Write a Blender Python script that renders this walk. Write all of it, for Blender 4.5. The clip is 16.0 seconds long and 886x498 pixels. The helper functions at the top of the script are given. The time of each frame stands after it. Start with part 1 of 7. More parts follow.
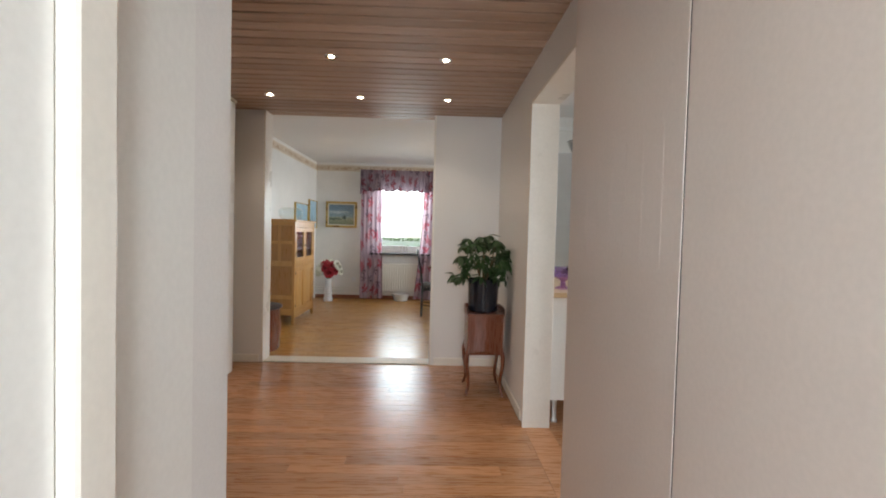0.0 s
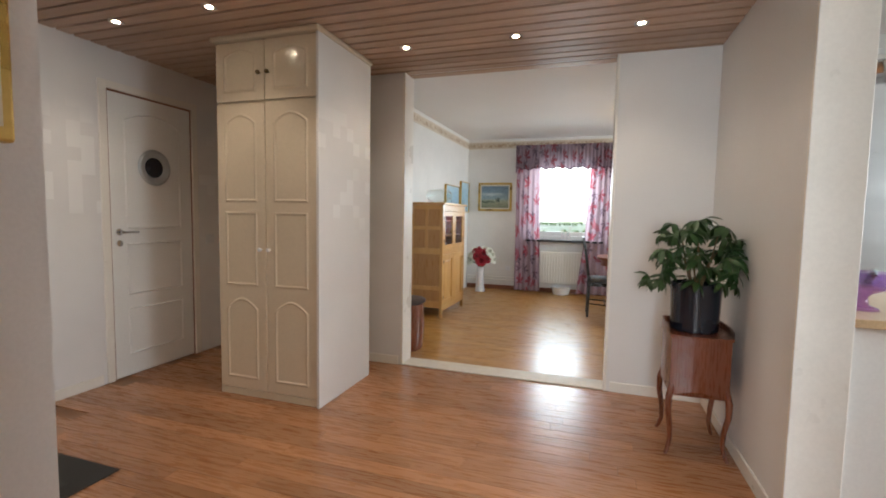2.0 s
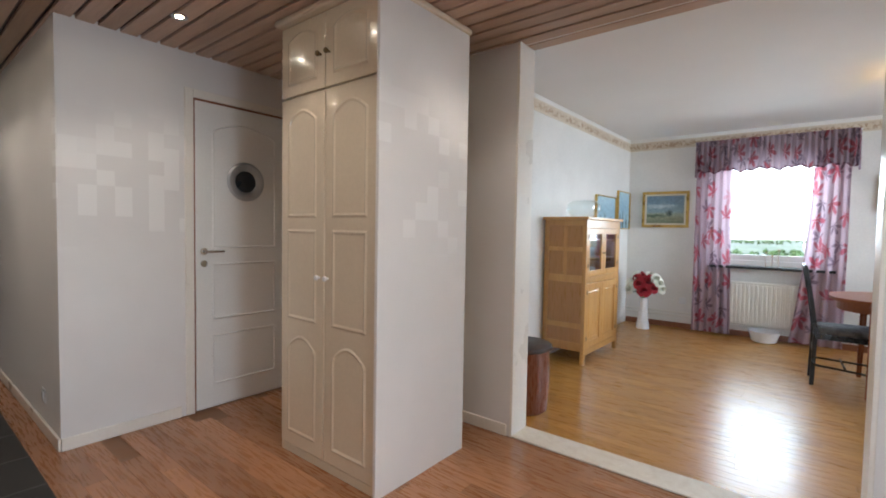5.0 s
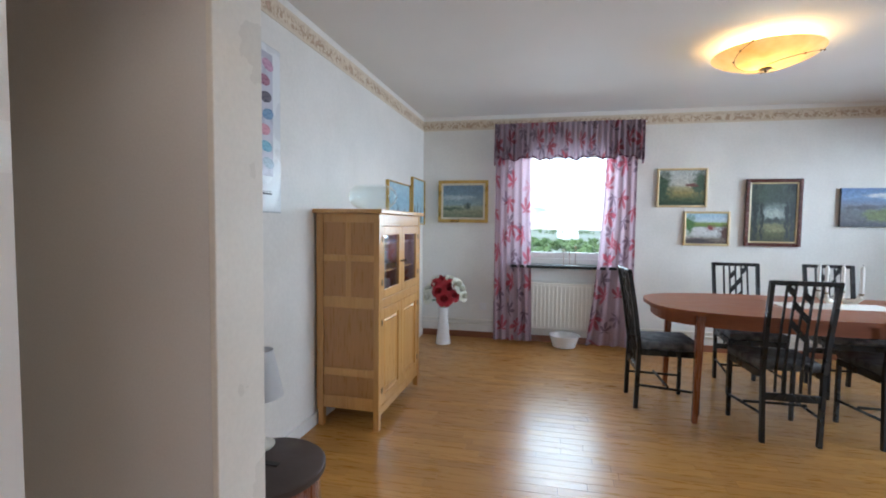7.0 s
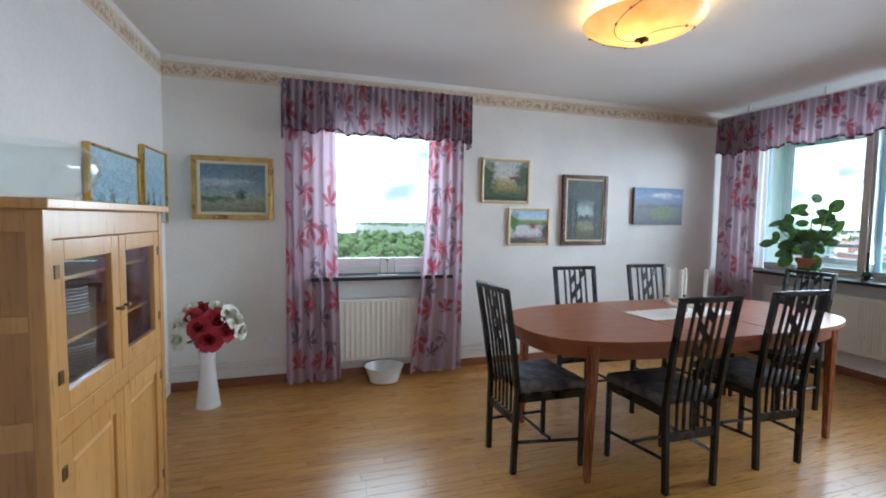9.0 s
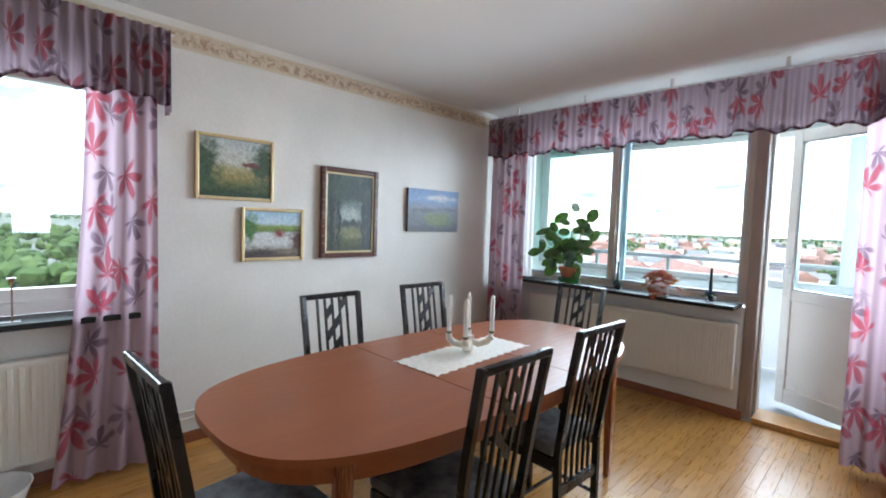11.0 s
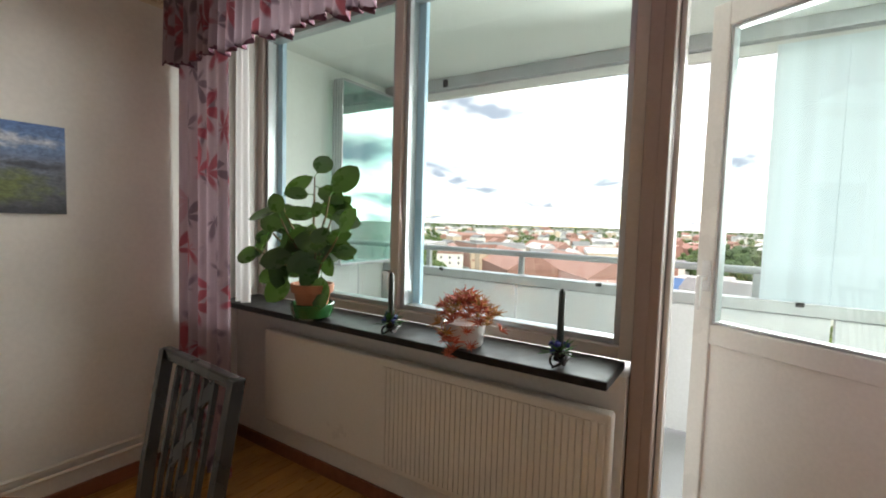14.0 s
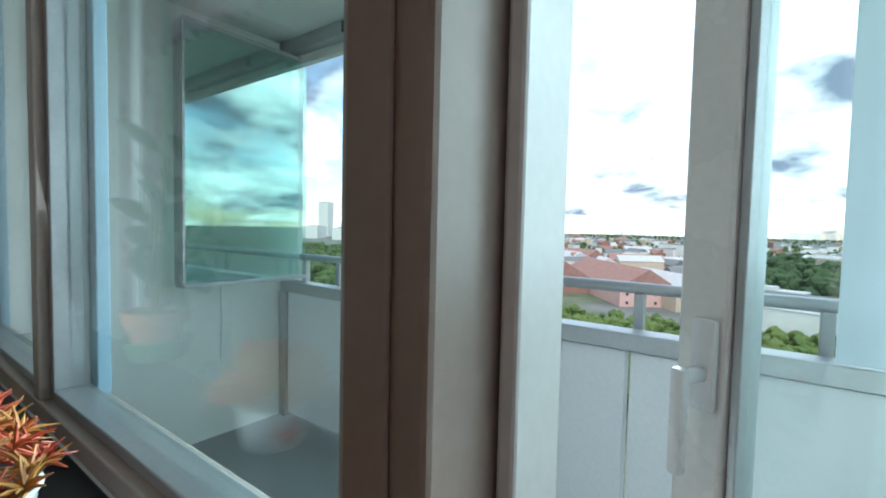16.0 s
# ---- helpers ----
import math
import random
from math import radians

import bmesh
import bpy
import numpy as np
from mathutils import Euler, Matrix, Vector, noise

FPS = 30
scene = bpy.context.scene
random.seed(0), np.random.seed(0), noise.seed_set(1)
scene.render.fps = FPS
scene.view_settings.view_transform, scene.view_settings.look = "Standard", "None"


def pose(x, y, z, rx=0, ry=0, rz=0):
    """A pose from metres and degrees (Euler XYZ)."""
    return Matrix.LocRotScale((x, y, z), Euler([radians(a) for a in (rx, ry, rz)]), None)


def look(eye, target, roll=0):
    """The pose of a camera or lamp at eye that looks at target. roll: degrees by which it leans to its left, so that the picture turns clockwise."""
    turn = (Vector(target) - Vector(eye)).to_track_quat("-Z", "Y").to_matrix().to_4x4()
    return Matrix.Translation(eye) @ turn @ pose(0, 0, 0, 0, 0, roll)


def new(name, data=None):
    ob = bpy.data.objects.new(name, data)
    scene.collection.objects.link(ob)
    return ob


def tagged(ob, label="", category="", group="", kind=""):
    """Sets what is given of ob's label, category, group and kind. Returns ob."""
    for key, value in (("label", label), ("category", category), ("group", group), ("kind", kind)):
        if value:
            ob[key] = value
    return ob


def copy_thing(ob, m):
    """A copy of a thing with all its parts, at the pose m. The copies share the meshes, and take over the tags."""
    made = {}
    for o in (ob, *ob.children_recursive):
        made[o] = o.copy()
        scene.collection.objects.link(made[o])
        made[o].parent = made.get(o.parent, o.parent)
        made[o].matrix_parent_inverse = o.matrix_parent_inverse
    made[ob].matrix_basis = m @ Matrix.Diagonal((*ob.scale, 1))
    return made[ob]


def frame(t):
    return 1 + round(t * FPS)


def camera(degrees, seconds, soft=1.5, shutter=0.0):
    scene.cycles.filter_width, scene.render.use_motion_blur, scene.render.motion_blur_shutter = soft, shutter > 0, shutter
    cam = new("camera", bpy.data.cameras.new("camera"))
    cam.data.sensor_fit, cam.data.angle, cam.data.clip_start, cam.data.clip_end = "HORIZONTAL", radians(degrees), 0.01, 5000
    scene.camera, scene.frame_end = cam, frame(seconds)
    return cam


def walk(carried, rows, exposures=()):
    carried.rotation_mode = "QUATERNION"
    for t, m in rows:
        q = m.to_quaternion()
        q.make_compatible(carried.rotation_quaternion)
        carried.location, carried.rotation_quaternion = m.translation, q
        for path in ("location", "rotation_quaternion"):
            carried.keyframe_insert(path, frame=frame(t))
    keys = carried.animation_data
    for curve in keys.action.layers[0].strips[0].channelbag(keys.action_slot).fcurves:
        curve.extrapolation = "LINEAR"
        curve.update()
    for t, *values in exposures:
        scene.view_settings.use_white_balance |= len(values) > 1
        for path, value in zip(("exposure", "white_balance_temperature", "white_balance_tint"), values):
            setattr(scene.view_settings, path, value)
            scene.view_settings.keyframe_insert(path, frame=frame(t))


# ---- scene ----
cam = camera(88.8, 16.0, soft=1.9)
PATH = [
    (0, (1.558, -4.208, 1.221), (1.609, -2.21, 1.159), 1.5),
    (0.5, (1.545, -3.922, 1.225), (1.537, -1.924, 1.149), 1.5),
    (1, (1.527, -3.656, 1.233), (1.427, -1.661, 1.14), 1.4),
    (1.5, (1.468, -3.464, 1.235), (1.17, -1.49, 1.106), 1.3),
    (2, (1.431, -3.333, 1.213), (0.814, -1.436, 1.068), 1.0),
    (2.5, (1.445, -3.158, 1.199), (0.535, -1.382, 1.064), 0.9),
    (3, (1.462, -3.003, 1.19), (0.277, -1.396, 1.074), 0.9),
    (3.2, (1.46, -2.937, 1.191), (0.196, -1.39, 1.098), 0.8),
    (5.5, (1.221, -2.071, 1.245), (0.0, -0.489, 1.168), 1.2),
    (6, (1.062, -1.721, 1.259), (0.069, 0.013, 1.168), 1.4),
    (6.5, (0.873, -1.326, 1.273), (0.137, 0.532, 1.178), 0.8),
    (7, (0.728, -0.895, 1.284), (0.317, 1.059, 1.176), 0.7),
    (7.5, (0.585, -0.531, 1.302), (0.478, 1.462, 1.177), 0.9),
    (8, (0.474, -0.179, 1.324), (0.622, 1.811, 1.191), 0.8),
    (8.5, (0.398, 0.127, 1.326), (0.787, 2.084, 1.186), 0.6),
    (9, (0.371, 0.392, 1.334), (0.971, 2.295, 1.203), 0.8),
    (9.5, (0.38, 0.662, 1.375), (1.232, 2.467, 1.245), 0.7),
    (9.7, (0.42, 0.734, 1.386), (1.364, 2.492, 1.248), 1.0),
    (12, (1.822, 1.522, 1.399), (3.412, 2.732, 1.317), 1.7),
    (12.5, (2.234, 1.61, 1.391), (3.868, 2.76, 1.313), 1.7),
    (13, (2.649, 1.662, 1.367), (4.32, 2.757, 1.277), 1.6),
    (13.5, (3.027, 1.709, 1.334), (4.712, 2.782, 1.224), 1.6),
    (14, (3.417, 1.719, 1.337), (5.092, 2.804, 1.206), 1.7),
    (14.5, (3.799, 1.717, 1.346), (5.477, 2.798, 1.214), 1.5),
    (15, (4.162, 1.727, 1.348), (5.825, 2.831, 1.219), 1.0),
    (15.5, (4.477, 1.73, 1.336), (6.139, 2.834, 1.209), 1.4),
    (16, (4.82, 1.741, 1.315), (6.422, 2.933, 1.216), 1.3),
]
walk(cam, [(t, look(eye, target, roll)) for t, eye, target, roll in PATH],
     exposures=[(0.0, 2.05, 6500, 9), (2.0, 2.3, 6350, 9), (3.0, 2.5, 6350, 9), (5.5, 2.35, 5750, 9), (8.0, 2.05, 5600, 9), (9.5, 2.0, 5650, 9), (12.0, 2.15, 6200, 10), (12.5, 2.0, 6500, 11),
                (13.5, 1.75, 7300, 13), (14.5, 1.42, 7300, 12), (15.2, 1.2, 6800, 8), (15.8, 0.95, 6100, 2), (16.0, 0.85, 5750, -1)])

# ---------------- world, sun ----------------
world = bpy.data.worlds.new("sky")
scene.world = world
world.use_nodes = True
wn, wl = world.node_tree.nodes, world.node_tree.links
wn.clear()
w_out = wn.new("ShaderNodeOutputWorld")
w_bg = wn.new("ShaderNodeBackground")
w_sky = wn.new("ShaderNodeTexSky")
w_sky.sky_type = 'NISHITA'
w_sky.sun_disc = False
w_sky.sun_elevation = radians(42)
w_sky.sun_rotation = radians(100)
w_co = wn.new("ShaderNodeTexCoord")
w_sep = wn.new("ShaderNodeSeparateXYZ")
wl.new(w_co.outputs["Generated"], w_sep.inputs[0])
w_h = wn.new("ShaderNodeMath"); w_h.operation = 'MAXIMUM'; w_h.inputs[1].default_value = 0.0
wl.new(w_sep.outputs[2], w_h.inputs[0])
w_a = wn.new("ShaderNodeMath"); w_a.operation = 'ADD'; w_a.inputs[1].default_value = 0.28
wl.new(w_h.outputs[0], w_a.inputs[0])
w_dx = wn.new("ShaderNodeMath"); w_dx.operation = 'DIVIDE'
w_dy = wn.new("ShaderNodeMath"); w_dy.operation = 'DIVIDE'
wl.new(w_sep.outputs[0], w_dx.inputs[0]); wl.new(w_a.outputs[0], w_dx.inputs[1])
wl.new(w_sep.outputs[1], w_dy.inputs[0]); wl.new(w_a.outputs[0], w_dy.inputs[1])
w_com = wn.new("ShaderNodeCombineXYZ")
wl.new(w_dx.outputs[0], w_com.inputs[0]); wl.new(w_dy.outputs[0], w_com.inputs[1])
w_n = wn.new("ShaderNodeTexNoise")
w_n.inputs["Scale"].default_value = 1.5
w_n.inputs["Detail"].default_value = 8
w_n.inputs["Roughness"].default_value = 0.55
w_n.inputs["Distortion"].default_value = 0.5
wl.new(w_com.outputs[0], w_n.inputs["Vector"])
w_r = wn.new("ShaderNodeValToRGB")
w_r.color_ramp.elements[0].position = 0.40
w_r.color_ramp.elements[1].position = 0.56
wl.new(w_n.outputs[0], w_r.inputs[0])
w_n2 = wn.new("ShaderNodeTexNoise")
w_n2.inputs["Scale"].default_value = 2.6
w_n2.inputs["Detail"].default_value = 6
wl.new(w_com.outputs[0], w_n2.inputs["Vector"])
w_r2 = wn.new("ShaderNodeValToRGB")
w_r2.color_ramp.elements[0].position = 0.38
w_r2.color_ramp.elements[0].color = (1.35, 1.6, 2.1, 1)
w_r2.color_ramp.elements[1].position = 0.70
w_r2.color_ramp.elements[1].color = (12.5, 12.5, 12.4, 1)
wl.new(w_n2.outputs[0], w_r2.inputs[0])
w_mix = wn.new("ShaderNodeMixRGB")
wl.new(w_r.outputs[0], w_mix.inputs[0])
wl.new(w_sky.outputs[0], w_mix.inputs[1])
wl.new(w_r2.outputs[0], w_mix.inputs[2])
w_bg.inputs[1].default_value = 0.15
wl.new(w_mix.outputs[0], w_bg.inputs[0])
wl.new(w_bg.outputs[0], w_out.inputs[0])

sun = new("sun", bpy.data.lights.new("sun", 'SUN'))
sun.data.energy = 1.5
sun.data.angle = radians(10)
sun.data.color = (1.0, 0.95, 0.88)
sun.matrix_world = look((-45, -30, 60), (0, 0, 0))

# area lamps added to stand in for sky light, falling inwards and down
def sky_panel(x, y, z, w, h, toward, energy, spread=76):
    l = new("window_daylight", bpy.data.lights.new("window_daylight", 'AREA'))
    l.data.shape, l.data.size, l.data.size_y = 'RECTANGLE', w, h
    l.data.energy, l.data.color, l.data.spread = energy, (0.86, 0.94, 1.0), radians(spread)
    l.matrix_world = look((x, y, z), (x + toward[0], y + toward[1], z + toward[2]))


sky_panel(1.02, 4.42, 1.60, 0.95, 1.1, (0, -0.9, -0.43), 4.5, 150)
sky_panel(5.06, 2.90, 1.58, 1.6, 1.2, (-0.98, 0, -0.16), 8, 100)
sky_panel(5.06, 1.46, 1.30, 0.72, 1.7, (-0.90, 0.1, -0.43), 3.5, 120)
# added fill hanging inside the balcony, no source stands there
sky_panel(6.40, 1.50, 1.68, 1.9, 1.15, (-0.9, 0, -0.28), 22, 170)
# added fill at an assumed, unseen kitchen window
sky_panel(5.12, -2.0, 1.55, 1.5, 1.1, (-0.9, 0, -0.3), 12, 150)
# added fill at an unseen gap in the corridor's end wall
sky_panel(1.62, -5.62, 1.45, 0.7, 1.2, (-0.35, 0.92, -0.2), 8, 130)

# ---------------- material makers ----------------
def nodes_of(name):
    m = bpy.data.materials.new(name)
    m.use_nodes = True
    nt = m.node_tree
    return m, nt, nt.nodes["Principled BSDF"]


def node(nt, kind, **sets):
    n = nt.nodes.new(kind)
    for key, value in sets.items():
        if key.startswith("i_"):
            n.inputs[key[2:].replace("_", " ")].default_value = value
        elif key == "operation":
            n.operation = value
        elif key == "feature":
            n.feature = value
        elif key == "dims":
            n.noise_dimensions = value
    return n


def coords(nt, scale=(1, 1, 1), kind="Object", shift_random=False):
    c = nt.nodes.new("ShaderNodeTexCoord")
    mp = nt.nodes.new("ShaderNodeMapping")
    mp.inputs["Scale"].default_value = scale
    nt.links.new(c.outputs[kind], mp.inputs[0])
    if shift_random:
        oi = nt.nodes.new("ShaderNodeObjectInfo")
        mu = node(nt, "ShaderNodeMath", operation='MULTIPLY')
        mu.inputs[1].default_value = 37.0
        nt.links.new(oi.outputs["Random"], mu.inputs[0])
        cb = nt.nodes.new("ShaderNodeCombineXYZ")
        for k in range(3):
            nt.links.new(mu.outputs[0], cb.inputs[k])
        nt.links.new(cb.outputs[0], mp.inputs["Location"])
    return mp


def mixc(nt, fac, a, b, mode='MIX'):
    mx = nt.nodes.new("ShaderNodeMixRGB")
    mx.blend_type = mode
    for k, v in ((0, fac), (1, a), (2, b)):
        if isinstance(v, (int, float)):
            mx.inputs[k].default_value = v
        elif isinstance(v, tuple):
            mx.inputs[k].default_value = (*v, 1) if len(v) == 3 else v
        else:
            nt.links.new(v, mx.inputs[k])
    return mx.outputs[0]


def ramp(nt, src, stops):
    r = nt.nodes.new("ShaderNodeValToRGB")
    els = r.color_ramp.elements
    while len(els) < len(stops):
        els.new(0.5)
    for e, (p, c) in zip(els, stops):
        e.position = p
        e.color = (*c, 1) if len(c) == 3 else c
    nt.links.new(src, r.inputs[0])
    return r.outputs[0]


def bump(nt, bsdf, src, strength, dist=0.01):
    b = nt.nodes.new("ShaderNodeBump")
    b.inputs["Strength"].default_value = strength
    b.inputs["Distance"].default_value = dist
    nt.links.new(src, b.inputs["Height"])
    nt.links.new(b.outputs[0], bsdf.inputs["Normal"])


def surf(name, c1, c2, scale=6.0, rough=0.5, fine=90.0, bstr=0.15, metal=0.0, stretch=(1, 1, 1), coat=0.0, spec=None, rvar=0.12):
    """Two-scale mottled surface with fine relief."""
    m, nt, b = nodes_of(name)
    mp = coords(nt, stretch)
    n1 = node(nt, "ShaderNodeTexNoise", i_Scale=scale, i_Detail=5.0)
    n2 = node(nt, "ShaderNodeTexNoise", i_Scale=fine, i_Detail=3.0)
    for n in (n1, n2):
        nt.links.new(mp.outputs[0], n.inputs["Vector"])
    base = ramp(nt, n1.outputs[0], [(0.3, c1), (0.7, c2)])
    col = mixc(nt, 0.12, base, ramp(nt, n2.outputs[0], [(0.35, tuple(v * 0.82 for v in c1)), (0.65, tuple(min(1, v * 1.08) for v in c2))]))
    nt.links.new(col, b.inputs["Base Color"])
    b.inputs["Metallic"].default_value = metal
    rr = ramp(nt, n1.outputs[0], [(0.3, (max(0.02, rough - rvar),) * 3), (0.7, (min(1, rough + rvar),) * 3)])
    nt.links.new(rr, b.inputs["Roughness"])
    b.inputs["Coat Weight"].default_value = coat
    if spec is not None:
        b.inputs["Specular IOR Level"].default_value = spec
    if bstr:
        bump(nt, b, n2.outputs[0], bstr, 0.003)
    return m


def wood(name, c1, c2, c3, axis=0, rough=0.3, coat=0.3, rand=0.0, grain=1.0, bstr=0.08):
    """Grained wood; the grain runs along the axis."""
    m, nt, b = nodes_of(name)
    st = [9.0 * grain] * 3
    st[axis] = 0.7 * grain
    mp = coords(nt, tuple(st), shift_random=rand > 0)
    n1 = node(nt, "ShaderNodeTexNoise", i_Scale=2.2, i_Detail=6.0, i_Distortion=0.6)
    n2 = node(nt, "ShaderNodeTexNoise", i_Scale=14.0, i_Detail=4.0)
    for n in (n1, n2):
        nt.links.new(mp.outputs[0], n.inputs["Vector"])
    base = ramp(nt, n1.outputs[0], [(0.25, c1), (0.5, c2), (0.75, c3)])
    col = mixc(nt, 0.25, base, ramp(nt, n2.outputs[0], [(0.35, tuple(v * 0.8 for v in c1)), (0.6, c3)]))
    if rand > 0:
        oi = nt.nodes.new("ShaderNodeObjectInfo")
        gi = nt.nodes.new("ShaderNodeNewGeometry")
        ad = node(nt, "ShaderNodeMath", operation='ADD')
        nt.links.new(oi.outputs["Random"], ad.inputs[0])
        nt.links.new(gi.outputs["Random Per Island"], ad.inputs[1])
        fr = node(nt, "ShaderNodeMath", operation='FRACT')
        nt.links.new(ad.outputs[0], fr.inputs[0])
        lo, hi = 1 - rand, 1 + rand
        tint = ramp(nt, fr.outputs[0], [(0.0, (lo, lo * 0.97, lo * 0.93)), (0.5, (1, 1, 1)), (1.0, (hi, hi * 1.01, hi * 1.03))])
        col = mixc(nt, 1.0, col, tint, 'MULTIPLY')
    nt.links.new(col, b.inputs["Base Color"])
    rr = ramp(nt, n2.outputs[0], [(0.3, (max(0.03, rough - 0.06),) * 3), (0.7, (rough + 0.08,) * 3)])
    nt.links.new(rr, b.inputs["Roughness"])
    b.inputs["Coat Weight"].default_value = coat
    b.inputs["Coat Roughness"].default_value = 0.2
    bump(nt, b, n2.outputs[0], bstr, 0.002)
    return m


def glass(name, tint=(0.97, 1.0, 0.99), gloss=0.035, mirror=(1, 1, 1)):
    """Thin pane: straight-through light with a Fresnel-driven mirror."""
    m = bpy.data.materials.new(name)
    m.use_nodes = True
    nt = m.node_tree
    nt.nodes.clear()
    o = nt.nodes.new("ShaderNodeOutputMaterial")
    tr = nt.nodes.new("ShaderNodeBsdfTransparent")
    tr.inputs[0].default_value = (*tint, 1)
    gl = nt.nodes.new("ShaderNodeBsdfGlossy")
    gl.inputs["Roughness"].default_value = 0.01
    gl.inputs["Color"].default_value = (*mirror, 1)
    lwn = nt.nodes.new("ShaderNodeLayerWeight")
    lwn.inputs[0].default_value = 0.5
    pw = node(nt, "ShaderNodeMath", operation='POWER')
    pw.inputs[1].default_value = 4.0
    nt.links.new(lwn.outputs["Facing"], pw.inputs[0])
    fr = node(nt, "ShaderNodeMath", operation='MULTIPLY_ADD')
    fr.inputs[1].default_value = 0.7
    fr.inputs[2].default_value = gloss
    nt.links.new(pw.outputs[0], fr.inputs[0])
    mx = nt.nodes.new("ShaderNodeMixShader")
    nt.links.new(fr.outputs[0], mx.inputs[0])
    nt.links.new(tr.outputs[0], mx.inputs[1])
    nt.links.new(gl.outputs[0], mx.inputs[2])
    nt.links.new(mx.outputs[0], o.inputs[0])
    return m


def emit(name, color, strength):
    m, nt, b = nodes_of(name)
    b.inputs["Base Color"].default_value = (*color, 1)
    b.inputs["Emission Color"].default_value = (*color, 1)
    b.inputs["Emission Strength"].default_value = strength
    return m


def fabric_print(name, base, leaf_a, leaf_b, sheer=0.5, fine=1.0):
    """Translucent curtain cloth printed with star-shaped leaves; UV in metres."""
    m, nt, b = nodes_of(name)
    mp = coords(nt, (1, 1, 1), "UV")
    wob = node(nt, "ShaderNodeTexNoise", i_Scale=14.0, i_Detail=2.0)
    nt.links.new(mp.outputs[0], wob.inputs["Vector"])
    layers = None
    col = None
    weave = node(nt, "ShaderNodeTexNoise", i_Scale=260.0, i_Detail=2.0)
    nt.links.new(mp.outputs[0], weave.inputs["Vector"])
    col = ramp(nt, weave.outputs[0], [(0.35, tuple(v * 0.9 for v in base)), (0.65, base)])
    for scale, size, c, shift, petals in ((6.2 * fine, 0.68, leaf_b, 3.1, 3.5), (5.6 * fine, 0.74, leaf_a, 0.0, 3.5)):
        mp2 = coords(nt, (scale, scale * 0.8, 1), "UV")
        mp2.inputs["Location"].default_value = (shift, shift * 1.7, 0)
        v = node(nt, "ShaderNodeTexVoronoi")
        v.voronoi_dimensions = '2D'
        v.inputs["Scale"].default_value = 1.0
        v.inputs["Randomness"].default_value = 0.75
        nt.links.new(mp2.outputs[0], v.inputs["Vector"])
        sub = node(nt, "ShaderNodeVectorMath", operation='SUBTRACT')
        nt.links.new(mp2.outputs[0], sub.inputs[0])
        nt.links.new(v.outputs["Position"], sub.inputs[1])
        sx = nt.nodes.new("ShaderNodeSeparateXYZ")
        nt.links.new(sub.outputs[0], sx.inputs[0])
        at = node(nt, "ShaderNodeMath", operation='ARCTAN2')
        nt.links.new(sx.outputs[1], at.inputs[0])
        nt.links.new(sx.outputs[0], at.inputs[1])
        rnd = nt.nodes.new("ShaderNodeSeparateColor")
        nt.links.new(v.outputs["Color"], rnd.inputs[0])
        tw = node(nt, "ShaderNodeMath", operation='MULTIPLY_ADD')
        tw.inputs[1].default_value = petals
        nt.links.new(at.outputs[0], tw.inputs[0])
        nt.links.new(rnd.outputs[0], tw.inputs[2])
        cs = node(nt, "ShaderNodeMath", operation='COSINE')
        nt.links.new(tw.outputs[0], cs.inputs[0])
        ab = node(nt, "ShaderNodeMath", operation='ABSOLUTE')
        nt.links.new(cs.outputs[0], ab.inputs[0])
        pk = node(nt, "ShaderNodeMath", operation='POWER')
        pk.inputs[1].default_value = 0.85
        nt.links.new(ab.outputs[0], pk.inputs[0])
        rad = node(nt, "ShaderNodeMath", operation='MULTIPLY_ADD')
        rad.inputs[1].default_value = size * 0.74
        rad.inputs[2].default_value = size * 0.26
        nt.links.new(pk.outputs[0], rad.inputs[0])
        sd = node(nt, "ShaderNodeMath", operation='MULTIPLY_ADD')
        sd.inputs[1].default_value = 6.28
        nt.links.new(rnd.outputs[2], sd.inputs[0])
        nt.links.new(at.outputs[0], sd.inputs[2])
        sn = node(nt, "ShaderNodeMath", operation='SINE')
        nt.links.new(sd.outputs[0], sn.inputs[0])
        fan = node(nt, "ShaderNodeMath", operation='MULTIPLY_ADD')
        fan.inputs[1].default_value, fan.inputs[2].default_value = 0.36, 0.70
        nt.links.new(sn.outputs[0], fan.inputs[0])
        rad2 = node(nt, "ShaderNodeMath", operation='MULTIPLY')
        nt.links.new(rad.outputs[0], rad2.inputs[0])
        nt.links.new(fan.outputs[0], rad2.inputs[1])
        rad = rad2
        ln = node(nt, "ShaderNodeVectorMath", operation='LENGTH')
        nt.links.new(sub.outputs[0], ln.inputs[0])
        lw = node(nt, "ShaderNodeMath", operation='MULTIPLY_ADD')
        lw.inputs[1].default_value = 0.22
        nt.links.new(wob.outputs[0], lw.inputs[0])
        nt.links.new(ln.outputs["Value"], lw.inputs[2])
        d = node(nt, "ShaderNodeMath", operation='SUBTRACT')
        nt.links.new(rad.outputs[0], d.inputs[0])
        nt.links.new(lw.outputs[0], d.inputs[1])
        mask = ramp(nt, d.outputs[0], [(0.0, (0, 0, 0)), (0.15, (0.8, 0.8, 0.8))])
        keep = ramp(nt, rnd.outputs[1], [(0.16, (0, 0, 0)), (0.20, (1, 1, 1))])
        mk = mixc(nt, 1.0, mask, keep, 'MULTIPLY')
        tone = ramp(nt, rnd.outputs[2], [(0.3, tuple(x * 0.75 for x in c)), (0.8, c)])
        col = mixc(nt, mk, col, tone)
    nt.links.new(col, b.inputs["Base Color"])
    b.inputs["Roughness"].default_value = 0.8
    b.inputs["Specular IOR Level"].default_value = 0.15
    tl = nt.nodes.new("ShaderNodeBsdfTranslucent")
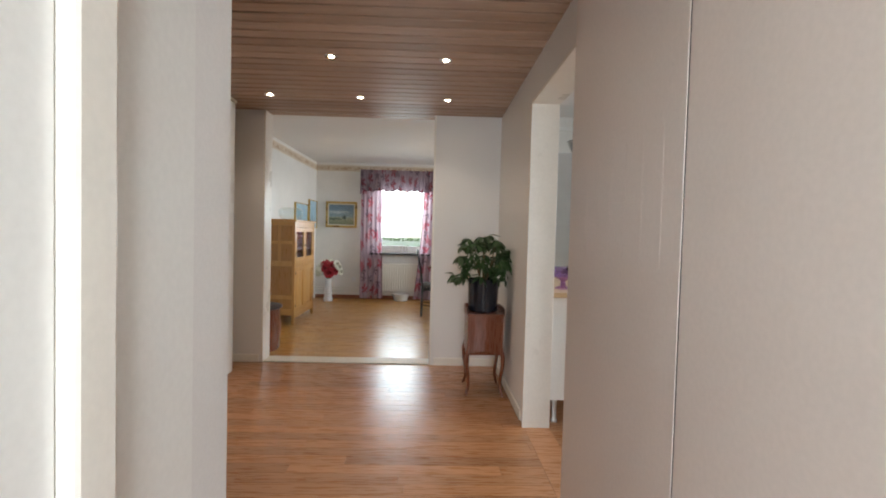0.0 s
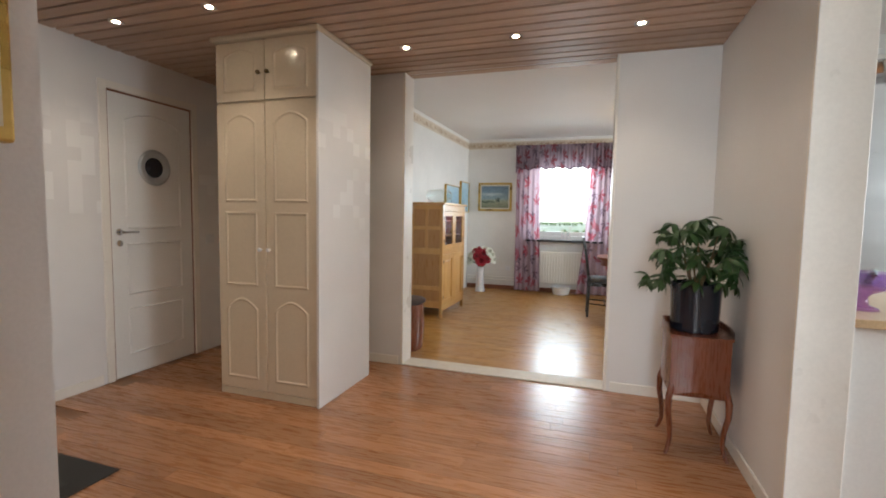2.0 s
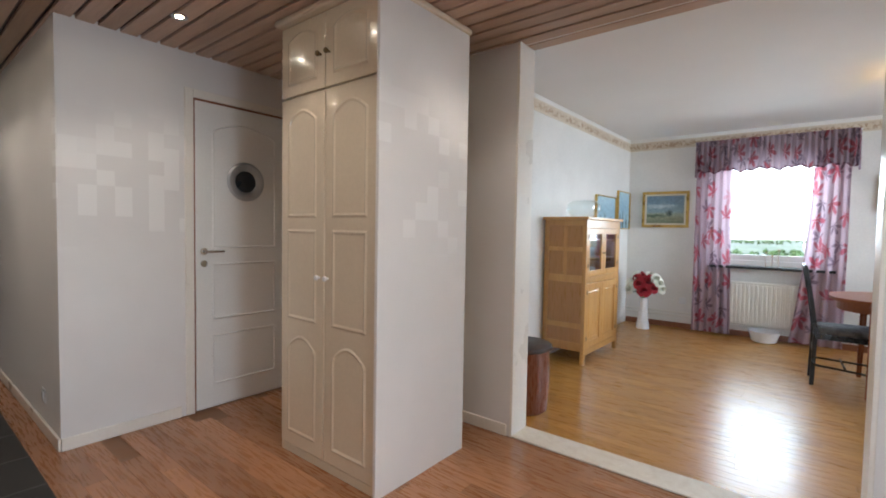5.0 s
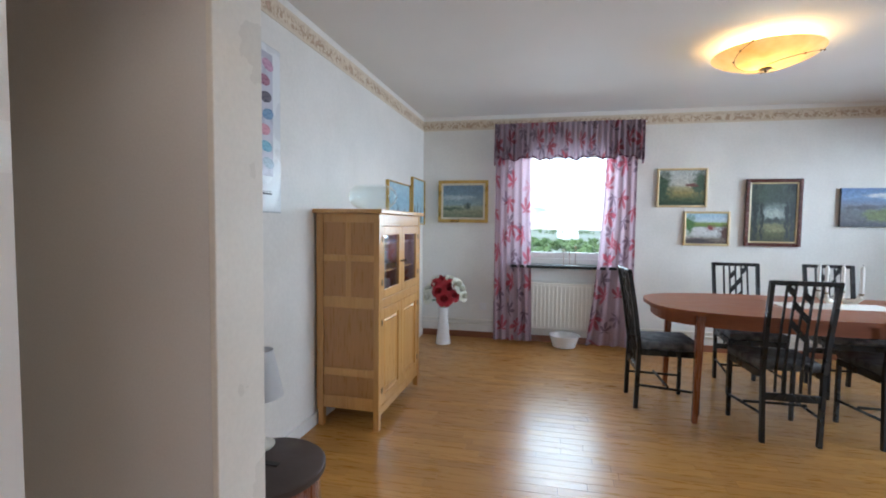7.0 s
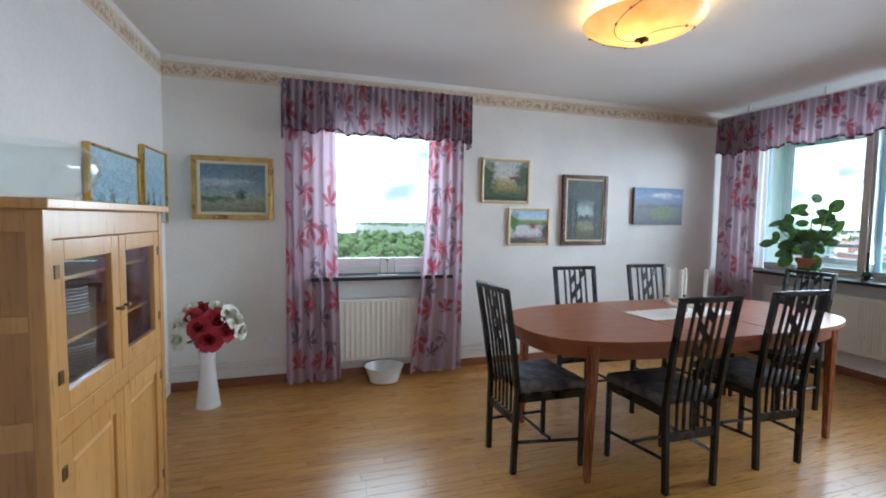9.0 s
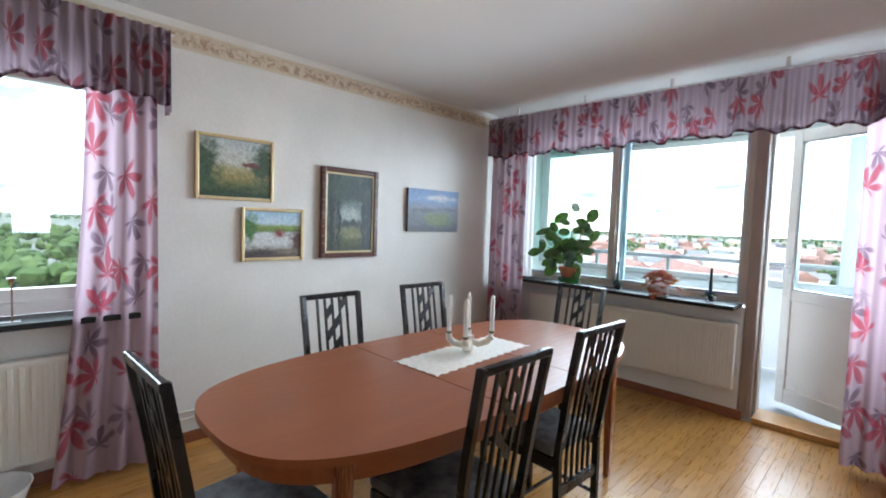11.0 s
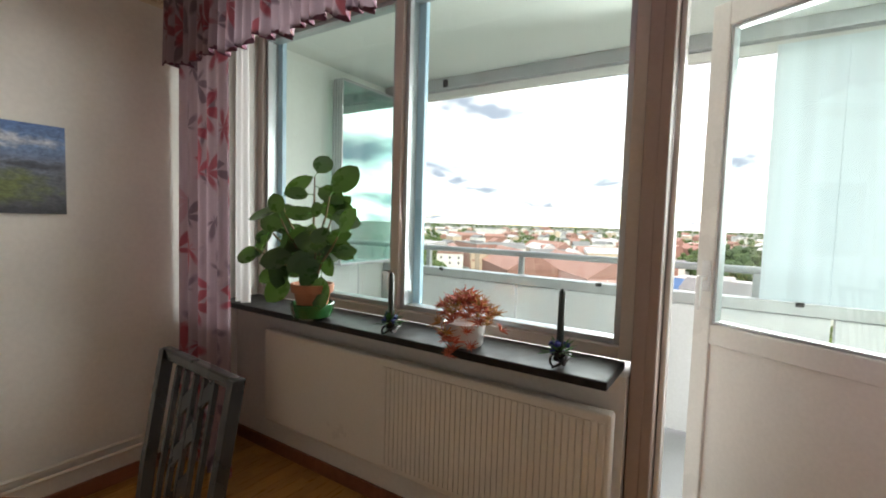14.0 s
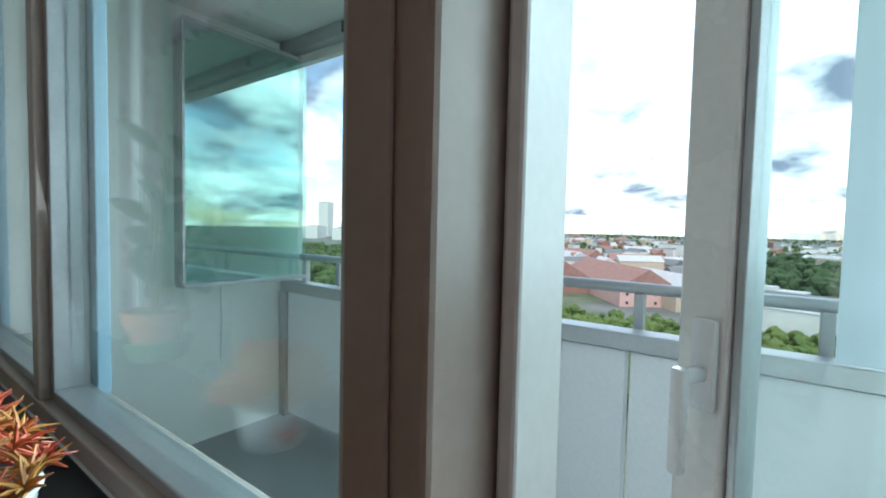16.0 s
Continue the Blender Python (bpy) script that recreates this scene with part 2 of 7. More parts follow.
    nt.links.new(col, tl.inputs[0])
    mx = nt.nodes.new("ShaderNodeMixShader")
    mx.inputs[0].default_value = sheer
    out = nt.nodes["Material Output"]
    nt.links.new(b.outputs[0], mx.inputs[1])
    nt.links.new(tl.outputs[0], mx.inputs[2])
    nt.links.new(mx.outputs[0], out.inputs[0])
    bump(nt, b, weave.outputs[0], 0.2, 0.001)
    return m


def painting(name, stops, blobs, wob=0.06, rough=0.45):
    """A painted picture: horizontal zones by height with brushy edges, and soft spots (u, v, ru, rv, colour)."""
    m, nt, b = nodes_of(name)
    c = nt.nodes.new("ShaderNodeTexCoord")
    sx = nt.nodes.new("ShaderNodeSeparateXYZ")
    nt.links.new(c.outputs["UV"], sx.inputs[0])
    n = node(nt, "ShaderNodeTexNoise", i_Scale=7.0, i_Detail=6.0, i_Roughness=0.65)
    nt.links.new(c.outputs["UV"], n.inputs["Vector"])
    nf = node(nt, "ShaderNodeTexNoise", i_Scale=38.0, i_Detail=3.0)
    nt.links.new(c.outputs["UV"], nf.inputs["Vector"])
    h = node(nt, "ShaderNodeMath", operation='MULTIPLY_ADD')
    h.inputs[1].default_value = wob * 2
    nt.links.new(n.outputs[0], h.inputs[0])
    nt.links.new(sx.outputs[1], h.inputs[2])
    h2 = node(nt, "ShaderNodeMath", operation='SUBTRACT')
    h2.inputs[1].default_value = wob
    nt.links.new(h.outputs[0], h2.inputs[0])
    col = ramp(nt, h2.outputs[0], stops)
    nw = node(nt, "ShaderNodeTexNoise", i_Scale=9.0, i_Detail=5.0)
    nt.links.new(c.outputs["UV"], nw.inputs["Vector"])
    cen = node(nt, "ShaderNodeVectorMath", operation='SUBTRACT')
    cen.inputs[1].default_value = (0.5, 0.5, 0.5)
    nt.links.new(nw.outputs["Color"], cen.inputs[0])
    wsc = node(nt, "ShaderNodeVectorMath", operation='MULTIPLY')
    wsc.inputs[1].default_value = (0.22, 0.14, 0)
    nt.links.new(cen.outputs[0], wsc.inputs[0])
    wuv = node(nt, "ShaderNodeVectorMath", operation='ADD')
    nt.links.new(c.outputs["UV"], wuv.inputs[0])
    nt.links.new(wsc.outputs[0], wuv.inputs[1])
    for u, v, ru, rv, cc in blobs:
        mp = nt.nodes.new("ShaderNodeMapping")
        mp.inputs["Location"].default_value = (-u / ru, -v / rv, 0)
        mp.inputs["Scale"].default_value = (1 / ru, 1 / rv, 1)
        nt.links.new(wuv.outputs[0], mp.inputs[0])
        ln = node(nt, "ShaderNodeVectorMath", operation='LENGTH')
        nt.links.new(mp.outputs[0], ln.inputs[0])
        ad = node(nt, "ShaderNodeMath", operation='MULTIPLY_ADD')
        ad.inputs[1].default_value = 1.6
        nt.links.new(n.outputs[0], ad.inputs[0])
        nt.links.new(ln.outputs["Value"], ad.inputs[2])
        mask = ramp(nt, ad.outputs[0], [(0.0, (1, 1, 1)), (0.95, (1, 1, 1)), (1.0, (0, 0, 0))])
        dv = node(nt, "ShaderNodeMath", operation='MULTIPLY')
        dv.inputs[1].default_value = 0.56
        nt.links.new(ad.outputs[0], dv.inputs[0])
        mask = ramp(nt, dv.outputs[0], [(0.66, (1, 1, 1)), (1.0, (0, 0, 0))])
        col = mixc(nt, mask, col, cc)
    nm = node(nt, "ShaderNodeTexNoise", i_Scale=16.0, i_Detail=6.0, i_Roughness=0.7, i_Distortion=0.8)
    nt.links.new(c.outputs["UV"], nm.inputs["Vector"])
    col = mixc(nt, 0.6, col, ramp(nt, nm.outputs[0], [(0.3, (0.2, 0.2, 0.2)), (0.7, (0.85, 0.85, 0.85))]), 'OVERLAY')
    col = mixc(nt, 0.35, col, ramp(nt, nf.outputs[0], [(0.3, (0.25, 0.25, 0.25)), (0.7, (0.8, 0.8, 0.8))]), 'OVERLAY')
    nt.links.new(col, b.inputs["Base Color"])
    b.inputs["Roughness"].default_value = rough
    bump(nt, b, nf.outputs[0], 0.25, 0.002)
    return m


# ---------------- materials ----------------
WALL_HALL = surf("hall_wallpaper", (0.72, 0.70, 0.68), (0.78, 0.76, 0.74), 1.2, 0.55, 160, 0.12)
WALL_LIV = surf("living_wallpaper", (0.70, 0.68, 0.64), (0.80, 0.78, 0.74), 2.5, 0.5, 45, 0.25)
WALL_KIT = surf("kitchen_paint", (0.76, 0.78, 0.72), (0.80, 0.82, 0.76), 1.5, 0.5, 120, 0.08)
CEIL = surf("ceiling_paint", (0.80, 0.79, 0.77), (0.85, 0.84, 0.82), 1.5, 0.8, 140, 0.12)
TRIM = surf("trim_paint", (0.78, 0.74, 0.67), (0.83, 0.79, 0.72), 3, 0.35, 70, 0.05)
WHITE = surf("white_paint", (0.78, 0.77, 0.74), (0.81, 0.80, 0.77), 1.5, 0.32, 80, 0.03, rvar=0.03)
CREAM = surf("cream_lacquer", (0.68, 0.58, 0.43), (0.71, 0.61, 0.46), 1.2, 0.2, 60, 0.0, coat=0.3, rvar=0.03)
PANELWALL = surf("pink_white_panel", (0.70, 0.62, 0.57), (0.75, 0.67, 0.62), 1.5, 0.42, 80, 0.015, rvar=0.03)
# beige post paint darkened: the backlit room side's shade is in this colour
FRAME_BACKLIT = surf("window_frame_paint", (0.33, 0.255, 0.215), (0.39, 0.305, 0.26), 3, 0.4, 70, 0.06)
FRAME_W = surf("window_frame_white", (0.78, 0.765, 0.73), (0.84, 0.825, 0.79), 3, 0.35, 70, 0.05)
PLANKCEIL = wood("ceiling_pine", (0.40, 0.27, 0.19), (0.48, 0.335, 0.24), (0.55, 0.40, 0.30), 0, 0.45, 0.1, 0.16, 1.0)
FLOOR_HALL = wood("hall_oak", (0.30, 0.130, 0.052), (0.345, 0.156, 0.066), (0.39, 0.185, 0.082), 0, 0.28, 0.16, 0.24, 0.7, 0.02)
FLOOR_LIV = wood("living_oak", (0.40, 0.19, 0.040), (0.44, 0.22, 0.050), (0.48, 0.25, 0.062), 0, 0.30, 0.16, 0.13, 0.7, 0.012)
PINE = wood("honey_pine", (0.52, 0.265, 0.07), (0.58, 0.315, 0.092), (0.63, 0.36, 0.12), 2, 0.32, 0.35, 0.06, 0.7, 0.03)
# side panels darker than the rails: the side's shade is in this colour
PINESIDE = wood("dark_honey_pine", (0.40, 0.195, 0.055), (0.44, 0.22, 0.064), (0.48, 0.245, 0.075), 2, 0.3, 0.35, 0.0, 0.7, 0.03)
TEAK = wood("teak", (0.235, 0.066, 0.020), (0.265, 0.076, 0.023), (0.295, 0.088, 0.027), 0, 0.36, 0.08, 0.0, 0.6, 0.02)
MAHOG = wood("mahogany", (0.135, 0.033, 0.011), (0.16, 0.041, 0.014), (0.185, 0.050, 0.018), 2, 0.28, 0.4)
BROWNSKIRT = wood("brown_skirting", (0.16, 0.05, 0.02), (0.23, 0.08, 0.035), (0.28, 0.10, 0.05), 0, 0.4, 0.2)
BLACKW = surf("black_lacquer", (0.006, 0.0055, 0.0055), (0.012, 0.011, 0.010), 8, 0.3, 90, 0.04, coat=0.12, spec=0.35)
SEATFAB = surf("dark_patterned_upholstery", (0.014, 0.015, 0.017), (0.19, 0.19, 0.19), 16, 0.85, 140, 0.5)
GOLD = surf("gilt_frame", (0.42, 0.26, 0.06), (0.62, 0.42, 0.13), 12, 0.32, 60, 0.25, metal=0.8)
GOLDLT = surf("pale_gilt", (0.55, 0.42, 0.22), (0.68, 0.55, 0.32), 12, 0.4, 60, 0.2, metal=0.4)
REDWOOD = wood("dark_red_frame", (0.05, 0.012, 0.008), (0.09, 0.022, 0.014), (0.13, 0.035, 0.02), 0, 0.25, 0.5)
LINEN = surf("mount_linen", (0.62, 0.56, 0.44), (0.70, 0.64, 0.52), 30, 0.8, 180, 0.3)
STEEL = surf("brushed_steel", (0.55, 0.55, 0.55), (0.58, 0.58, 0.575), 3, 0.3, 120, 0.02, metal=1.0, stretch=(1, 1, 6), rvar=0.03)
CHROME = surf("chrome", (0.62, 0.62, 0.62), (0.72, 0.72, 0.72), 4, 0.1, 60, 0.0, metal=1.0, rvar=0.04)
BRASSDK = surf("aged_brass", (0.14, 0.10, 0.05), (0.24, 0.17, 0.08), 14, 0.4, 60, 0.1, metal=0.9)
ALU = surf("aluminium", (0.42, 0.44, 0.45), (0.52, 0.54, 0.55), 4, 0.4, 90, 0.05, metal=0.7)
STONE = surf("black_stone_sill", (0.012, 0.011, 0.011), (0.026, 0.024, 0.023), 18, 0.45, 120, 0.05, spec=0.2, rvar=0.06)
RADW = surf("radiator_enamel", (0.72, 0.69, 0.62), (0.76, 0.73, 0.66), 2, 0.35, 80, 0.03)
TERRA = surf("terracotta", (0.36, 0.13, 0.065), (0.46, 0.19, 0.10), 10, 0.75, 80, 0.25)
GREENGL = surf("green_glaze", (0.01, 0.10, 0.025), (0.02, 0.16, 0.04), 6, 0.15, 60, 0.05, coat=0.5)
BLUEBLK = surf("blue_black_glaze", (0.006, 0.008, 0.014), (0.014, 0.018, 0.028), 6, 0.2, 70, 0.06, coat=0.4)
PORC = surf("white_porcelain", (0.74, 0.74, 0.74), (0.80, 0.80, 0.80), 5, 0.2, 60, 0.0, coat=0.3)
SOIL = surf("soil", (0.018, 0.012, 0.008), (0.05, 0.035, 0.022), 30, 0.95, 120, 0.8)
LEAFDK = surf("rubber_leaf", (0.010, 0.027, 0.009), (0.024, 0.056, 0.018), 9, 0.33, 70, 0.15)
LEAFMID = surf("umbrella_leaf", (0.015, 0.042, 0.011), (0.036, 0.084, 0.022), 16, 0.4, 70, 0.15)
REDLEAF = surf("red_succulent", (0.34, 0.035, 0.02), (0.55, 0.14, 0.05), 22, 0.5, 90, 0.2)
GREENSP = surf("green_sprig", (0.03, 0.13, 0.025), (0.07, 0.24, 0.05), 22, 0.5, 90, 0.2)
STEMBR = surf("stem", (0.10, 0.06, 0.03), (0.18, 0.12, 0.06), 20, 0.8, 90, 0.4)
PETRED = surf("red_petal", (0.28, 0.008, 0.016), (0.44, 0.02, 0.035), 20, 0.6, 90, 0.2)
PETWHITE = surf("cream_petal", (0.68, 0.66, 0.52), (0.80, 0.80, 0.72), 20, 0.6, 90, 0.2)
PETBLUE = surf("blue_petal", (0.015, 0.02, 0.16), (0.03, 0.05, 0.30), 20, 0.5, 90, 0.2)
WAX = surf("white_wax", (0.78, 0.76, 0.70), (0.83, 0.81, 0.76), 6, 0.45, 60, 0.03)
WAXDK = surf("dark_green_wax", (0.006, 0.014, 0.012), (0.012, 0.024, 0.02), 8, 0.4, 60, 0.05)
PALEWOOD = wood("whitewashed_wood", (0.60, 0.54, 0.45), (0.70, 0.65, 0.56), (0.76, 0.72, 0.64), 2, 0.5, 0.0)
LACE = surf("white_lace", (0.70, 0.68, 0.62), (0.82, 0.81, 0.77), 40, 0.9, 120, 0.9)
DARKDOOR = surf("brown_entry_door", (0.055, 0.028, 0.030), (0.075, 0.040, 0.042), 3, 0.35, 80, 0.06)
BLACK = surf("black_rubber", (0.012, 0.012, 0.012), (0.02, 0.02, 0.02), 9, 0.6, 90, 0.1)
BALC = surf("balcony_concrete_paint", (0.76, 0.79, 0.75), (0.83, 0.86, 0.82), 1.5, 0.7, 60, 0.2)
BALCPANEL = surf("balcony_panel", (0.78, 0.79, 0.81), (0.83, 0.84, 0.86), 0.8, 0.45, 60, 0.04)
BALCFLOOR = surf("balcony_floor_paint", (0.22, 0.23, 0.235), (0.29, 0.30, 0.305), 2.5, 0.55, 60, 0.2)
PANE = glass("window_glass", (0.95, 1.0, 0.99))
BALCGLASS = glass("balcony_glass", (0.86, 0.97, 0.945), 0.22, (0.80, 1.0, 0.97))
CLEARGL = glass("clear_glass", (0.95, 0.975, 0.975), 0.035)
VIOLETGL = glass("violet_glass", (0.66, 0.46, 0.78))
CURTAIN = fabric_print("printed_curtain", (0.50, 0.37, 0.42), (0.44, 0.055, 0.085), (0.20, 0.13, 0.175), 0.5, 0.82)
# curtain print darkened: the shade of gathered, doubled cloth is in its colour
VALANCE_DIM = fabric_print("printed_valance", (0.34, 0.26, 0.30), (0.30, 0.045, 0.06), (0.15, 0.105, 0.135), 0.34, 0.85)
SHEER = surf("white_sheer", (0.74, 0.72, 0.72), (0.80, 0.78, 0.78), 20, 0.9, 200, 0.3)


def frieze_material():
    m, nt, b = nodes_of("floral_border")
    mp = coords(nt)
    n = node(nt, "ShaderNodeTexNoise", i_Scale=26.0, i_Detail=5.0, i_Distortion=1.2)
    nt.links.new(mp.outputs[0], n.inputs["Vector"])
    sz = nt.nodes.new("ShaderNodeSeparateXYZ")
    nt.links.new(mp.outputs[0], sz.inputs[0])
    zr = node(nt, "ShaderNodeMapRange")
    zr.inputs["From Min"].default_value, zr.inputs["From Max"].default_value = 2.345, 2.455
    nt.links.new(sz.outputs[2], zr.inputs[0])
    band = ramp(nt, zr.outputs[0], [(0.06, (0, 0, 0)), (0.28, (1, 1, 1)), (0.62, (1, 1, 1)), (0.92, (0.15, 0.15, 0.15))])
    a = ramp(nt, n.outputs[0], [(0.36, (0.66, 0.58, 0.46)), (0.48, (0.60, 0.49, 0.36)), (0.58, (0.36, 0.25, 0.16)), (0.68, (0.52, 0.36, 0.26))])
    c = mixc(nt, band, (0.66, 0.58, 0.46), a)
    nt.links.new(c, b.inputs["Base Color"])
    b.inputs["Roughness"].default_value = 0.6
    return m


def leafy(m, sheer, tint):
    """Let a leaf's blade pass some light."""
    nt = m.node_tree
    b, o = nt.nodes["Principled BSDF"], nt.nodes["Material Output"]
    tl = nt.nodes.new("ShaderNodeBsdfTranslucent")
    tl.inputs[0].default_value = (*tint, 1)
    mx = nt.nodes.new("ShaderNodeMixShader")
    mx.inputs[0].default_value = sheer
    nt.links.new(b.outputs[0], mx.inputs[1])
    nt.links.new(tl.outputs[0], mx.inputs[2])
    nt.links.new(mx.outputs[0], o.inputs[0])


leafy(LEAFDK, 0.14, (0.07, 0.15, 0.02))


def square_paper(name, c1, c2):
    """Wallpaper with a scatter of paler glossy squares in a band at eye height."""
    m, nt, b = nodes_of(name)
    c = nt.nodes.new("ShaderNodeTexCoord")
    geo = nt.nodes.new("ShaderNodeNewGeometry")
    sp = nt.nodes.new("ShaderNodeSeparateXYZ")
    nt.links.new(geo.outputs["Position"], sp.inputs[0])
    ad = node(nt, "ShaderNodeMath", operation='ADD')
    nt.links.new(sp.outputs[0], ad.inputs[0])
    nt.links.new(sp.outputs[1], ad.inputs[1])
    cb = nt.nodes.new("ShaderNodeCombineXYZ")
    nt.links.new(ad.outputs[0], cb.inputs[0])
    nt.links.new(sp.outputs[2], cb.inputs[1])
    sc = node(nt, "ShaderNodeVectorMath", operation='SCALE')
    sc.inputs["Scale"].default_value = 1 / 0.085
    nt.links.new(cb.outputs[0], sc.inputs[0])
    fl = node(nt, "ShaderNodeVectorMath", operation='FLOOR')
    nt.links.new(sc.outputs[0], fl.inputs[0])
    wnz = nt.nodes.new("ShaderNodeTexWhiteNoise")
    wnz.noise_dimensions = '2D'
    nt.links.new(fl.outputs[0], wnz.inputs["Vector"])
    sq = ramp(nt, wnz.outputs[0], [(0.74, (0, 0, 0)), (0.77, (1, 1, 1))])
    zr = node(nt, "ShaderNodeMapRange")
    zr.inputs["From Min"].default_value = 1.05
    zr.inputs["From Max"].default_value = 1.95
    nt.links.new(sp.outputs[2], zr.inputs[0])
    band = ramp(nt, zr.outputs[0], [(0.0, (0, 0, 0)), (0.2, (1, 1, 1)), (0.7, (1, 1, 1)), (1.0, (0, 0, 0))])
    mask = mixc(nt, 1.0, sq, band, 'MULTIPLY')
    n1 = node(nt, "ShaderNodeTexNoise", i_Scale=2.0, i_Detail=5.0)
    nt.links.new(c.outputs["Object"], n1.inputs["Vector"])
    n2 = node(nt, "ShaderNodeTexNoise", i_Scale=150.0, i_Detail=3.0)
    nt.links.new(c.outputs["Object"], n2.inputs["Vector"])
    base = ramp(nt, n1.outputs[0], [(0.3, c1), (0.7, c2)])
    nt.links.new(mixc(nt, mask, base, (0.815, 0.80, 0.78)), b.inputs["Base Color"])
    nt.links.new(ramp(nt, mask, [(0, (0.55,) * 3), (1, (0.38,) * 3)]), b.inputs["Roughness"])
    bump(nt, b, n2.outputs[0], 0.12, 0.002)
    return m


FRIEZE = frieze_material()
SQUARES = square_paper("square_wallpaper", (0.72, 0.70, 0.68), (0.78, 0.76, 0.74))


def frosted(name, c, sheer):
    m, nt, b = nodes_of(name)
    mp = coords(nt, (6, 6, 0.3))
    n = node(nt, "ShaderNodeTexNoise", i_Scale=2.0, i_Detail=3.0)
    nt.links.new(mp.outputs[0], n.inputs["Vector"])
    col = ramp(nt, n.outputs[0], [(0.3, tuple(v * 0.9 for v in c)), (0.7, c)])
    nt.links.new(col, b.inputs["Base Color"])
    b.inputs["Roughness"].default_value = 0.4
    tl = nt.nodes.new("ShaderNodeBsdfTranslucent")
    nt.links.new(col, tl.inputs[0])
    mx = nt.nodes.new("ShaderNodeMixShader")
    mx.inputs[0].default_value = sheer
    nt.links.new(b.outputs[0], mx.inputs[1])
    nt.links.new(tl.outputs[0], mx.inputs[2])
    nt.links.new(mx.outputs[0], nt.nodes["Material Output"].inputs[0])
    return m


SCREEN = frosted("bluish_screen", (0.84, 0.91, 0.94), 0.6)
SHEERW = frosted("white_sheer_cloth", (0.78, 0.77, 0.77), 0.5)

# ---------------- mesh helpers ----------------
def box(bm, x0, x1, y0, y1, z0, z1, bev=0.0):
    vs = [bm.verts.new((x, y, z)) for z in (z0, z1) for y in (y0, y1) for x in (x0, x1)]
    fs = [bm.faces.new([vs[i] for i in q]) for q in ((0, 2, 3, 1), (4, 5, 7, 6), (0, 1, 5, 4), (2, 6, 7, 3), (0, 4, 6, 2), (1, 3, 7, 5))]
    if bev:
        es = list({e for f in fs for e in f.edges})
        bmesh.ops.bevel(bm, geom=es, offset=bev, segments=2, affect='EDGES', profile=0.5)
    return bm


def lathe(bm, prof, cx=0, cy=0, segs=28, cap=True):
    rings = []
    for r, z in prof:
        rings.append([bm.verts.new((cx + r * math.cos(2 * math.pi * k / segs), cy + r * math.sin(2 * math.pi * k / segs), z)) for k in range(segs)])
    for a, b in zip(rings, rings[1:]):
        for k in range(segs):
            bm.faces.new((a[k], a[(k + 1) % segs], b[(k + 1) % segs], b[k]))
    if cap:
        bm.faces.new(list(reversed(rings[0])))
        bm.faces.new(rings[-1])
    return bm


def tube(bm, pts, r, segs=8, taper=None):
    pts = [Vector(p) for p in pts]
    rings = []
    rise = sum(abs((b - a).z) for a, b in zip(pts, pts[1:])) / max(1e-9, sum((b - a).length for a, b in zip(pts, pts[1:])))
    ref = Vector((0, 0, 1)) if rise < 0.6 else Vector((1, 0.2, 0))
    for i, p in enumerate(pts):
        d = (pts[min(i + 1, len(pts) - 1)] - pts[max(i - 1, 0)]).normalized()
        u = d.cross(ref)
        if u.length < 1e-3:
            u = d.orthogonal()
        u.normalize()
        w = d.cross(u)
        rr = r if taper is None else r + (taper - r) * i / (len(pts) - 1)
        rings.append([bm.verts.new(p + rr * (math.cos(2 * math.pi * k / segs) * u + math.sin(2 * math.pi * k / segs) * w)) for k in range(segs)])
    for a, b in zip(rings, rings[1:]):
        for k in range(segs):
            bm.faces.new((a[k], a[(k + 1) % segs], b[(k + 1) % segs], b[k]))
    bm.faces.new(list(reversed(rings[0])))
    bm.faces.new(rings[-1])
    return bm


def prism(bm, outline, z0, z1):
    a = [bm.verts.new((x, y, z0)) for x, y in outline]
    b = [bm.verts.new((x, y, z1)) for x, y in outline]
    bm.faces.new(list(reversed(a)))
    bm.faces.new(b)
    for k in range(len(a)):
        bm.faces.new((a[k], a[(k + 1) % len(a)], b[(k + 1) % len(a)], b[k]))
    return bm


def mesh_of(name, bm, material, smooth=False):
    bmesh.ops.recalc_face_normals(bm, faces=bm.faces)
    me = bpy.data.meshes.new(name)
    bm.to_mesh(me)
    bm.free()
    me.materials.append(material)
    if smooth:
        for p in me.polygons:
            p.use_smooth = True
        me.set_sharp_from_angle(angle=radians(40))
    return me


def part(name, bm, material, parent, label="", smooth=False, m=None):
    ob = new(name, mesh_of(name, bm, material, smooth))
    ob.parent = parent
    if m is not None:
        ob.matrix_basis = m
    if label:
        tagged(ob, label)
    return ob


def thing(name, x, y, z, label, category, group="", kind="", rz=0):
    ob = new(name)
    ob.empty_display_size = 0.1
    ob.matrix_basis = pose(x, y, z, 0, 0, rz)
    return tagged(ob, label, category, group, kind)


def setting(name, bm, material, label, smooth=False):
    return tagged(new(name, mesh_of(name, bm, material, smooth)), label, "", "", "structure")


def walls(name, boxes, material, label):
    bm = bmesh.new()
    for b in boxes:
        box(bm, *b)
    return setting(name, bm, material, label)


BM = bmesh.new
HC, LC = 2.32, 2.50          # ceilings of hall and living room
TX = 5.00                    # window wall, inner face
WY = 4.20                    # back wall, inner face
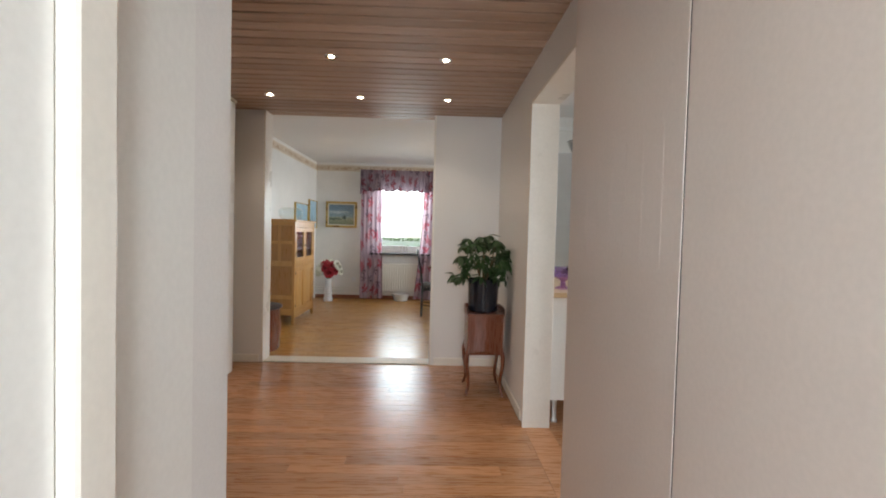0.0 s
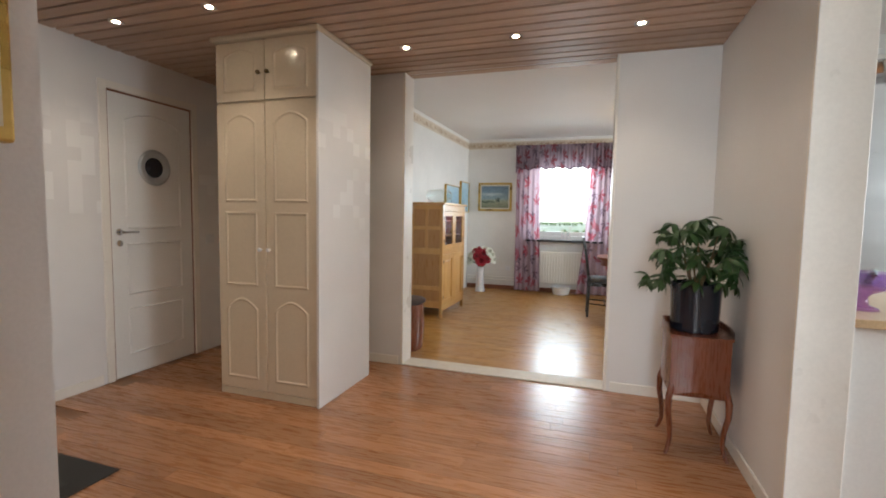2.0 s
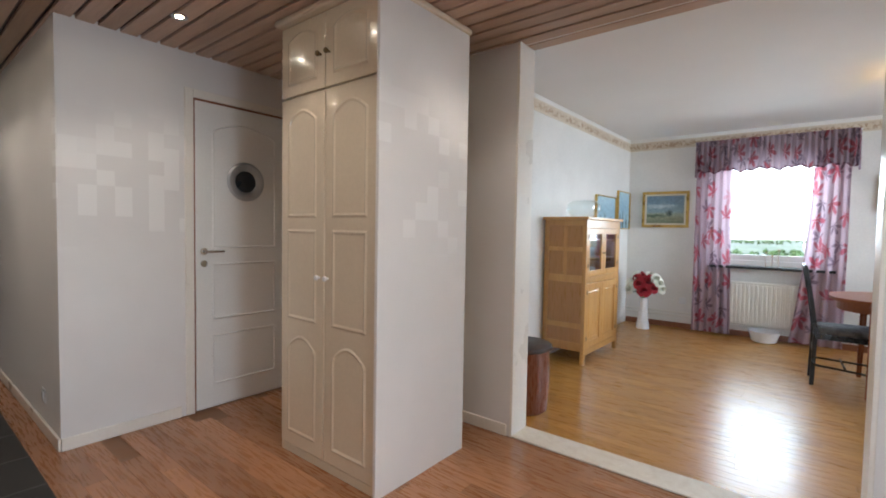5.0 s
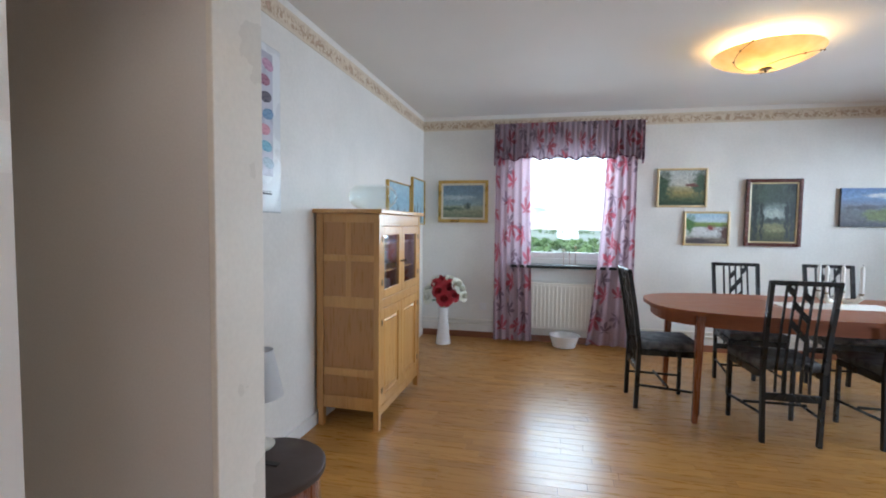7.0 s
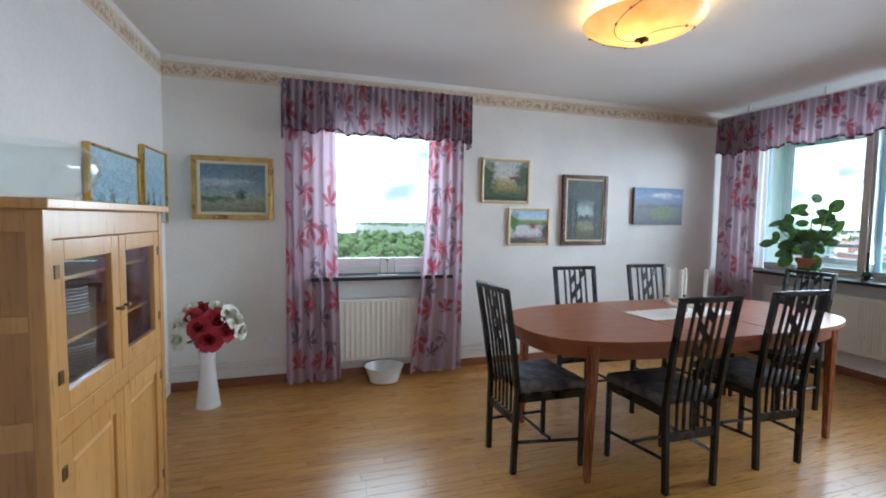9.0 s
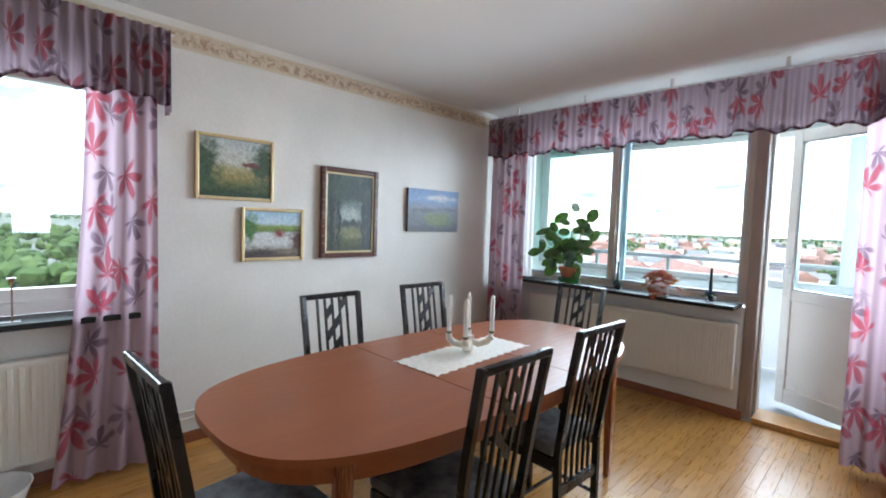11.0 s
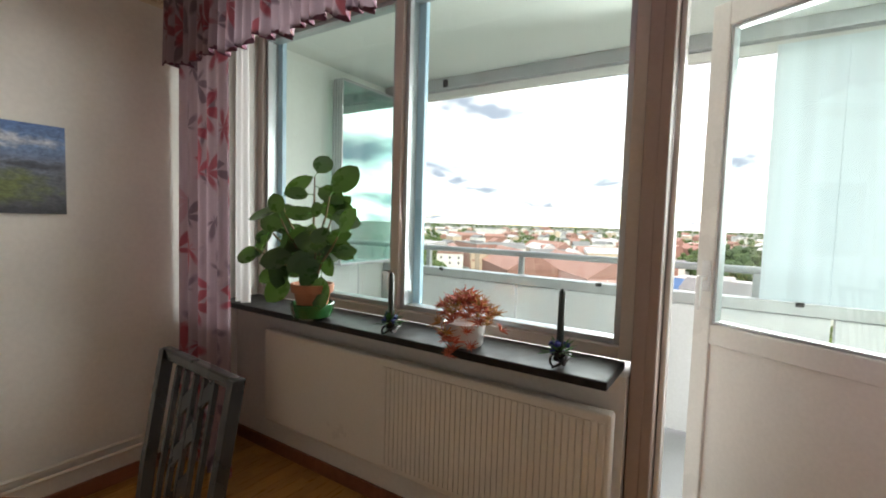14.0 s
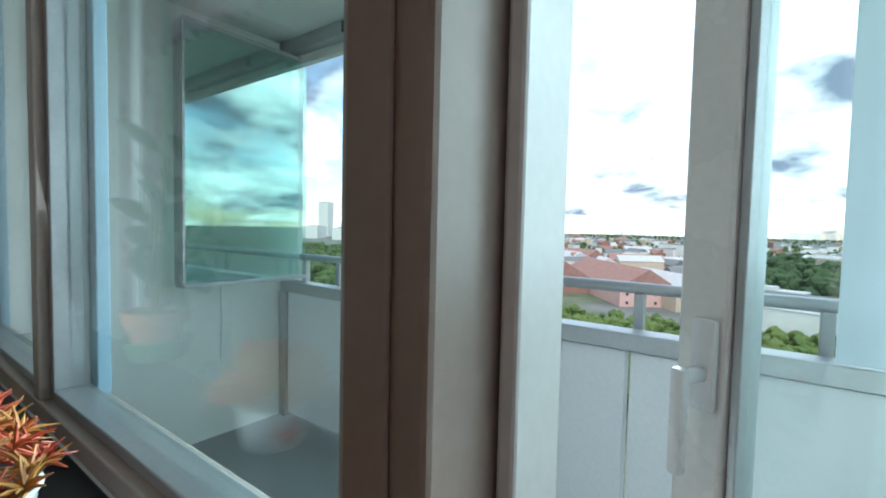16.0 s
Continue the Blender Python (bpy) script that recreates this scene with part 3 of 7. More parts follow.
# ---------------- hall shell ----------------
walls("wall_living_opening", [(-1.9, 0.0, 0.0, 0.17, 0, 2.62), (1.577, 2.18, 0.0, 0.17, 0, 2.62), (0.0, 1.577, 0.0, 0.17, HC + 0.004, 2.62)], WALL_HALL, "pale wallpapered wall with a wide doorless opening")
walls("wall_hall_left", [(-1.9, -1.75, -1.04 - 0.7, -1.09, 0, 2.62), (-1.9, -1.75, -0.33, 0.0, 0, 2.62), (-1.9, -1.75, -1.09, -0.33, 2.08, 2.62), (-1.9, -1.83, -1.09, -0.33, 0, 2.08)], SQUARES, "pale wallpapered hall wall around an inner door")
walls("wall_entry_side", [(-4.4, -1.9, -1.738, -1.50, 0, 2.62)], WALL_HALL, "pale wall of the entrance passage")
walls("wall_entry_end", [(-4.45, -4.30, -1.70, -1.50, 0, 2.62), (-4.45, -4.30, -3.1, -2.66, 0, 2.62), (-4.45, -4.30, -2.66, -1.70, 2.10, 2.62)], WALL_HALL, "pale wall around the entrance door")
walls("wall_entry_near", [(-4.4, 0.67, -3.32, -2.88, 0, 2.62), (0.67, 1.165, -3.45, -3.32, 0, 2.62)], WALL_HALL, "pale hall wall with a framed picture")
walls("wall_corridor_left", [(1.03, 1.165, -5.6, -3.45, 0, 2.62)], WHITE, "white corridor wall")
# window-sized gap added out of view to let fill light in
walls("wall_corridor_back", [(1.0, 1.25, -5.7, -5.6, 0, 2.62), (2.0, 2.4, -5.7, -5.6, 0, 2.62), (1.25, 2.0, -5.7, -5.6, 0, 0.85), (1.25, 2.0, -5.7, -5.6, 2.1, 2.62)], WALL_HALL, "pale wall at the corridor's end")
walls("wall_kitchen", [(2.18, 2.33, -1.345, 0.17, 0, 2.62), (2.18, 2.33, -2.41, -1.345, 2.075, 2.62), (2.18, 2.33, -5.6, -2.41, 0, 2.62)], WALL_HALL, "pale wall with an opening into the kitchen")

# tongue-and-groove ceiling: one mesh of boards
bm = BM()
yy = 0.168
while yy > -5.62:
    x_l = -4.4 if yy < -1.5 else -1.9
    box(bm, x_l, 2.19, yy - 0.084, yy, HC, HC + 0.018, 0.003)
    yy -= 0.102
ob = setting("ceiling_hall", bm, PLANKCEIL, "stained pine board ceiling of the hall")
# backing sheet coloured dark: it carries the shade of the board gaps
walls("ceiling_hall_backing", [(-4.4, 2.19, -5.65, 0.168, HC + 0.019, HC + 0.06)], DARKDOOR, "backing of the board ceiling, the gaps' shade in its dark colour")

# ---------------- living room shell ----------------
LEFT_IN = 0.095                # how far the left wall comes in towards the corner
def left_x(y):
    return -0.68 + LEFT_IN * (y - 0.17) / (WY - 0.17)


def left_strip(bm, thick, z0, z1, y0=0.17, y1=WY):
    """A strip standing on the left wall's inner face (thick > 0: into the room)."""
    q = [(left_x(y0), y0), (left_x(y0) + thick, y0), (left_x(y1) + thick, y1), (left_x(y1), y1)]
    prism(bm, q if thick > 0 else q[::-1], z0, z1)


bm = BM(); left_strip(bm, -0.15, 0, 2.62, 0.17, WY + 0.3)
setting("wall_living_left", bm, WALL_LIV, "off-white textured wallpaper wall")
W1 = (0.46, 1.58, 0.86, 2.16)      # window in the back wall: x0 x1 z0 z1
walls("wall_living_back", [(-0.68, W1[0], WY, WY + 0.3, 0, 2.62), (W1[1], 5.3, WY, WY + 0.3, 0, 2.62), (W1[0], W1[1], WY, WY + 0.3, 0, W1[2] - 0.034), (W1[0], W1[1], WY, WY + 0.3, W1[3], 2.62)], WALL_LIV, "off-white textured wallpaper wall with a window")
W2 = (2.00, 4.12, 0.86, 2.40)      # window in the balcony wall: y0 y1 z0 z1
D2 = (1.02, 1.90)                  # balcony door: y0 y1
walls("wall_living_balcony", [(TX, TX + 0.22, W2[1], WY, 0, 2.62), (TX, TX + 0.22, W2[0], W2[1], 0, W2[2] - 0.034), (TX, TX + 0.22, D2[0], WY, W2[3] + 0.02, 2.62), (TX, TX + 0.22, 0.6, D2[0], 0, 2.62)], WALL_LIV, "off-white wall below and beside the balcony window")
walls("wall_living_kitchen", [(2.33, 3.15, 0.60, 0.72, 0, 2.62), (4.15, TX, 0.60, 0.72, 0, 2.62), (3.15, 4.15, 0.60, 0.72, 2.08, 2.62), (2.18, 2.33, 0.17, 0.72, 0, 2.62)], WALL_LIV, "wall between living room and kitchen with an opening")
walls("ceiling_living", [(-0.7, TX + 0.2, 0.16, WY + 0.2, LC, LC + 0.1)], CEIL, "white painted ceiling")
walls("ceiling_kitchen", [(2.19, TX + 0.2, -5.6, 0.62, LC + 0.002, LC + 0.1)], CEIL, "white kitchen ceiling")
# the far wall's window gap is assumed, unseen, and lets daylight in
walls("wall_kitchen_far", [(TX, TX + 0.2, -5.6, -2.8, 0, 2.62), (TX, TX + 0.2, -1.2, 0.6, 0, 2.62), (TX, TX + 0.2, -2.8, -1.2, 0, 0.95), (TX, TX + 0.2, -2.8, -1.2, 2.15, 2.62), (2.3, TX, -5.7, -5.6, 0, 2.62)], WALL_KIT, "pale kitchen walls")

# wallpaper border, cornice line, skirtings
bm = BM()
left_strip(bm, 0.004, 2.345, 2.455, 0.17, WY - 0.005)
box(bm, left_x(WY) + 0.001, TX, WY - 0.004, WY, 2.345, 2.455)
setting("trim_border", bm, FRIEZE, "beige floral wallpaper border under the ceiling")
bm = BM()
left_strip(bm, 0.015, 0, 0.075, 0.17, WY - 0.018)
setting("baseboard_left", bm, WHITE, "white skirting board")
bm = BM()
box(bm, left_x(WY), TX, WY - 0.016, WY, 0, 0.07, 0.003)
box(bm, TX - 0.016, TX, D2[1] + 0.06, WY - 0.02, 0, 0.07, 0.003)
setting("baseboard_back", bm, BROWNSKIRT, "reddish brown wooden skirting")
bm = BM()
for z in (0.16, 0.205):
    tube(bm, [(left_x(WY) + 0.02, WY - 0.03, z), (0.5, WY - 0.03, z)], 0.009)
    tube(bm, [(1.5, WY - 0.03, z), (TX - 0.03, WY - 0.03, z)], 0.009)
setting("trim_heating_pipes", bm, RADW, "white heating pipes along the wall", True)
bm = BM()
box(bm, -1.75, -1.738, -1.74, -1.14, 0, 0.07, 0.003)
box(bm, -1.75, -0.02, -0.012, 0.0, 0, 0.07, 0.003)
box(bm, 1.60, 2.18, -0.012, 0.0, 0, 0.07, 0.003)
box(bm, 2.168, 2.18, -1.25, -0.012, 0, 0.07, 0.003)
box(bm, -4.3, -1.75, -1.752, -1.7405, 0, 0.07, 0.003)
setting("baseboard_hall", bm, TRIM, "cream skirting boards of the hall")
# linings of the openings
bm = BM()
box(bm, 0.0, 0.018, -0.006, 0.176, 0, HC, 0.003)
box(bm, 1.559, 1.577, -0.006, 0.176, 0, HC, 0.003)
setting("trim_opening", bm, TRIM, "cream painted lining of the living room opening")
bm = BM()
box(bm, 0.018, 1.559, -0.006, 0.176, 0.002, 0.012, 0.003)
setting("trim_threshold", bm, PALEWOOD, "pale wooden threshold strip")
bm = BM()
box(bm, 2.165, 2.342, -1.363, -1.345, 0, 2.075, 0.003)
box(bm, 2.165, 2.342, -2.41, -2.392, 0, 2.075, 0.003)
box(bm, 2.165, 2.342, -2.41, -1.345, 2.057, 2.075, 0.003)
for z in (0.35, 1.1, 1.85):
    for y in (-1.366,):
        lathe(bm, [(0.006, 0.0), (0.006, 0.002)], 2.25, y, 8)
setting("trim_kitchen_opening", bm, TRIM, "cream painted lining of the kitchen opening")


# ---------------- doors ----------------
def panel_relief(bm, u0, u1, z0, z1, put, arch=0.0, w=0.014, d=0.008):
    """A raised moulding loop; put(u, z, out) gives the place."""
    pts = [(u0, z0), (u1, z0), (u1, z1 - arch)]
    if arch:
        for k in range(1, 10):
            a = k / 10
            pts.append((u1 + (u0 - u1) * a, z1 - arch + arch * math.sin(math.pi * a)))
    pts += [(u0, z1 - arch)]
    n = len(pts)
    inner = []
    cu, cz = (u0 + u1) / 2, (z0 + z1) / 2
    ring = []
    for u, z in pts:
        du, dz = (w if u < cu else -w if u > cu else 0), (w if z < cz else -w)
        if abs(u - cu) < (u1 - u0) * 0.45 and arch:
            du = 0
        ring.append([bm.verts.new(put(u, z, 0.0)), bm.verts.new(put(u + du * 0.5, z + dz * 0.5, d)), bm.verts.new(put(u + du, z + dz, 0.0))])
    for k in range(n):
        a, b = ring[k], ring[(k + 1) % n]
        bm.faces.new((a[0], b[0], b[1], a[1]))
        bm.faces.new((a[1], b[1], b[2], a[2]))


# inner door with a porthole, in the hall's left wall
dr = tagged(thing("door_1", -1.75, -0.71, 0, "closed white panelled inner door with a round porthole", "door"), kind="structure")
bm = BM(); box(bm, -0.035, 0.0, -0.334, 0.334, 0.006, 2.034, 0.003)
for z0, z1, ar in ((0.16, 0.50, 0.0), (0.60, 0.98, 0.0), (1.08, 1.93, 0.07)):
    panel_relief(bm, -0.23, 0.23, z0, z1, lambda u, z, o: (o + 0.0005, u, z), ar)
leafd = part("door_leaf", bm, WHITE, dr)
bm = BM()
box(bm, -0.06, 0.012, -0.40, -0.347, 0, 2.10, 0.004)
box(bm, -0.06, 0.012, 0.347, 0.40, 0, 2.10, 0.004)
box(bm, -0.06, 0.012, -0.347, 0.347, 2.048, 2.10, 0.004)
part("door_frame", bm, TRIM, dr)
# brown strip fills the gap round the leaf in place of its shade
bm = BM()
box(bm, -0.03, -0.003, -0.3465, -0.3345, 0, 2.0475); box(bm, -0.03, -0.003, 0.3345, 0.3465, 0, 2.0475); box(bm, -0.03, -0.003, -0.3345, 0.3345, 2.0345, 2.0475)
part("rebate", bm, BROWNSKIRT, dr, "brown strip standing for the shaded gap round the leaf")
bm = BM()
lathe(bm, [(0.075, 0), (0.125, 0), (0.135, 0.008), (0.120, 0.018), (0.085, 0.014), (0.075, 0.004)], 0, 0, 36, False)
part("porthole_ring", bm, ALU, dr, "grey metal porthole ring", True, pose(0.001, 0.0, 1.54, 0, 90, 0))
bm = BM(); lathe(bm, [(0.078, 0), (0.078, 0.004)], 0, 0, 36)
part("porthole_glass", bm, BLUEBLK, dr, "dark porthole glass", False, pose(0.001, 0.0, 1.54, 0, 90, 0))
bm = BM()
lathe(bm, [(0.024, 0), (0.024, 0.008), (0.010, 0.010), (0.010, 0.045)], 0, 0, 16)
tube(bm, [(0, 0, 0.045), (0, 0.05, 0.047), (0, 0.115, 0.042)], 0.009, 8)
part("door_handle", bm, CHROME, dr, "chrome lever handle", True, pose(0.001, -0.285, 1.06, 0, 90, 0))
bm = BM(); lathe(bm, [(0.022, 0), (0.022, 0.009), (0.012, 0.011)], 0, 0, 16)
part("lock_rosette", bm, CHROME, dr, "chrome lock rosette", True, pose(0.001, -0.285, 0.98, 0, 90, 0))

# entrance door
dr = tagged(thing("door_2", -4.30, -2.18, 0, "closed dark brown entrance door with a letter slot", "door"), kind="structure")
bm = BM(); box(bm, -0.06, -0.01, -0.44, 0.44, 0.012, 2.06, 0.003)
part("door_leaf", bm, DARKDOOR, dr)
bm = BM()
box(bm, -0.10, 0.015, -0.50, -0.442, 0, 2.12, 0.004); box(bm, -0.10, 0.015, 0.442, 0.50, 0, 2.12, 0.004); box(bm, -0.10, 0.015, -0.442, 0.442, 2.062, 2.12, 0.004)
part("door_frame", bm, WHITE, dr)
bm = BM(); box(bm, -0.01, 0.002, 0.05, 0.39, 0.715, 0.855, 0.004); box(bm, 0.002, 0.008, 0.07, 0.37, 0.735, 0.80, 0.002)
part("letter_slot", bm, CHROME, dr, "bright metal letter slot")
bm = BM(); lathe(bm, [(0.02, 0), (0.02, 0.02), (0.010, 0.03)], 0, 0, 16)
part("door_knob", bm, BLACK, dr, "dark lock knob", True, pose(-0.01, 0.36, 1.40, 0, 90, 0))
bm = BM(); lathe(bm, [(0.012, 0), (0.012, 0.008)], 0, 0, 12)
part("peephole", bm, CHROME, dr, "chrome peephole", True, pose(-0.01, 0.06, 1.52, 0, 90, 0))

# corridor: door casing on one side, closet doors on the other
dr = tagged(thing("door_3", 1.165, -4.2, 0, "closed white flush door in a moulded casing", "door"), kind="structure")
bm = BM(); box(bm, 0.0, 0.012, -0.55, 0.46, 0.01, 2.1, 0.003); part("door_leaf", bm, WHITE, dr)
bm = BM()
box(bm, 0.0, 0.03, 0.462, 0.53, 0, 2.18, 0.008); box(bm, 0.0, 0.03, -0.62, -0.552, 0, 2.18, 0.008); box(bm, 0.0, 0.03, -0.552, 0.462, 2.112, 2.18, 0.008)
part("door_frame", bm, TRIM, dr)
for k, (y0, y1) in enumerate(((-3.226, -2.42), (-4.30, -3.234))):
    w = tagged(thing("closet_door", 2.18, (y0 + y1) / 2, 0, "pinkish white tall closet door with fine grooves" if k == 0 else "pinkish white plain closet door", "closet door", "closet doors of the corridor"))
    h = (y1 - y0) / 2
    bm = BM(); box(bm, -0.075, 0.0, -h, h, 0.01, HC - 0.01, 0.001)
    if k == 0:
        for j in range(6):
            u = -h + 0.14 + j * 0.105
            box(bm, -0.0755, -0.075, u - 0.0515, u + 0.0515, 1.15, 1.50, 0.0)
    part("door_panel", bm, PANELWALL, w)
# black strip set into the door gap, where only shade would be
bm = BM(); box(bm, 2.1075, 2.178, -3.2335, -3.2265, 0.01, HC - 0.01); setting("trim_closet_joint", bm, BLACK, "black strip standing for the shaded gap between the closet doors")
bm = BM(); box(bm, 2.06, 2.18, -4.36, -4.302, 0, HC, 0.006); box(bm, 2.04, 2.18, -5.6, -4.37, 0, HC, 0.003)
setting("trim_corridor", bm, FRAME_W, "grey white casing at the corridor's end")

# ---------------- windows ----------------
w1 = tagged(thing("window_1", 1.02, WY + 0.10, 0.86, "white framed window over a black stone sill", "window"), kind="structure")
bm = BM()
hx = (W1[1] - W1[0]) / 2
for a in ((-hx, -hx + 0.06, 0, 1.30), (hx - 0.06, hx, 0, 1.30), (-hx + 0.06, hx - 0.06, 0, 0.06), (-hx + 0.06, hx - 0.06, 1.24, 1.30)):
    box(bm, a[0], a[1], 0.0, 0.09, a[2], a[3], 0.004)
part("window_frame", bm, FRAME_W, w1)
bm = BM()
for a in ((-hx + 0.062, -hx + 0.115, 0.062, 1.238), (hx - 0.115, hx - 0.062, 0.062, 1.238), (-hx + 0.115, hx - 0.115, 0.062, 0.13), (-hx + 0.115, hx - 0.115, 1.18, 1.238)):
    box(bm, a[0], a[1], 0.012, 0.07, a[2], a[3], 0.004)
part("sash", bm, FRAME_W, w1)
bm = BM(); box(bm, -hx + 0.115, hx - 0.115, 0.038, 0.044, 0.13, 1.18)
p_ = part("pane", bm, PANE, w1); p_.visible_shadow = False
bm = BM(); box(bm, -hx - 0.04, hx + 0.04, -0.25, 0.0, -0.03, 0.0, 0.004)
part("window_sill", bm, STONE, w1, "polished black stone sill")

w2 = tagged(thing("window_2", TX + 0.10, 3.06, 0.86, "wide two-pane window with pale painted frame over a black sill", "window"), kind="structure")
def frame_rect(bm, y0, y1, z0, z1, w, x0, x1, bev=0.004):
    box(bm, x0, x1, y0, y0 + w, z0, z1, bev); box(bm, x0, x1, y1 - w, y1, z0, z1, bev)
    box(bm, x0, x1, y0 + w, y1 - w, z0, z0 + w, bev); box(bm, x0, x1, y0 + w, y1 - w, z1 - w, z1, bev)
Y = 3.06
MUL = (3.045, 3.09)            # mullion between the two panes
FRAME_P = surf("window_frame_beige", (0.52, 0.45, 0.395), (0.58, 0.51, 0.45), 3, 0.4, 70, 0.05)
bm = BM(); frame_rect(bm, W2[0] - Y, W2[1] - Y, 0, W2[3] - 0.86, 0.045, -0.02, 0.10)
box(bm, -0.02, 0.10, MUL[0] - Y, MUL[1] - Y, 0.045, W2[3] - 0.905, 0.004)
part("window_frame", bm, FRAME_P, w2)
# outer frame reveals as blue strips: the sky's light is in their colour
SKYLIT_REVEAL = surf("pale_blue_plastic", (0.36, 0.55, 0.68), (0.42, 0.61, 0.74), 3, 0.3, 70, 0.0)
for y1 in (MUL[0] - 0.002, W2[1] - 0.047):
    bm = BM(); box(bm, 0.071, 0.099, y1 - Y - 0.060, y1 - Y - 0.002, 0.047, W2[3] - 0.907, 0.003)
    part("edge_strip", bm, SKYLIT_REVEAL, w2, "outer frame reveal with blue sky light in its colour")
for y0, y1 in ((W2[0] + 0.047, MUL[0] - 0.002), (MUL[1] + 0.002, W2[1] - 0.047)):
    bm = BM(); frame_rect(bm, y0 - Y, y1 - Y, 0.047, W2[3] - 0.907, 0.022, 0.0, 0.07, 0.003)
    sash = part("sash", bm, ALU, w2)
    bm = BM(); box(bm, 0.03, 0.036, y0 - Y + 0.022, y1 - Y - 0.022, 0.069, W2[3] - 0.93)
    p_ = part("pane", bm, PANE, w2); p_.visible_shadow = False
bm = BM(); box(bm, -0.285, -0.022, 2.02 - Y, 4.10 - Y, -0.03, 0.0, 0.005)
part("window_sill", bm, STONE, w2, "polished black stone sill")
# post between window and door, door frame
bm = BM()
box(bm, TX + 0.045, TX + 0.20, 1.918, 1.998, 0, W2[3], 0.006)
box(bm, TX + 0.039, TX + 0.0445, 1.950, 1.994, 0, W2[3], 0.0025)
setting("trim_window_post", bm, FRAME_BACKLIT, "beige post, backlit shade in its colour, between window and balcony door")
bm = BM()
box(bm, TX + 0.13, TX + 0.22, 1.898, 1.915, 0.02, W2[3], 0.004)
box(bm, TX + 0.02, TX + 0.22, D2[0], D2[0] + 0.045, 0.02, W2[3], 0.004)
box(bm, TX + 0.02, TX + 0.22, D2[0] + 0.045, 1.898, W2[3] - 0.05, W2[3], 0.004)
setting("trim_balcony_door_frame", bm, FRAME_W, "white painted balcony door frame")
bm = BM(); box(bm, TX - 0.02, TX + 0.24, D2[0], 1.90, 0.0, 0.045, 0.006)
setting("trim_balcony_threshold", bm, PINE, "honey wooden threshold of the balcony door")

# balcony door leaf, standing open outwards
ang = math.degrees(math.atan2(5.535 - 5.12, 1.83 - 1.07))
bd = tagged(thing("door_4", 5.12, 1.07, 0.055, "white balcony door with a tall pane standing open outwards", "door", rz=-ang), kind="structure")
L = 0.87
bm = BM()
box(bm, -0.03, 0.03, 0, 0.085, 0, 2.14, 0.005); box(bm, -0.03, 0.03, L - 0.068, L, 0, 2.14, 0.005)
box(bm, -0.03, 0.03, 0.085, L - 0.068, 2.05, 2.14, 0.005); box(bm, -0.03, 0.03, 0.085, L - 0.068, 0.82, 0.90, 0.005)
box(bm, -0.03, 0.03, 0.085, L - 0.068, 0.0, 0.12, 0.005)
box(bm, -0.016, 0.016, 0.085, L - 0.068, 0.12, 0.82)
part("door_leaf", bm, FRAME_W, bd)
bm = BM()
frame_rect(bm, 0.086, L - 0.069, 0.901, 2.049, 0.012, -0.02, 0.02, 0.002)
part("pane_seal", bm, ALU, bd, "dark grey pane seal")
bm = BM(); box(bm, -0.003, 0.003, 0.098, L - 0.081, 0.913, 2.037)
p_ = part("pane", bm, PANE, bd); p_.visible_shadow = False
bm = BM()
box(bm, -0.012, 0.0, -0.016, 0.016, -0.05, 0.07, 0.004)
box(bm, -0.050, -0.011, -0.009, 0.009, -0.009, 0.009, 0.004); box(bm, -0.058, -0.042, -0.010, 0.010, -0.125, 0.012, 0.006)
part("door_handle", bm, PORC, bd, "white lever handle", True, pose(-0.031, L - 0.045, 1.08))

# ---------------- balcony ----------------
walls("balcony_floor", [(TX + 0.22, 6.80, 0.2, 4.60, -0.12, 0.0)], BALCFLOOR, "grey painted balcony floor")
walls("balcony_ceiling", [(TX + 0.2, 6.95, 0.2, 4.70, 2.50, 2.66)], BALC, "white painted balcony ceiling")
walls("balcony_wall_left", [(TX + 0.22, 6.80, 4.46, 4.60, 0, 2.50)], BALC, "white painted balcony side wall")
walls("balcony_wall_right", [(TX + 0.22, 6.80, 0.2, 0.34, 0, 2.50)], BALC, "white painted balcony side wall")
bp = tagged(thing("balcony_parapet", 6.66, 2.3, 0, "white panelled balcony parapet with grey metal edges", "parapet"), kind="structure")
for y0, y1 in ((0.36, 1.24), (1.26, 2.18), (2.20, 3.11), (3.13, 4.38)):
    bm = BM(); box(bm, -0.03, 0.03, y0 - 2.3, y1 - 2.3, 0.03, 0.85, 0.003)
    part("panel", bm, BALCPANEL, bp)
bm = BM(); box(bm, -0.05, 0.06, 0.34 - 2.3, 4.44 - 2.3, 0.855, 0.925, 0.006); box(bm, -0.05, 0.05, 4.385 - 2.3, 4.455 - 2.3, 0.0, 0.85, 0.006)
part("cap_rail", bm, ALU, bp, "grey aluminium cap rail")
for y in (3.80, 2.5, 1.4):
    bm = BM(); box(bm, -0.056, -0.03, y - 2.32, y - 2.28, 0.905, 0.93, 0.003)
    part("clip", bm, BLACK, bp, "small black clip")
hr = tagged(thing("balcony_handrail", 6.79, 2.4, 0.9, "round grey metal handrail on posts outside the parapet", "handrail"), kind="structure")
bm = BM(); tube(bm, [(0, -2.1, 0.18), (0, 2.05, 0.18)], 0.024, 12); part("rail", bm, ALU, hr, "", True)
for y in (-1.75, -0.8, -0.21, 0.75, 1.65, 2.0):
    bm = BM(); box(bm, -0.02, 0.02, y - 0.02, y + 0.02, -0.35, 0.16, 0.004); part("post", bm, ALU, hr)
bt = tagged(thing("balcony_glazing_track", 6.66, 2.4, 2.38, "grey aluminium top track of the balcony glazing", "glazing track"), kind="structure")
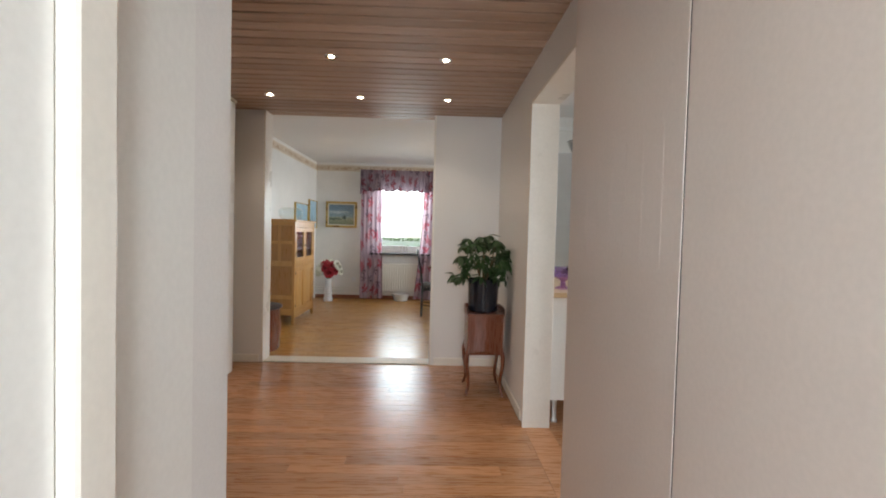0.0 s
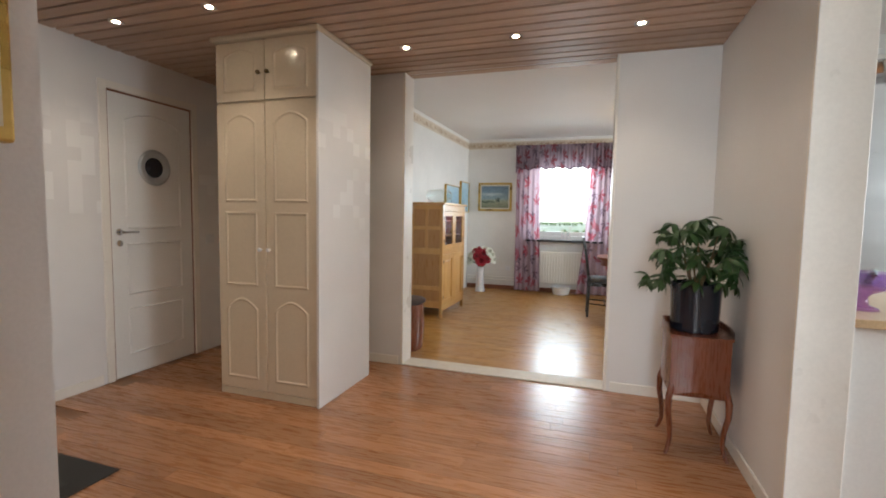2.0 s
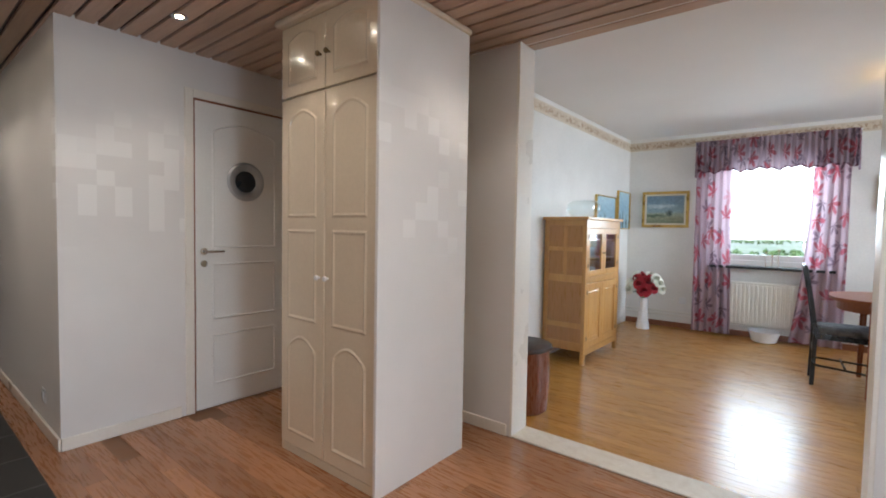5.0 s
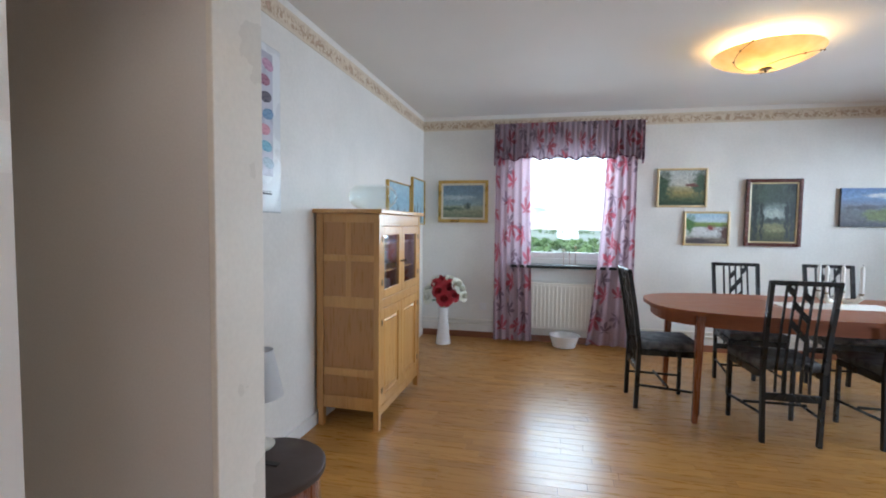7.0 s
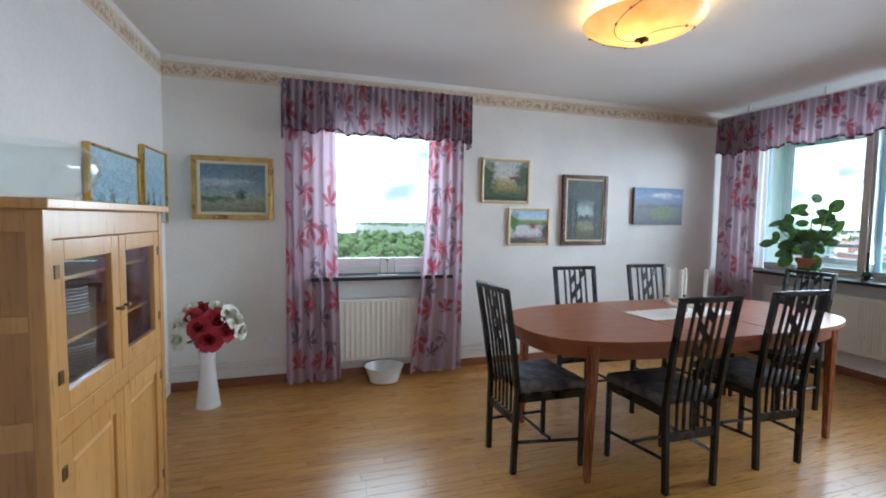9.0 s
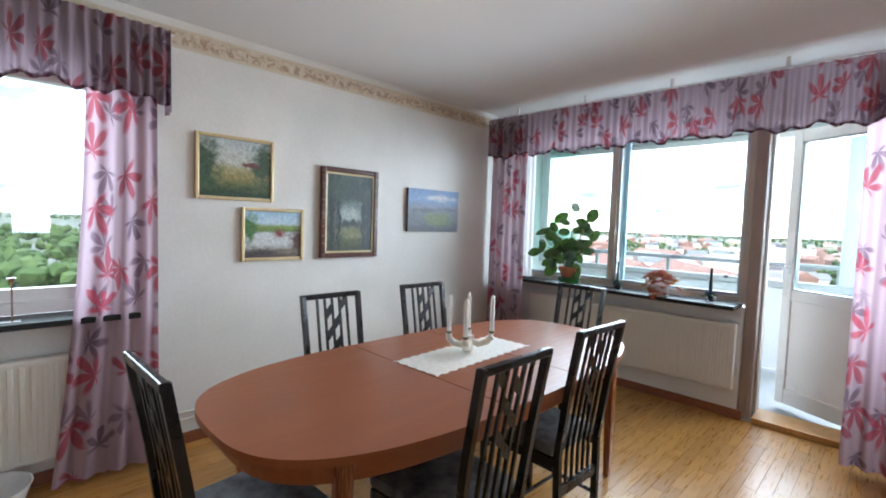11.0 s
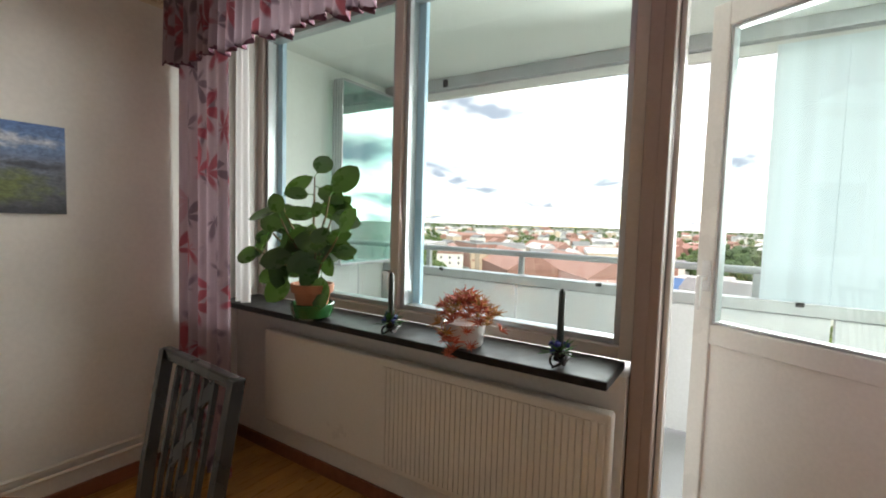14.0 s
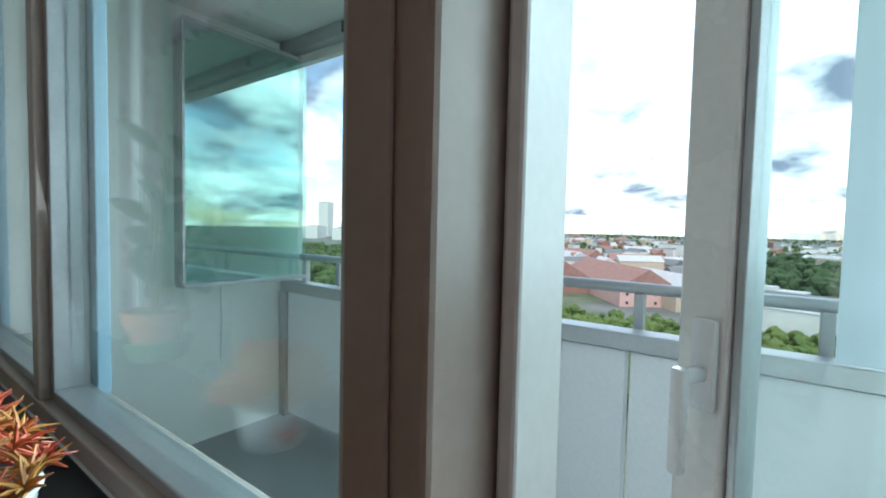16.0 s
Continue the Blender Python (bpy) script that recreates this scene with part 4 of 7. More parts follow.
bm = BM(); box(bm, -0.06, 0.06, -2.05, 2.05, 0.03, 0.119, 0.006); part("track", bm, ALU, bt)
bm = BM(); box(bm, 0.0, 0.05, -2.05, 2.05, -0.03, 0.029, 0.004); part("lip", bm, WHITE, bt, "white lower lip")
bm = BM(); box(bm, -0.075, -0.061, 1.38, 1.42, 0.04, 0.10, 0.003); part("clip", bm, BLACK, bt, "black clip")
# glass panes folded against the side wall
gs = tagged(thing("folded_balcony_panes", 6.33, 4.36, 0.95, "stack of greenish frameless balcony panes folded to the wall", "glass panes"))
for k in range(4):
    if k in (0, 3):
      bm = BM(); box(bm, -0.39, 0.38, -0.003, 0.003, 0.02, 1.42)
      p_ = part("pane", bm, BALCGLASS, gs, m=pose(0, -0.055 + 0.028 * k, 0)); p_.visible_shadow = False
    bm = BM(); box(bm, -0.40, 0.385, -0.011, 0.011, 0.0, 0.02, 0.003); box(bm, -0.40, 0.385, -0.011, 0.011, 1.42, 1.44, 0.003); box(bm, -0.405, -0.391, -0.010, 0.010, 0.02, 1.42, 0.002)
    part("edge_profile", bm, ALU, gs, m=pose(0, -0.055 + 0.028 * k, 0))
bm = BM(); tube(bm, [(-0.2, -0.06, 0.0), (-0.195, -0.062, -0.2), (-0.2, -0.06, -0.42)], 0.004, 6)
part("pull_cord", bm, ALU, gs, "grey pull cord", True)
# translucent screen at the other end
sc = tagged(thing("balcony_screen", 6.62, 1.0, 0.93, "bluish white translucent screen above the parapet", "screen"))
for k in range(4):
    bm = BM(); box(bm, -0.006, 0.006, -0.64 + k * 0.315, -0.64 + k * 0.315 + 0.3148, 0.0, 1.44, 0.002)
    part("panel", bm, SCREEN, sc, "", False, pose(0, -0.03, 0))

# ---------------- lamps ----------------
def downlight(x, y):
    t = tagged(thing("ceiling_spotlight", x, y, HC, "small recessed round halogen ceiling spotlight", "spotlight", "hall spotlights"))
    bm = BM(); lathe(bm, [(0.0195, 0.001), (0.026, -0.003), (0.040, -0.004), (0.043, 0.002)], 0, 0, 24, False)
    part("rim", bm, CHROME, t, "", True)
    bm = BM(); lathe(bm, [(0.019, -0.001), (0.019, 0.004)], 0, 0, 20)
    part("bulb", bm, SPOTBULB, t, "glowing bulb face")
    l = new("spot_light", bpy.data.lights.new("spot_light", 'SPOT'))
    l.data.energy = 3.2
    l.data.color = (1.0, 0.84, 0.68)
    l.data.spot_size = radians(110)
    l.data.spot_blend = 0.6
    l.data.shadow_soft_size = 0.10
    l.matrix_world = look((x, y, HC - 0.012), (x, y + 0.001, 0))


SPOTBULB = emit("spot_bulb", (1.0, 0.85, 0.62), 22.0)
for x in (0.22, 0.95, 1.66):
    downlight(x, -0.48)
for x in (-1.27, -0.58, 0.16, 0.90, 1.62):
    downlight(x, -1.32)
for x in (-3.21, -2.6, -1.96, -1.35):
    downlight(x, -2.12)
lampglow = new("lamp_bulb_light", bpy.data.lights.new("lamp_bulb_light", 'POINT'))
lampglow.data.energy = 2.8
lampglow.data.color = (1.0, 0.74, 0.42)
lampglow.data.shadow_soft_size = 0.06
lampglow.location = (2.16, 2.50, 2.43)

# ================= hall things =================
# wardrobe
wd = thing("wardrobe", -0.52, -0.63, 0, "tall cream wardrobe with arched panel doors and upper cupboard", "wardrobe")
bm = BM(); box(bm, -0.385, 0.37, -0.30, 0.30, 0.0, 2.29, 0.003); part("body", bm, CREAM, wd)
bm = BM(); box(bm, 0.371, 0.39, -0.335, 0.33, 0.0, 2.30, 0.003); part("side_panel", bm, SQUARES, wd, "wallpapered side panel")
bm = BM(); box(bm, -0.395, 0.405, -0.365, 0.34, 2.285, 2.318, 0.012); part("cornice", bm, CREAM, wd, "moulded cornice")
bm = BM(); box(bm, -0.385, 0.37, -0.318, -0.301, 0.0, 0.045, 0.003); part("plinth", bm, CREAM, wd)
for k, (u0, u1) in enumerate(((-0.382, -0.010), (-0.004, 0.368))):
    bm = BM(); box(bm, u0, u1, -0.322, -0.301, 0.05, 1.905, 0.004)
    put = lambda u, z, o: (u, -0.3225 - o, z)
    panel_relief(bm, u0 + 0.06, u1 - 0.06, 0.12, 0.66, put, 0.07, 0.022, 0.005)
    panel_relief(bm, u0 + 0.06, u1 - 0.06, 0.74, 1.22, put, 0.0, 0.022, 0.005)
    panel_relief(bm, u0 + 0.06, u1 - 0.06, 1.28, 1.84, put, 0.06, 0.022, 0.005)
    d = part("door", bm, CREAM, wd)
    bm = BM(); lathe(bm, [(0.006, 0), (0.006, 0.012), (0.014, 0.018), (0.012, 0.028), (0.004, 0.031)], 0, 0, 14)
    part("knob", bm, PORC, d, "small round knob", True, pose((u1 - 0.03) if k == 0 else (u0 + 0.03), -0.323, 0.98, 90, 0, 0))
    bm = BM(); box(bm, u0, u1, -0.322, -0.301, 1.917, 2.282, 0.004)
    panel_relief(bm, u0 + 0.06, u1 - 0.06, 1.97, 2.235, put, 0.035, 0.022, 0.005)
    d = part("upper_door", bm, CREAM, wd)
    bm = BM(); lathe(bm, [(0.006, 0), (0.006, 0.012), (0.014, 0.018), (0.012, 0.028), (0.004, 0.031)], 0, 0, 14)
    part("knob", bm, BRASSDK, d, "small brass knob", True, pose((u1 - 0.03) if k == 0 else (u0 + 0.03), -0.323, 2.08, 90, 0, 0))

# rug
rg = thing("entrance_rug", -2.42, -2.28, 0.0, "dark grey flat-woven runner rug with rectangle pattern on the floor", "rug")
RUGD = surf("rug_charcoal", (0.020, 0.019, 0.018), (0.034, 0.032, 0.030), 8, 0.95, 160, 0.7)
RUGM = surf("rug_grey", (0.055, 0.053, 0.050), (0.080, 0.077, 0.072), 8, 0.95, 160, 0.7)
RUGL = surf("rug_dark_patch", (0.030, 0.028, 0.026), (0.045, 0.042, 0.040), 8, 0.95, 160, 0.7)
bm = BM(); box(bm, -1.80, 1.80, -0.42, 0.42, 0.001, 0.008, 0.002); part("weave", bm, RUGD, rg)
rng = random.Random(3)
for i in range(9):
    x = -1.72 + i * 0.39
    bm = BM(); box(bm, x, x + 0.018, -0.42, 0.42, 0.0085, 0.0095); part("woven_line", bm, RUGM, rg)
    for j in range(3):
        y = -0.40 + j * 0.28 + rng.uniform(-0.02, 0.02)
        bm = BM(); box(bm, x + 0.06 + rng.uniform(0, 0.1), x + 0.24 + rng.uniform(0, 0.08), y, y + 0.09, 0.0085, 0.0095)
        part("woven_rectangle", bm, RUGM if (i + j) % 2 else RUGL, rg)
for j in range(2):
    y = -0.14 + j * 0.28
    bm = BM(); box(bm, -1.80, 1.80, y - 0.008, y + 0.008, 0.0096, 0.0100); part("woven_line", bm, RUGM, rg)

# plant stand
ps = thing("plant_stand", 1.985, -0.645, 0, "small mahogany bombe side table with cabriole legs in the corner", "side table")
bm = BM()
def swell(u, a=0.014):
    return a * math.sin(math.pi * u)
out = []
for k in range(9):
    u = k / 8; out.append((-0.135 + 0.27 * u, -0.155 - swell(u)))
for k in range(9):
    u = k / 8; out.append((0.135 + swell(u), -0.155 + 0.31 * u))
for k in range(9):
    u = k / 8; out.append((0.135 - 0.27 * u, 0.155 + swell(u)))
for k in range(9):
    u = k / 8; out.append((-0.135 - swell(u), 0.155 - 0.31 * u))
def dedupe(o):
    r = []
    for p in o:
        if not r or (abs(p[0] - r[-1][0]) + abs(p[1] - r[-1][1])) > 1e-5:
            r.append(p)
    return r[:-1] if abs(r[0][0] - r[-1][0]) + abs(r[0][1] - r[-1][1]) < 1e-5 else r
out = dedupe(out)
n = len(out)
lo = [bm.verts.new((x, y, 0.315 + 0.03 * abs(math.sin(math.pi * 2 * k * 2 / n)))) for k, (x, y) in enumerate(out)]
hi = [bm.verts.new((x, y, 0.615)) for x, y in out]
bm.faces.new(list(reversed(lo))); bm.faces.new(hi)
for k in range(n):
    bm.faces.new((lo[k], lo[(k + 1) % n], hi[(k + 1) % n], hi[k]))
part("case", bm, MAHOG, ps)
bm = BM(); prism(bm, [(x * 1.05, y * 1.05) for x, y in out], 0.616, 0.63); part("top", bm, MAHOG, ps)
bm = BM()
for k in range(n):
    if 7 < k < n - 1:
        a, b = out[k], out[(k + 1) % n]
        q = [bm.verts.new((p[0] * f, p[1] * f, z)) for f, z in ((1.04, 0.631), (0.98, 0.631), (0.98, 0.665), (1.04, 0.665)) for p in (a,)]
        q2 = [bm.verts.new((b[0] * f, b[1] * f, z)) for f, z in ((1.04, 0.631), (0.98, 0.631), (0.98, 0.665), (1.04, 0.665))]
        for i in range(4):
            bm.faces.new((q[i], q[(i + 1) % 4], q2[(i + 1) % 4], q2[i]))
part("gallery", bm, MAHOG, ps, "raised wooden gallery")
for sx in (-1, 1):
    for sy in (-1, 1):
        bm = BM()
        tube(bm, [(sx * (0.125 + o), sy * (0.145 + o), z) for o, z in ((-0.004, 0.37), (0.012, 0.30), (0.012, 0.23), (-0.002, 0.14), (-0.004, 0.07), (0.010, 0.015), (0.018, 0.0))], 0.018, 10, 0.008)
        part("leg", bm, MAHOG, ps, "", True)
pot = thing("plant_pot", 1.975, -0.65, 0.63, "glossy dark blue cylindrical plant pot on the side table", "plant pot")
bm = BM(); lathe(bm, [(0.105, 0), (0.115, 0.01), (0.122, 0.24), (0.124, 0.255), (0.116, 0.255), (0.112, 0.20), (0.0, 0.20)], 0, 0, 36, False)
part("pot", bm, BLUEBLK, pot, "", True)
bm = BM(); lathe(bm, [(0.111, 0.19), (0.111, 0.215), (0.04, 0.222)], 0, 0, 24); part("soil", bm, SOIL, pot)


def leaf_mesh(name, material, ln, w, curl=0.15, fold=0.12, tip=1.0, nseg=7):
    """A leaf along +x from its stalk, with a midrib fold and a drooping curl."""
    bm = BM(); rows = []
    for i in range(nseg + 1):
        u = i / nseg
        hw = w / 2 * (math.sin(math.pi * min(1, u ** 0.92)) ** 0.58) * (1 if u < 1 else 0) + 0.0008
        z = -curl * ln * u * u
        rows.append([bm.verts.new((ln * u, s * hw, z + abs(s) * fold * hw)) for s in (-1, -0.5, 0, 0.5, 1)])
    for a, b in zip(rows, rows[1:]):
        for k in range(4):
            bm.faces.new((a[k], a[k + 1], b[k + 1], b[k]))
    return mesh_of(name, bm, material, True)


def umbrella_plant():
    t = thing("umbrella_plant", 1.975, -0.65, 0.85, "bushy green umbrella plant in the dark pot", "plant")
    rng = random.Random(11)
    whorls = []
    for v in range(3):
        bm = BM()
        for k in range(7):
            a = 2 * math.pi * k / 7 + rng.uniform(-0.2, 0.2)
            droop = rng.uniform(0.25, 0.75)
            ln, w = rng.uniform(0.062, 0.085), rng.uniform(0.026, 0.034)
            rot = Matrix.Rotation(a, 4, 'Z') @ Matrix.Rotation(droop, 4, 'Y')
            rows = []
            for i in range(6):
                u = i / 5
                hw = w / 2 * (math.sin(math.pi * min(1, 0.06 + u * 0.94)) ** 0.7)
                if i == 5: hw = 0.002
                rows.append([bm.verts.new(rot @ Vector((0.015 + ln * u, s * hw, -0.25 * ln * u * u + abs(s) * hw * 0.25))) for s in (-1, 0, 1)])
            for a2, b2 in zip(rows, rows[1:]):
                for k2 in range(2):
                    bm.faces.new((a2[k2], a2[k2 + 1], b2[k2 + 1], b2[k2]))
        whorls.append(mesh_of("leaf_whorl", bm, LEAFMID, True))
    for s in range(6):
        a = s * 1.05 + 0.3
        top = Vector((0.10 * math.cos(a), 0.10 * math.sin(a) , 0.20 + 0.05 * (s % 3)))
        bm = BM(); tube(bm, [(0.02 * math.cos(a), 0.02 * math.sin(a), 0.0), (0.05 * math.cos(a + 0.3), 0.05 * math.sin(a + 0.3), 0.10), top], 0.006, 6, 0.003)
        part("stem", bm, STEMBR, t, "", True)
    bm = BM(); tube(bm, [(0.05, -0.02, 0.0), (0.12, -0.03, 0.02), (0.15, -0.03, 0.04), (0.15, -0.04, 0.10), (0.13, -0.05, 0.13)], 0.005, 6)
    part("stem", bm, STEMBR, t, "", True)
    for k in range(64):
        a = rng.uniform(0, 2 * math.pi)
        el = rng.uniform(-0.15, 1.0)
        r = 0.22 * rng.uniform(0.55, 1.0)
        p = Vector((r * 1.12 * math.cos(a) * math.cos(el * 0.9), r * 0.9 * math.sin(a) * math.cos(el * 0.9), 0.08 + 0.34 * max(0, el) * rng.uniform(0.7, 1.0) + min(0, el) * 0.25))
        if p.x > 0.17: p.x = 0.17
        ob = new("leaf_whorl", whorls[k % 3])
        ob.parent = t
        ob.matrix_basis = Matrix.Translation(p) @ Euler((rng.uniform(-0.5, 0.5) - p.y * 2, rng.uniform(-0.5, 0.5) + p.x * 2, rng.uniform(0, 6))).to_matrix().to_4x4() @ Matrix.Scale(rng.uniform(0.8, 1.15), 4)


umbrella_plant()

# gilt framed picture at the corridor's corner
t = thing("wall_picture", 0.672, -2.985, 1.30, "picture in a gilt frame hanging on the hall wall", "picture")
bm = BM(); box(bm, 0.0, 0.022, -0.06, 0.06, 0, 0.45, 0.005); part("frame", bm, GOLD, t)
bm = BM(); box(bm, 0.022, 0.024, -0.045, 0.045, 0.02, 0.43); part("canvas", bm, LINEN, t)

# light switch and wall outlet
def plate(name, x, y, z, face, label):
    t = thing(name, x, y, z, label, name.replace("_", " "))
    bm = BM(); box(bm, -0.04, 0.04, -0.006, 0.0, -0.04, 0.04, 0.003); part("plate", bm, PORC, t)
    bm = BM(); box(bm, -0.02, 0.02, -0.011, -0.0061, -0.025, 0.025, 0.003); part("rocker", bm, PORC, t)
    t.matrix_basis = pose(x, y, z, 0, 0, face)
plate("light_switch", -1.749, -0.19, 0.98, 90, "white light switch on the hall wall")
plate("wall_outlet", -2.12, -1.739, 0.22, 0, "white socket low on the entrance wall")
plate("wall_outlet", 0.13, WY - 0.001, 0.36, 0, "white double socket on the living room wall")
plate("light_switch", -4.20, -1.739, 1.05, 0, "white light switch beside the entrance door")

# ================= kitchen glimpse =================
t = thing("kitchen_peninsula", 2.60, -0.75, 0, "white kitchen base unit on steel legs", "kitchen cabinet")
bm = BM(); box(bm, -0.25, 0.25, -0.58, 0.55, 0.17, 0.84, 0.003); part("body", bm, WHITE, t)
bm = BM(); box(bm, 0.251, 0.262, -0.578, 0.55, 0.175, 0.835, 0.002); part("door", bm, STEEL, t, "grey edged door front")
for sx, sy in ((-0.2, -0.5), (0.2, -0.5), (-0.2, 0.45), (0.2, 0.45)):
    bm = BM(); lathe(bm, [(0.022, 0), (0.022, 0.012), (0.016, 0.02), (0.016, 0.17)], sx, sy, 14); part("leg", bm, STEEL, t, "steel leg", True)
t = thing("kitchen_worktop", 2.62, -0.75, 0.84, "light beech kitchen worktop on the white unit", "worktop")
bm = BM(); box(bm, -0.28, 0.30, -0.61, 0.58, 0.0, 0.032, 0.004); part("slab", bm, wood("beech", (0.50, 0.33, 0.16), (0.62, 0.43, 0.24), (0.70, 0.51, 0.30), 1, 0.35, 0.2), t)
t = thing("refrigerator", 2.76, 0.14, 0, "tall brushed steel refrigerator beside the kitchen opening", "refrigerator")
bm = BM(); box(bm, -0.31, 0.30, -0.28, 0.34, 0.03, 1.98, 0.006); part("body", bm, STEEL, t)
bm = BM(); box(bm, -0.31, 0.30, -0.335, -0.283, 0.72, 1.98, 0.01); part("upper_door", bm, STEEL, t)
bm = BM(); box(bm, -0.31, 0.30, -0.335, -0.283, 0.03, 0.712, 0.01); part("lower_door", bm, STEEL, t)
bm = BM(); box(bm, 0.301, 0.325, -0.33, -0.29, 0.80, 1.975, 0.006); part("door_edge", bm, ALU, t, "grey grip edge")
bm = BM(); box(bm, -0.28, 0.28, -0.25, 0.3, 0.0, 0.029); part("plinth", bm, BLACK, t)
t = thing("steel_colander", 2.93, -0.02, 1.98, "shiny steel bowl with handles on top of the refrigerator", "bowl")
bm = BM(); lathe(bm, [(0.05, 0), (0.055, 0.008), (0.09, 0.04), (0.125, 0.10), (0.135, 0.135), (0.142, 0.137), (0.13, 0.13), (0.085, 0.045), (0.04, 0.012)], 0, 0, 36, False)
part("bowl", bm, CHROME, t, "", True)
bm = BM(); tube(bm, [(0.135, -0.03, 0.13), (0.175, -0.025, 0.14), (0.18, 0.0, 0.142), (0.175, 0.025, 0.14), (0.135, 0.03, 0.13)], 0.006, 8); part("handle", bm, CHROME, t, "", True)
t = thing("glass_dish", 2.47, -1.12, 0.872, "violet pressed glass footed bowl on the worktop", "glass bowl")
bm = BM(); lathe(bm, [(0.055, 0), (0.05, 0.008), (0.02, 0.02), (0.016, 0.05), (0.03, 0.065), (0.075, 0.085), (0.085, 0.125), (0.092, 0.15)], 0, 0, 28, False); part("bowl", bm, VIOLETGL, t, "", True)
bm = BM(); rng = random.Random(2)
for k in range(16):
    bmesh.ops.create_icosphere(bm, subdivisions=1, radius=0.02, matrix=Matrix.Translation((rng.uniform(-0.05, 0.05), rng.uniform(-0.05, 0.05), 0.105 + rng.uniform(0, 0.05))))
part("glass_balls", bm, CLEARGL, t, "clear glass pieces", True)
bm = BM(); box(bm, 2.33, TX, 0.585, 0.60, 2.36, 2.40, 0.005); setting("trim_kitchen_cornice", bm, WHITE, "pale cornice strip in the kitchen")

# ================= living room things =================
# pine cabinet
cb = thing("pine_cabinet", -0.404, 2.14, 0, "honey pine display cabinet with glazed upper doors against the wall", "cabinet", rz=-1.35)
cb.matrix_basis = cb.matrix_basis @ Matrix.Diagonal((0.91, 1, 1, 1))
for sx, sy in ((-0.225, -0.44), (0.185, -0.44), (-0.225, 0.40), (0.185, 0.40)):
    bm = BM(); box(bm, sx, sx + 0.04, sy, sy + 0.04, 0, 1.345, 0.003); part("corner_post", bm, PINE, cb)
for s in (-1, 1):
    y = s * 0.425
    bm = BM(); box(bm, -0.184, 0.184, y - 0.008, y + 0.008, 0.12, 1.345); part("side_panel", bm, PINESIDE, cb, "pine side panel with the side's shade in its colour")
    for z0, z1 in ((0.12, 0.20), (0.33, 0.38), (0.76, 0.83), (1.05, 1.09), (1.29, 1.345)):
        bm = BM(); box(bm, -0.184, 0.184, s * 0.428 - 0.010, s * 0.428 + 0.010, z0, z1, 0.002); part("side_rail", bm, PINE, cb)
    bm = BM(); box(bm, -0.02, 0.02, s * 0.4275 - 0.009, s * 0.4275 + 0.009, 0.83, 1.05, 0.002); box(bm, -0.02, 0.02, s * 0.4275 - 0.009, s * 0.4275 + 0.009, 1.09, 1.29, 0.002); part("side_stile", bm, PINE, cb)
bm = BM(); box(bm, -0.235, -0.224, -0.44, 0.44, 0.1, 1.345); part("back", bm, PINE, cb)
bm = BM(); box(bm, -0.222, 0.19, -0.41, 0.41, 0.12, 0.14)
for z in (0.76, 0.98, 1.16):
    box(bm, -0.222, 0.17, -0.41, 0.41, z - 0.012, z, 0.002)
part("shelves", bm, PINE, cb)
bm = BM(); box(bm, -0.25, 0.25, -0.465, 0.465, 1.346, 1.372, 0.004); part("top", bm, PINE, cb, "overhanging top board")
for z0, z1 in ((1.27, 1.345), (0.755, 0.815), (0.085, 0.14)):
    bm = BM(); box(bm, 0.188, 0.222, -0.40, 0.40, z0, z1, 0.003); part("front_rail", bm, PINE, cb)
for k, (y0, y1) in enumerate(((-0.398, -0.002), (0.002, 0.398))):
    bm = BM()
    def fr2(bm, y0, y1, z0, z1, w, x0, x1):
        box(bm, x0, x1, y0, y0 + w, z0, z1, 0.003); box(bm, x0, x1, y1 - w, y1, z0, z1, 0.003)
        box(bm, x0, x1, y0 + w, y1 - w, z0, z0 + w, 0.003); box(bm, x0, x1, y0 + w, y1 - w, z1 - w, z1, 0.003)
    fr2(bm, y0, y1, 0.817, 1.268, 0.055, 0.200, 0.222)
    d = part("glazed_door", bm, PINE, cb)
    bm = BM(); box(bm, 0.209, 0.212, y0 + 0.055, y1 - 0.055, 0.872, 1.213); part("pane", bm, CLEARGL, d)
    bm = BM(); lathe(bm, [(0.005, 0), (0.005, 0.012), (0.010, 0.018), (0.003, 0.026)], 0, 0, 10); part("knob", bm, BRASSDK, d, "brass knob", True, pose(0.222, y1 - 0.03 if k == 0 else y0 + 0.03, 1.03, 0, 90, 0))
    bm = BM(); fr2(bm, y0, y1, 0.143, 0.752, 0.06, 0.200, 0.222); box(bm, 0.204, 0.211, y0 + 0.06, y1 - 0.06, 0.203, 0.692); panel_relief(bm, y0 + 0.075, y1 - 0.075, 0.22, 0.675, lambda u, z, o: (0.2112 + o, u, z), 0.0, 0.02, 0.005)
    d2 = part("panel_door", bm, PINE, cb)
    for z, dd in ((0.92, d), (1.19, d), (0.24, d2), (0.67, d2)):
        bm = BM(); box(bm, 0.2221, 0.227, -0.012, 0.012, -0.018, 0.018, 0.002); part("hinge", bm, BRASSDK, dd, "dark hinge", False, pose(0, y0 + 0.012 if k == 0 else y1 - 0.012, z))
CROCK = PORC
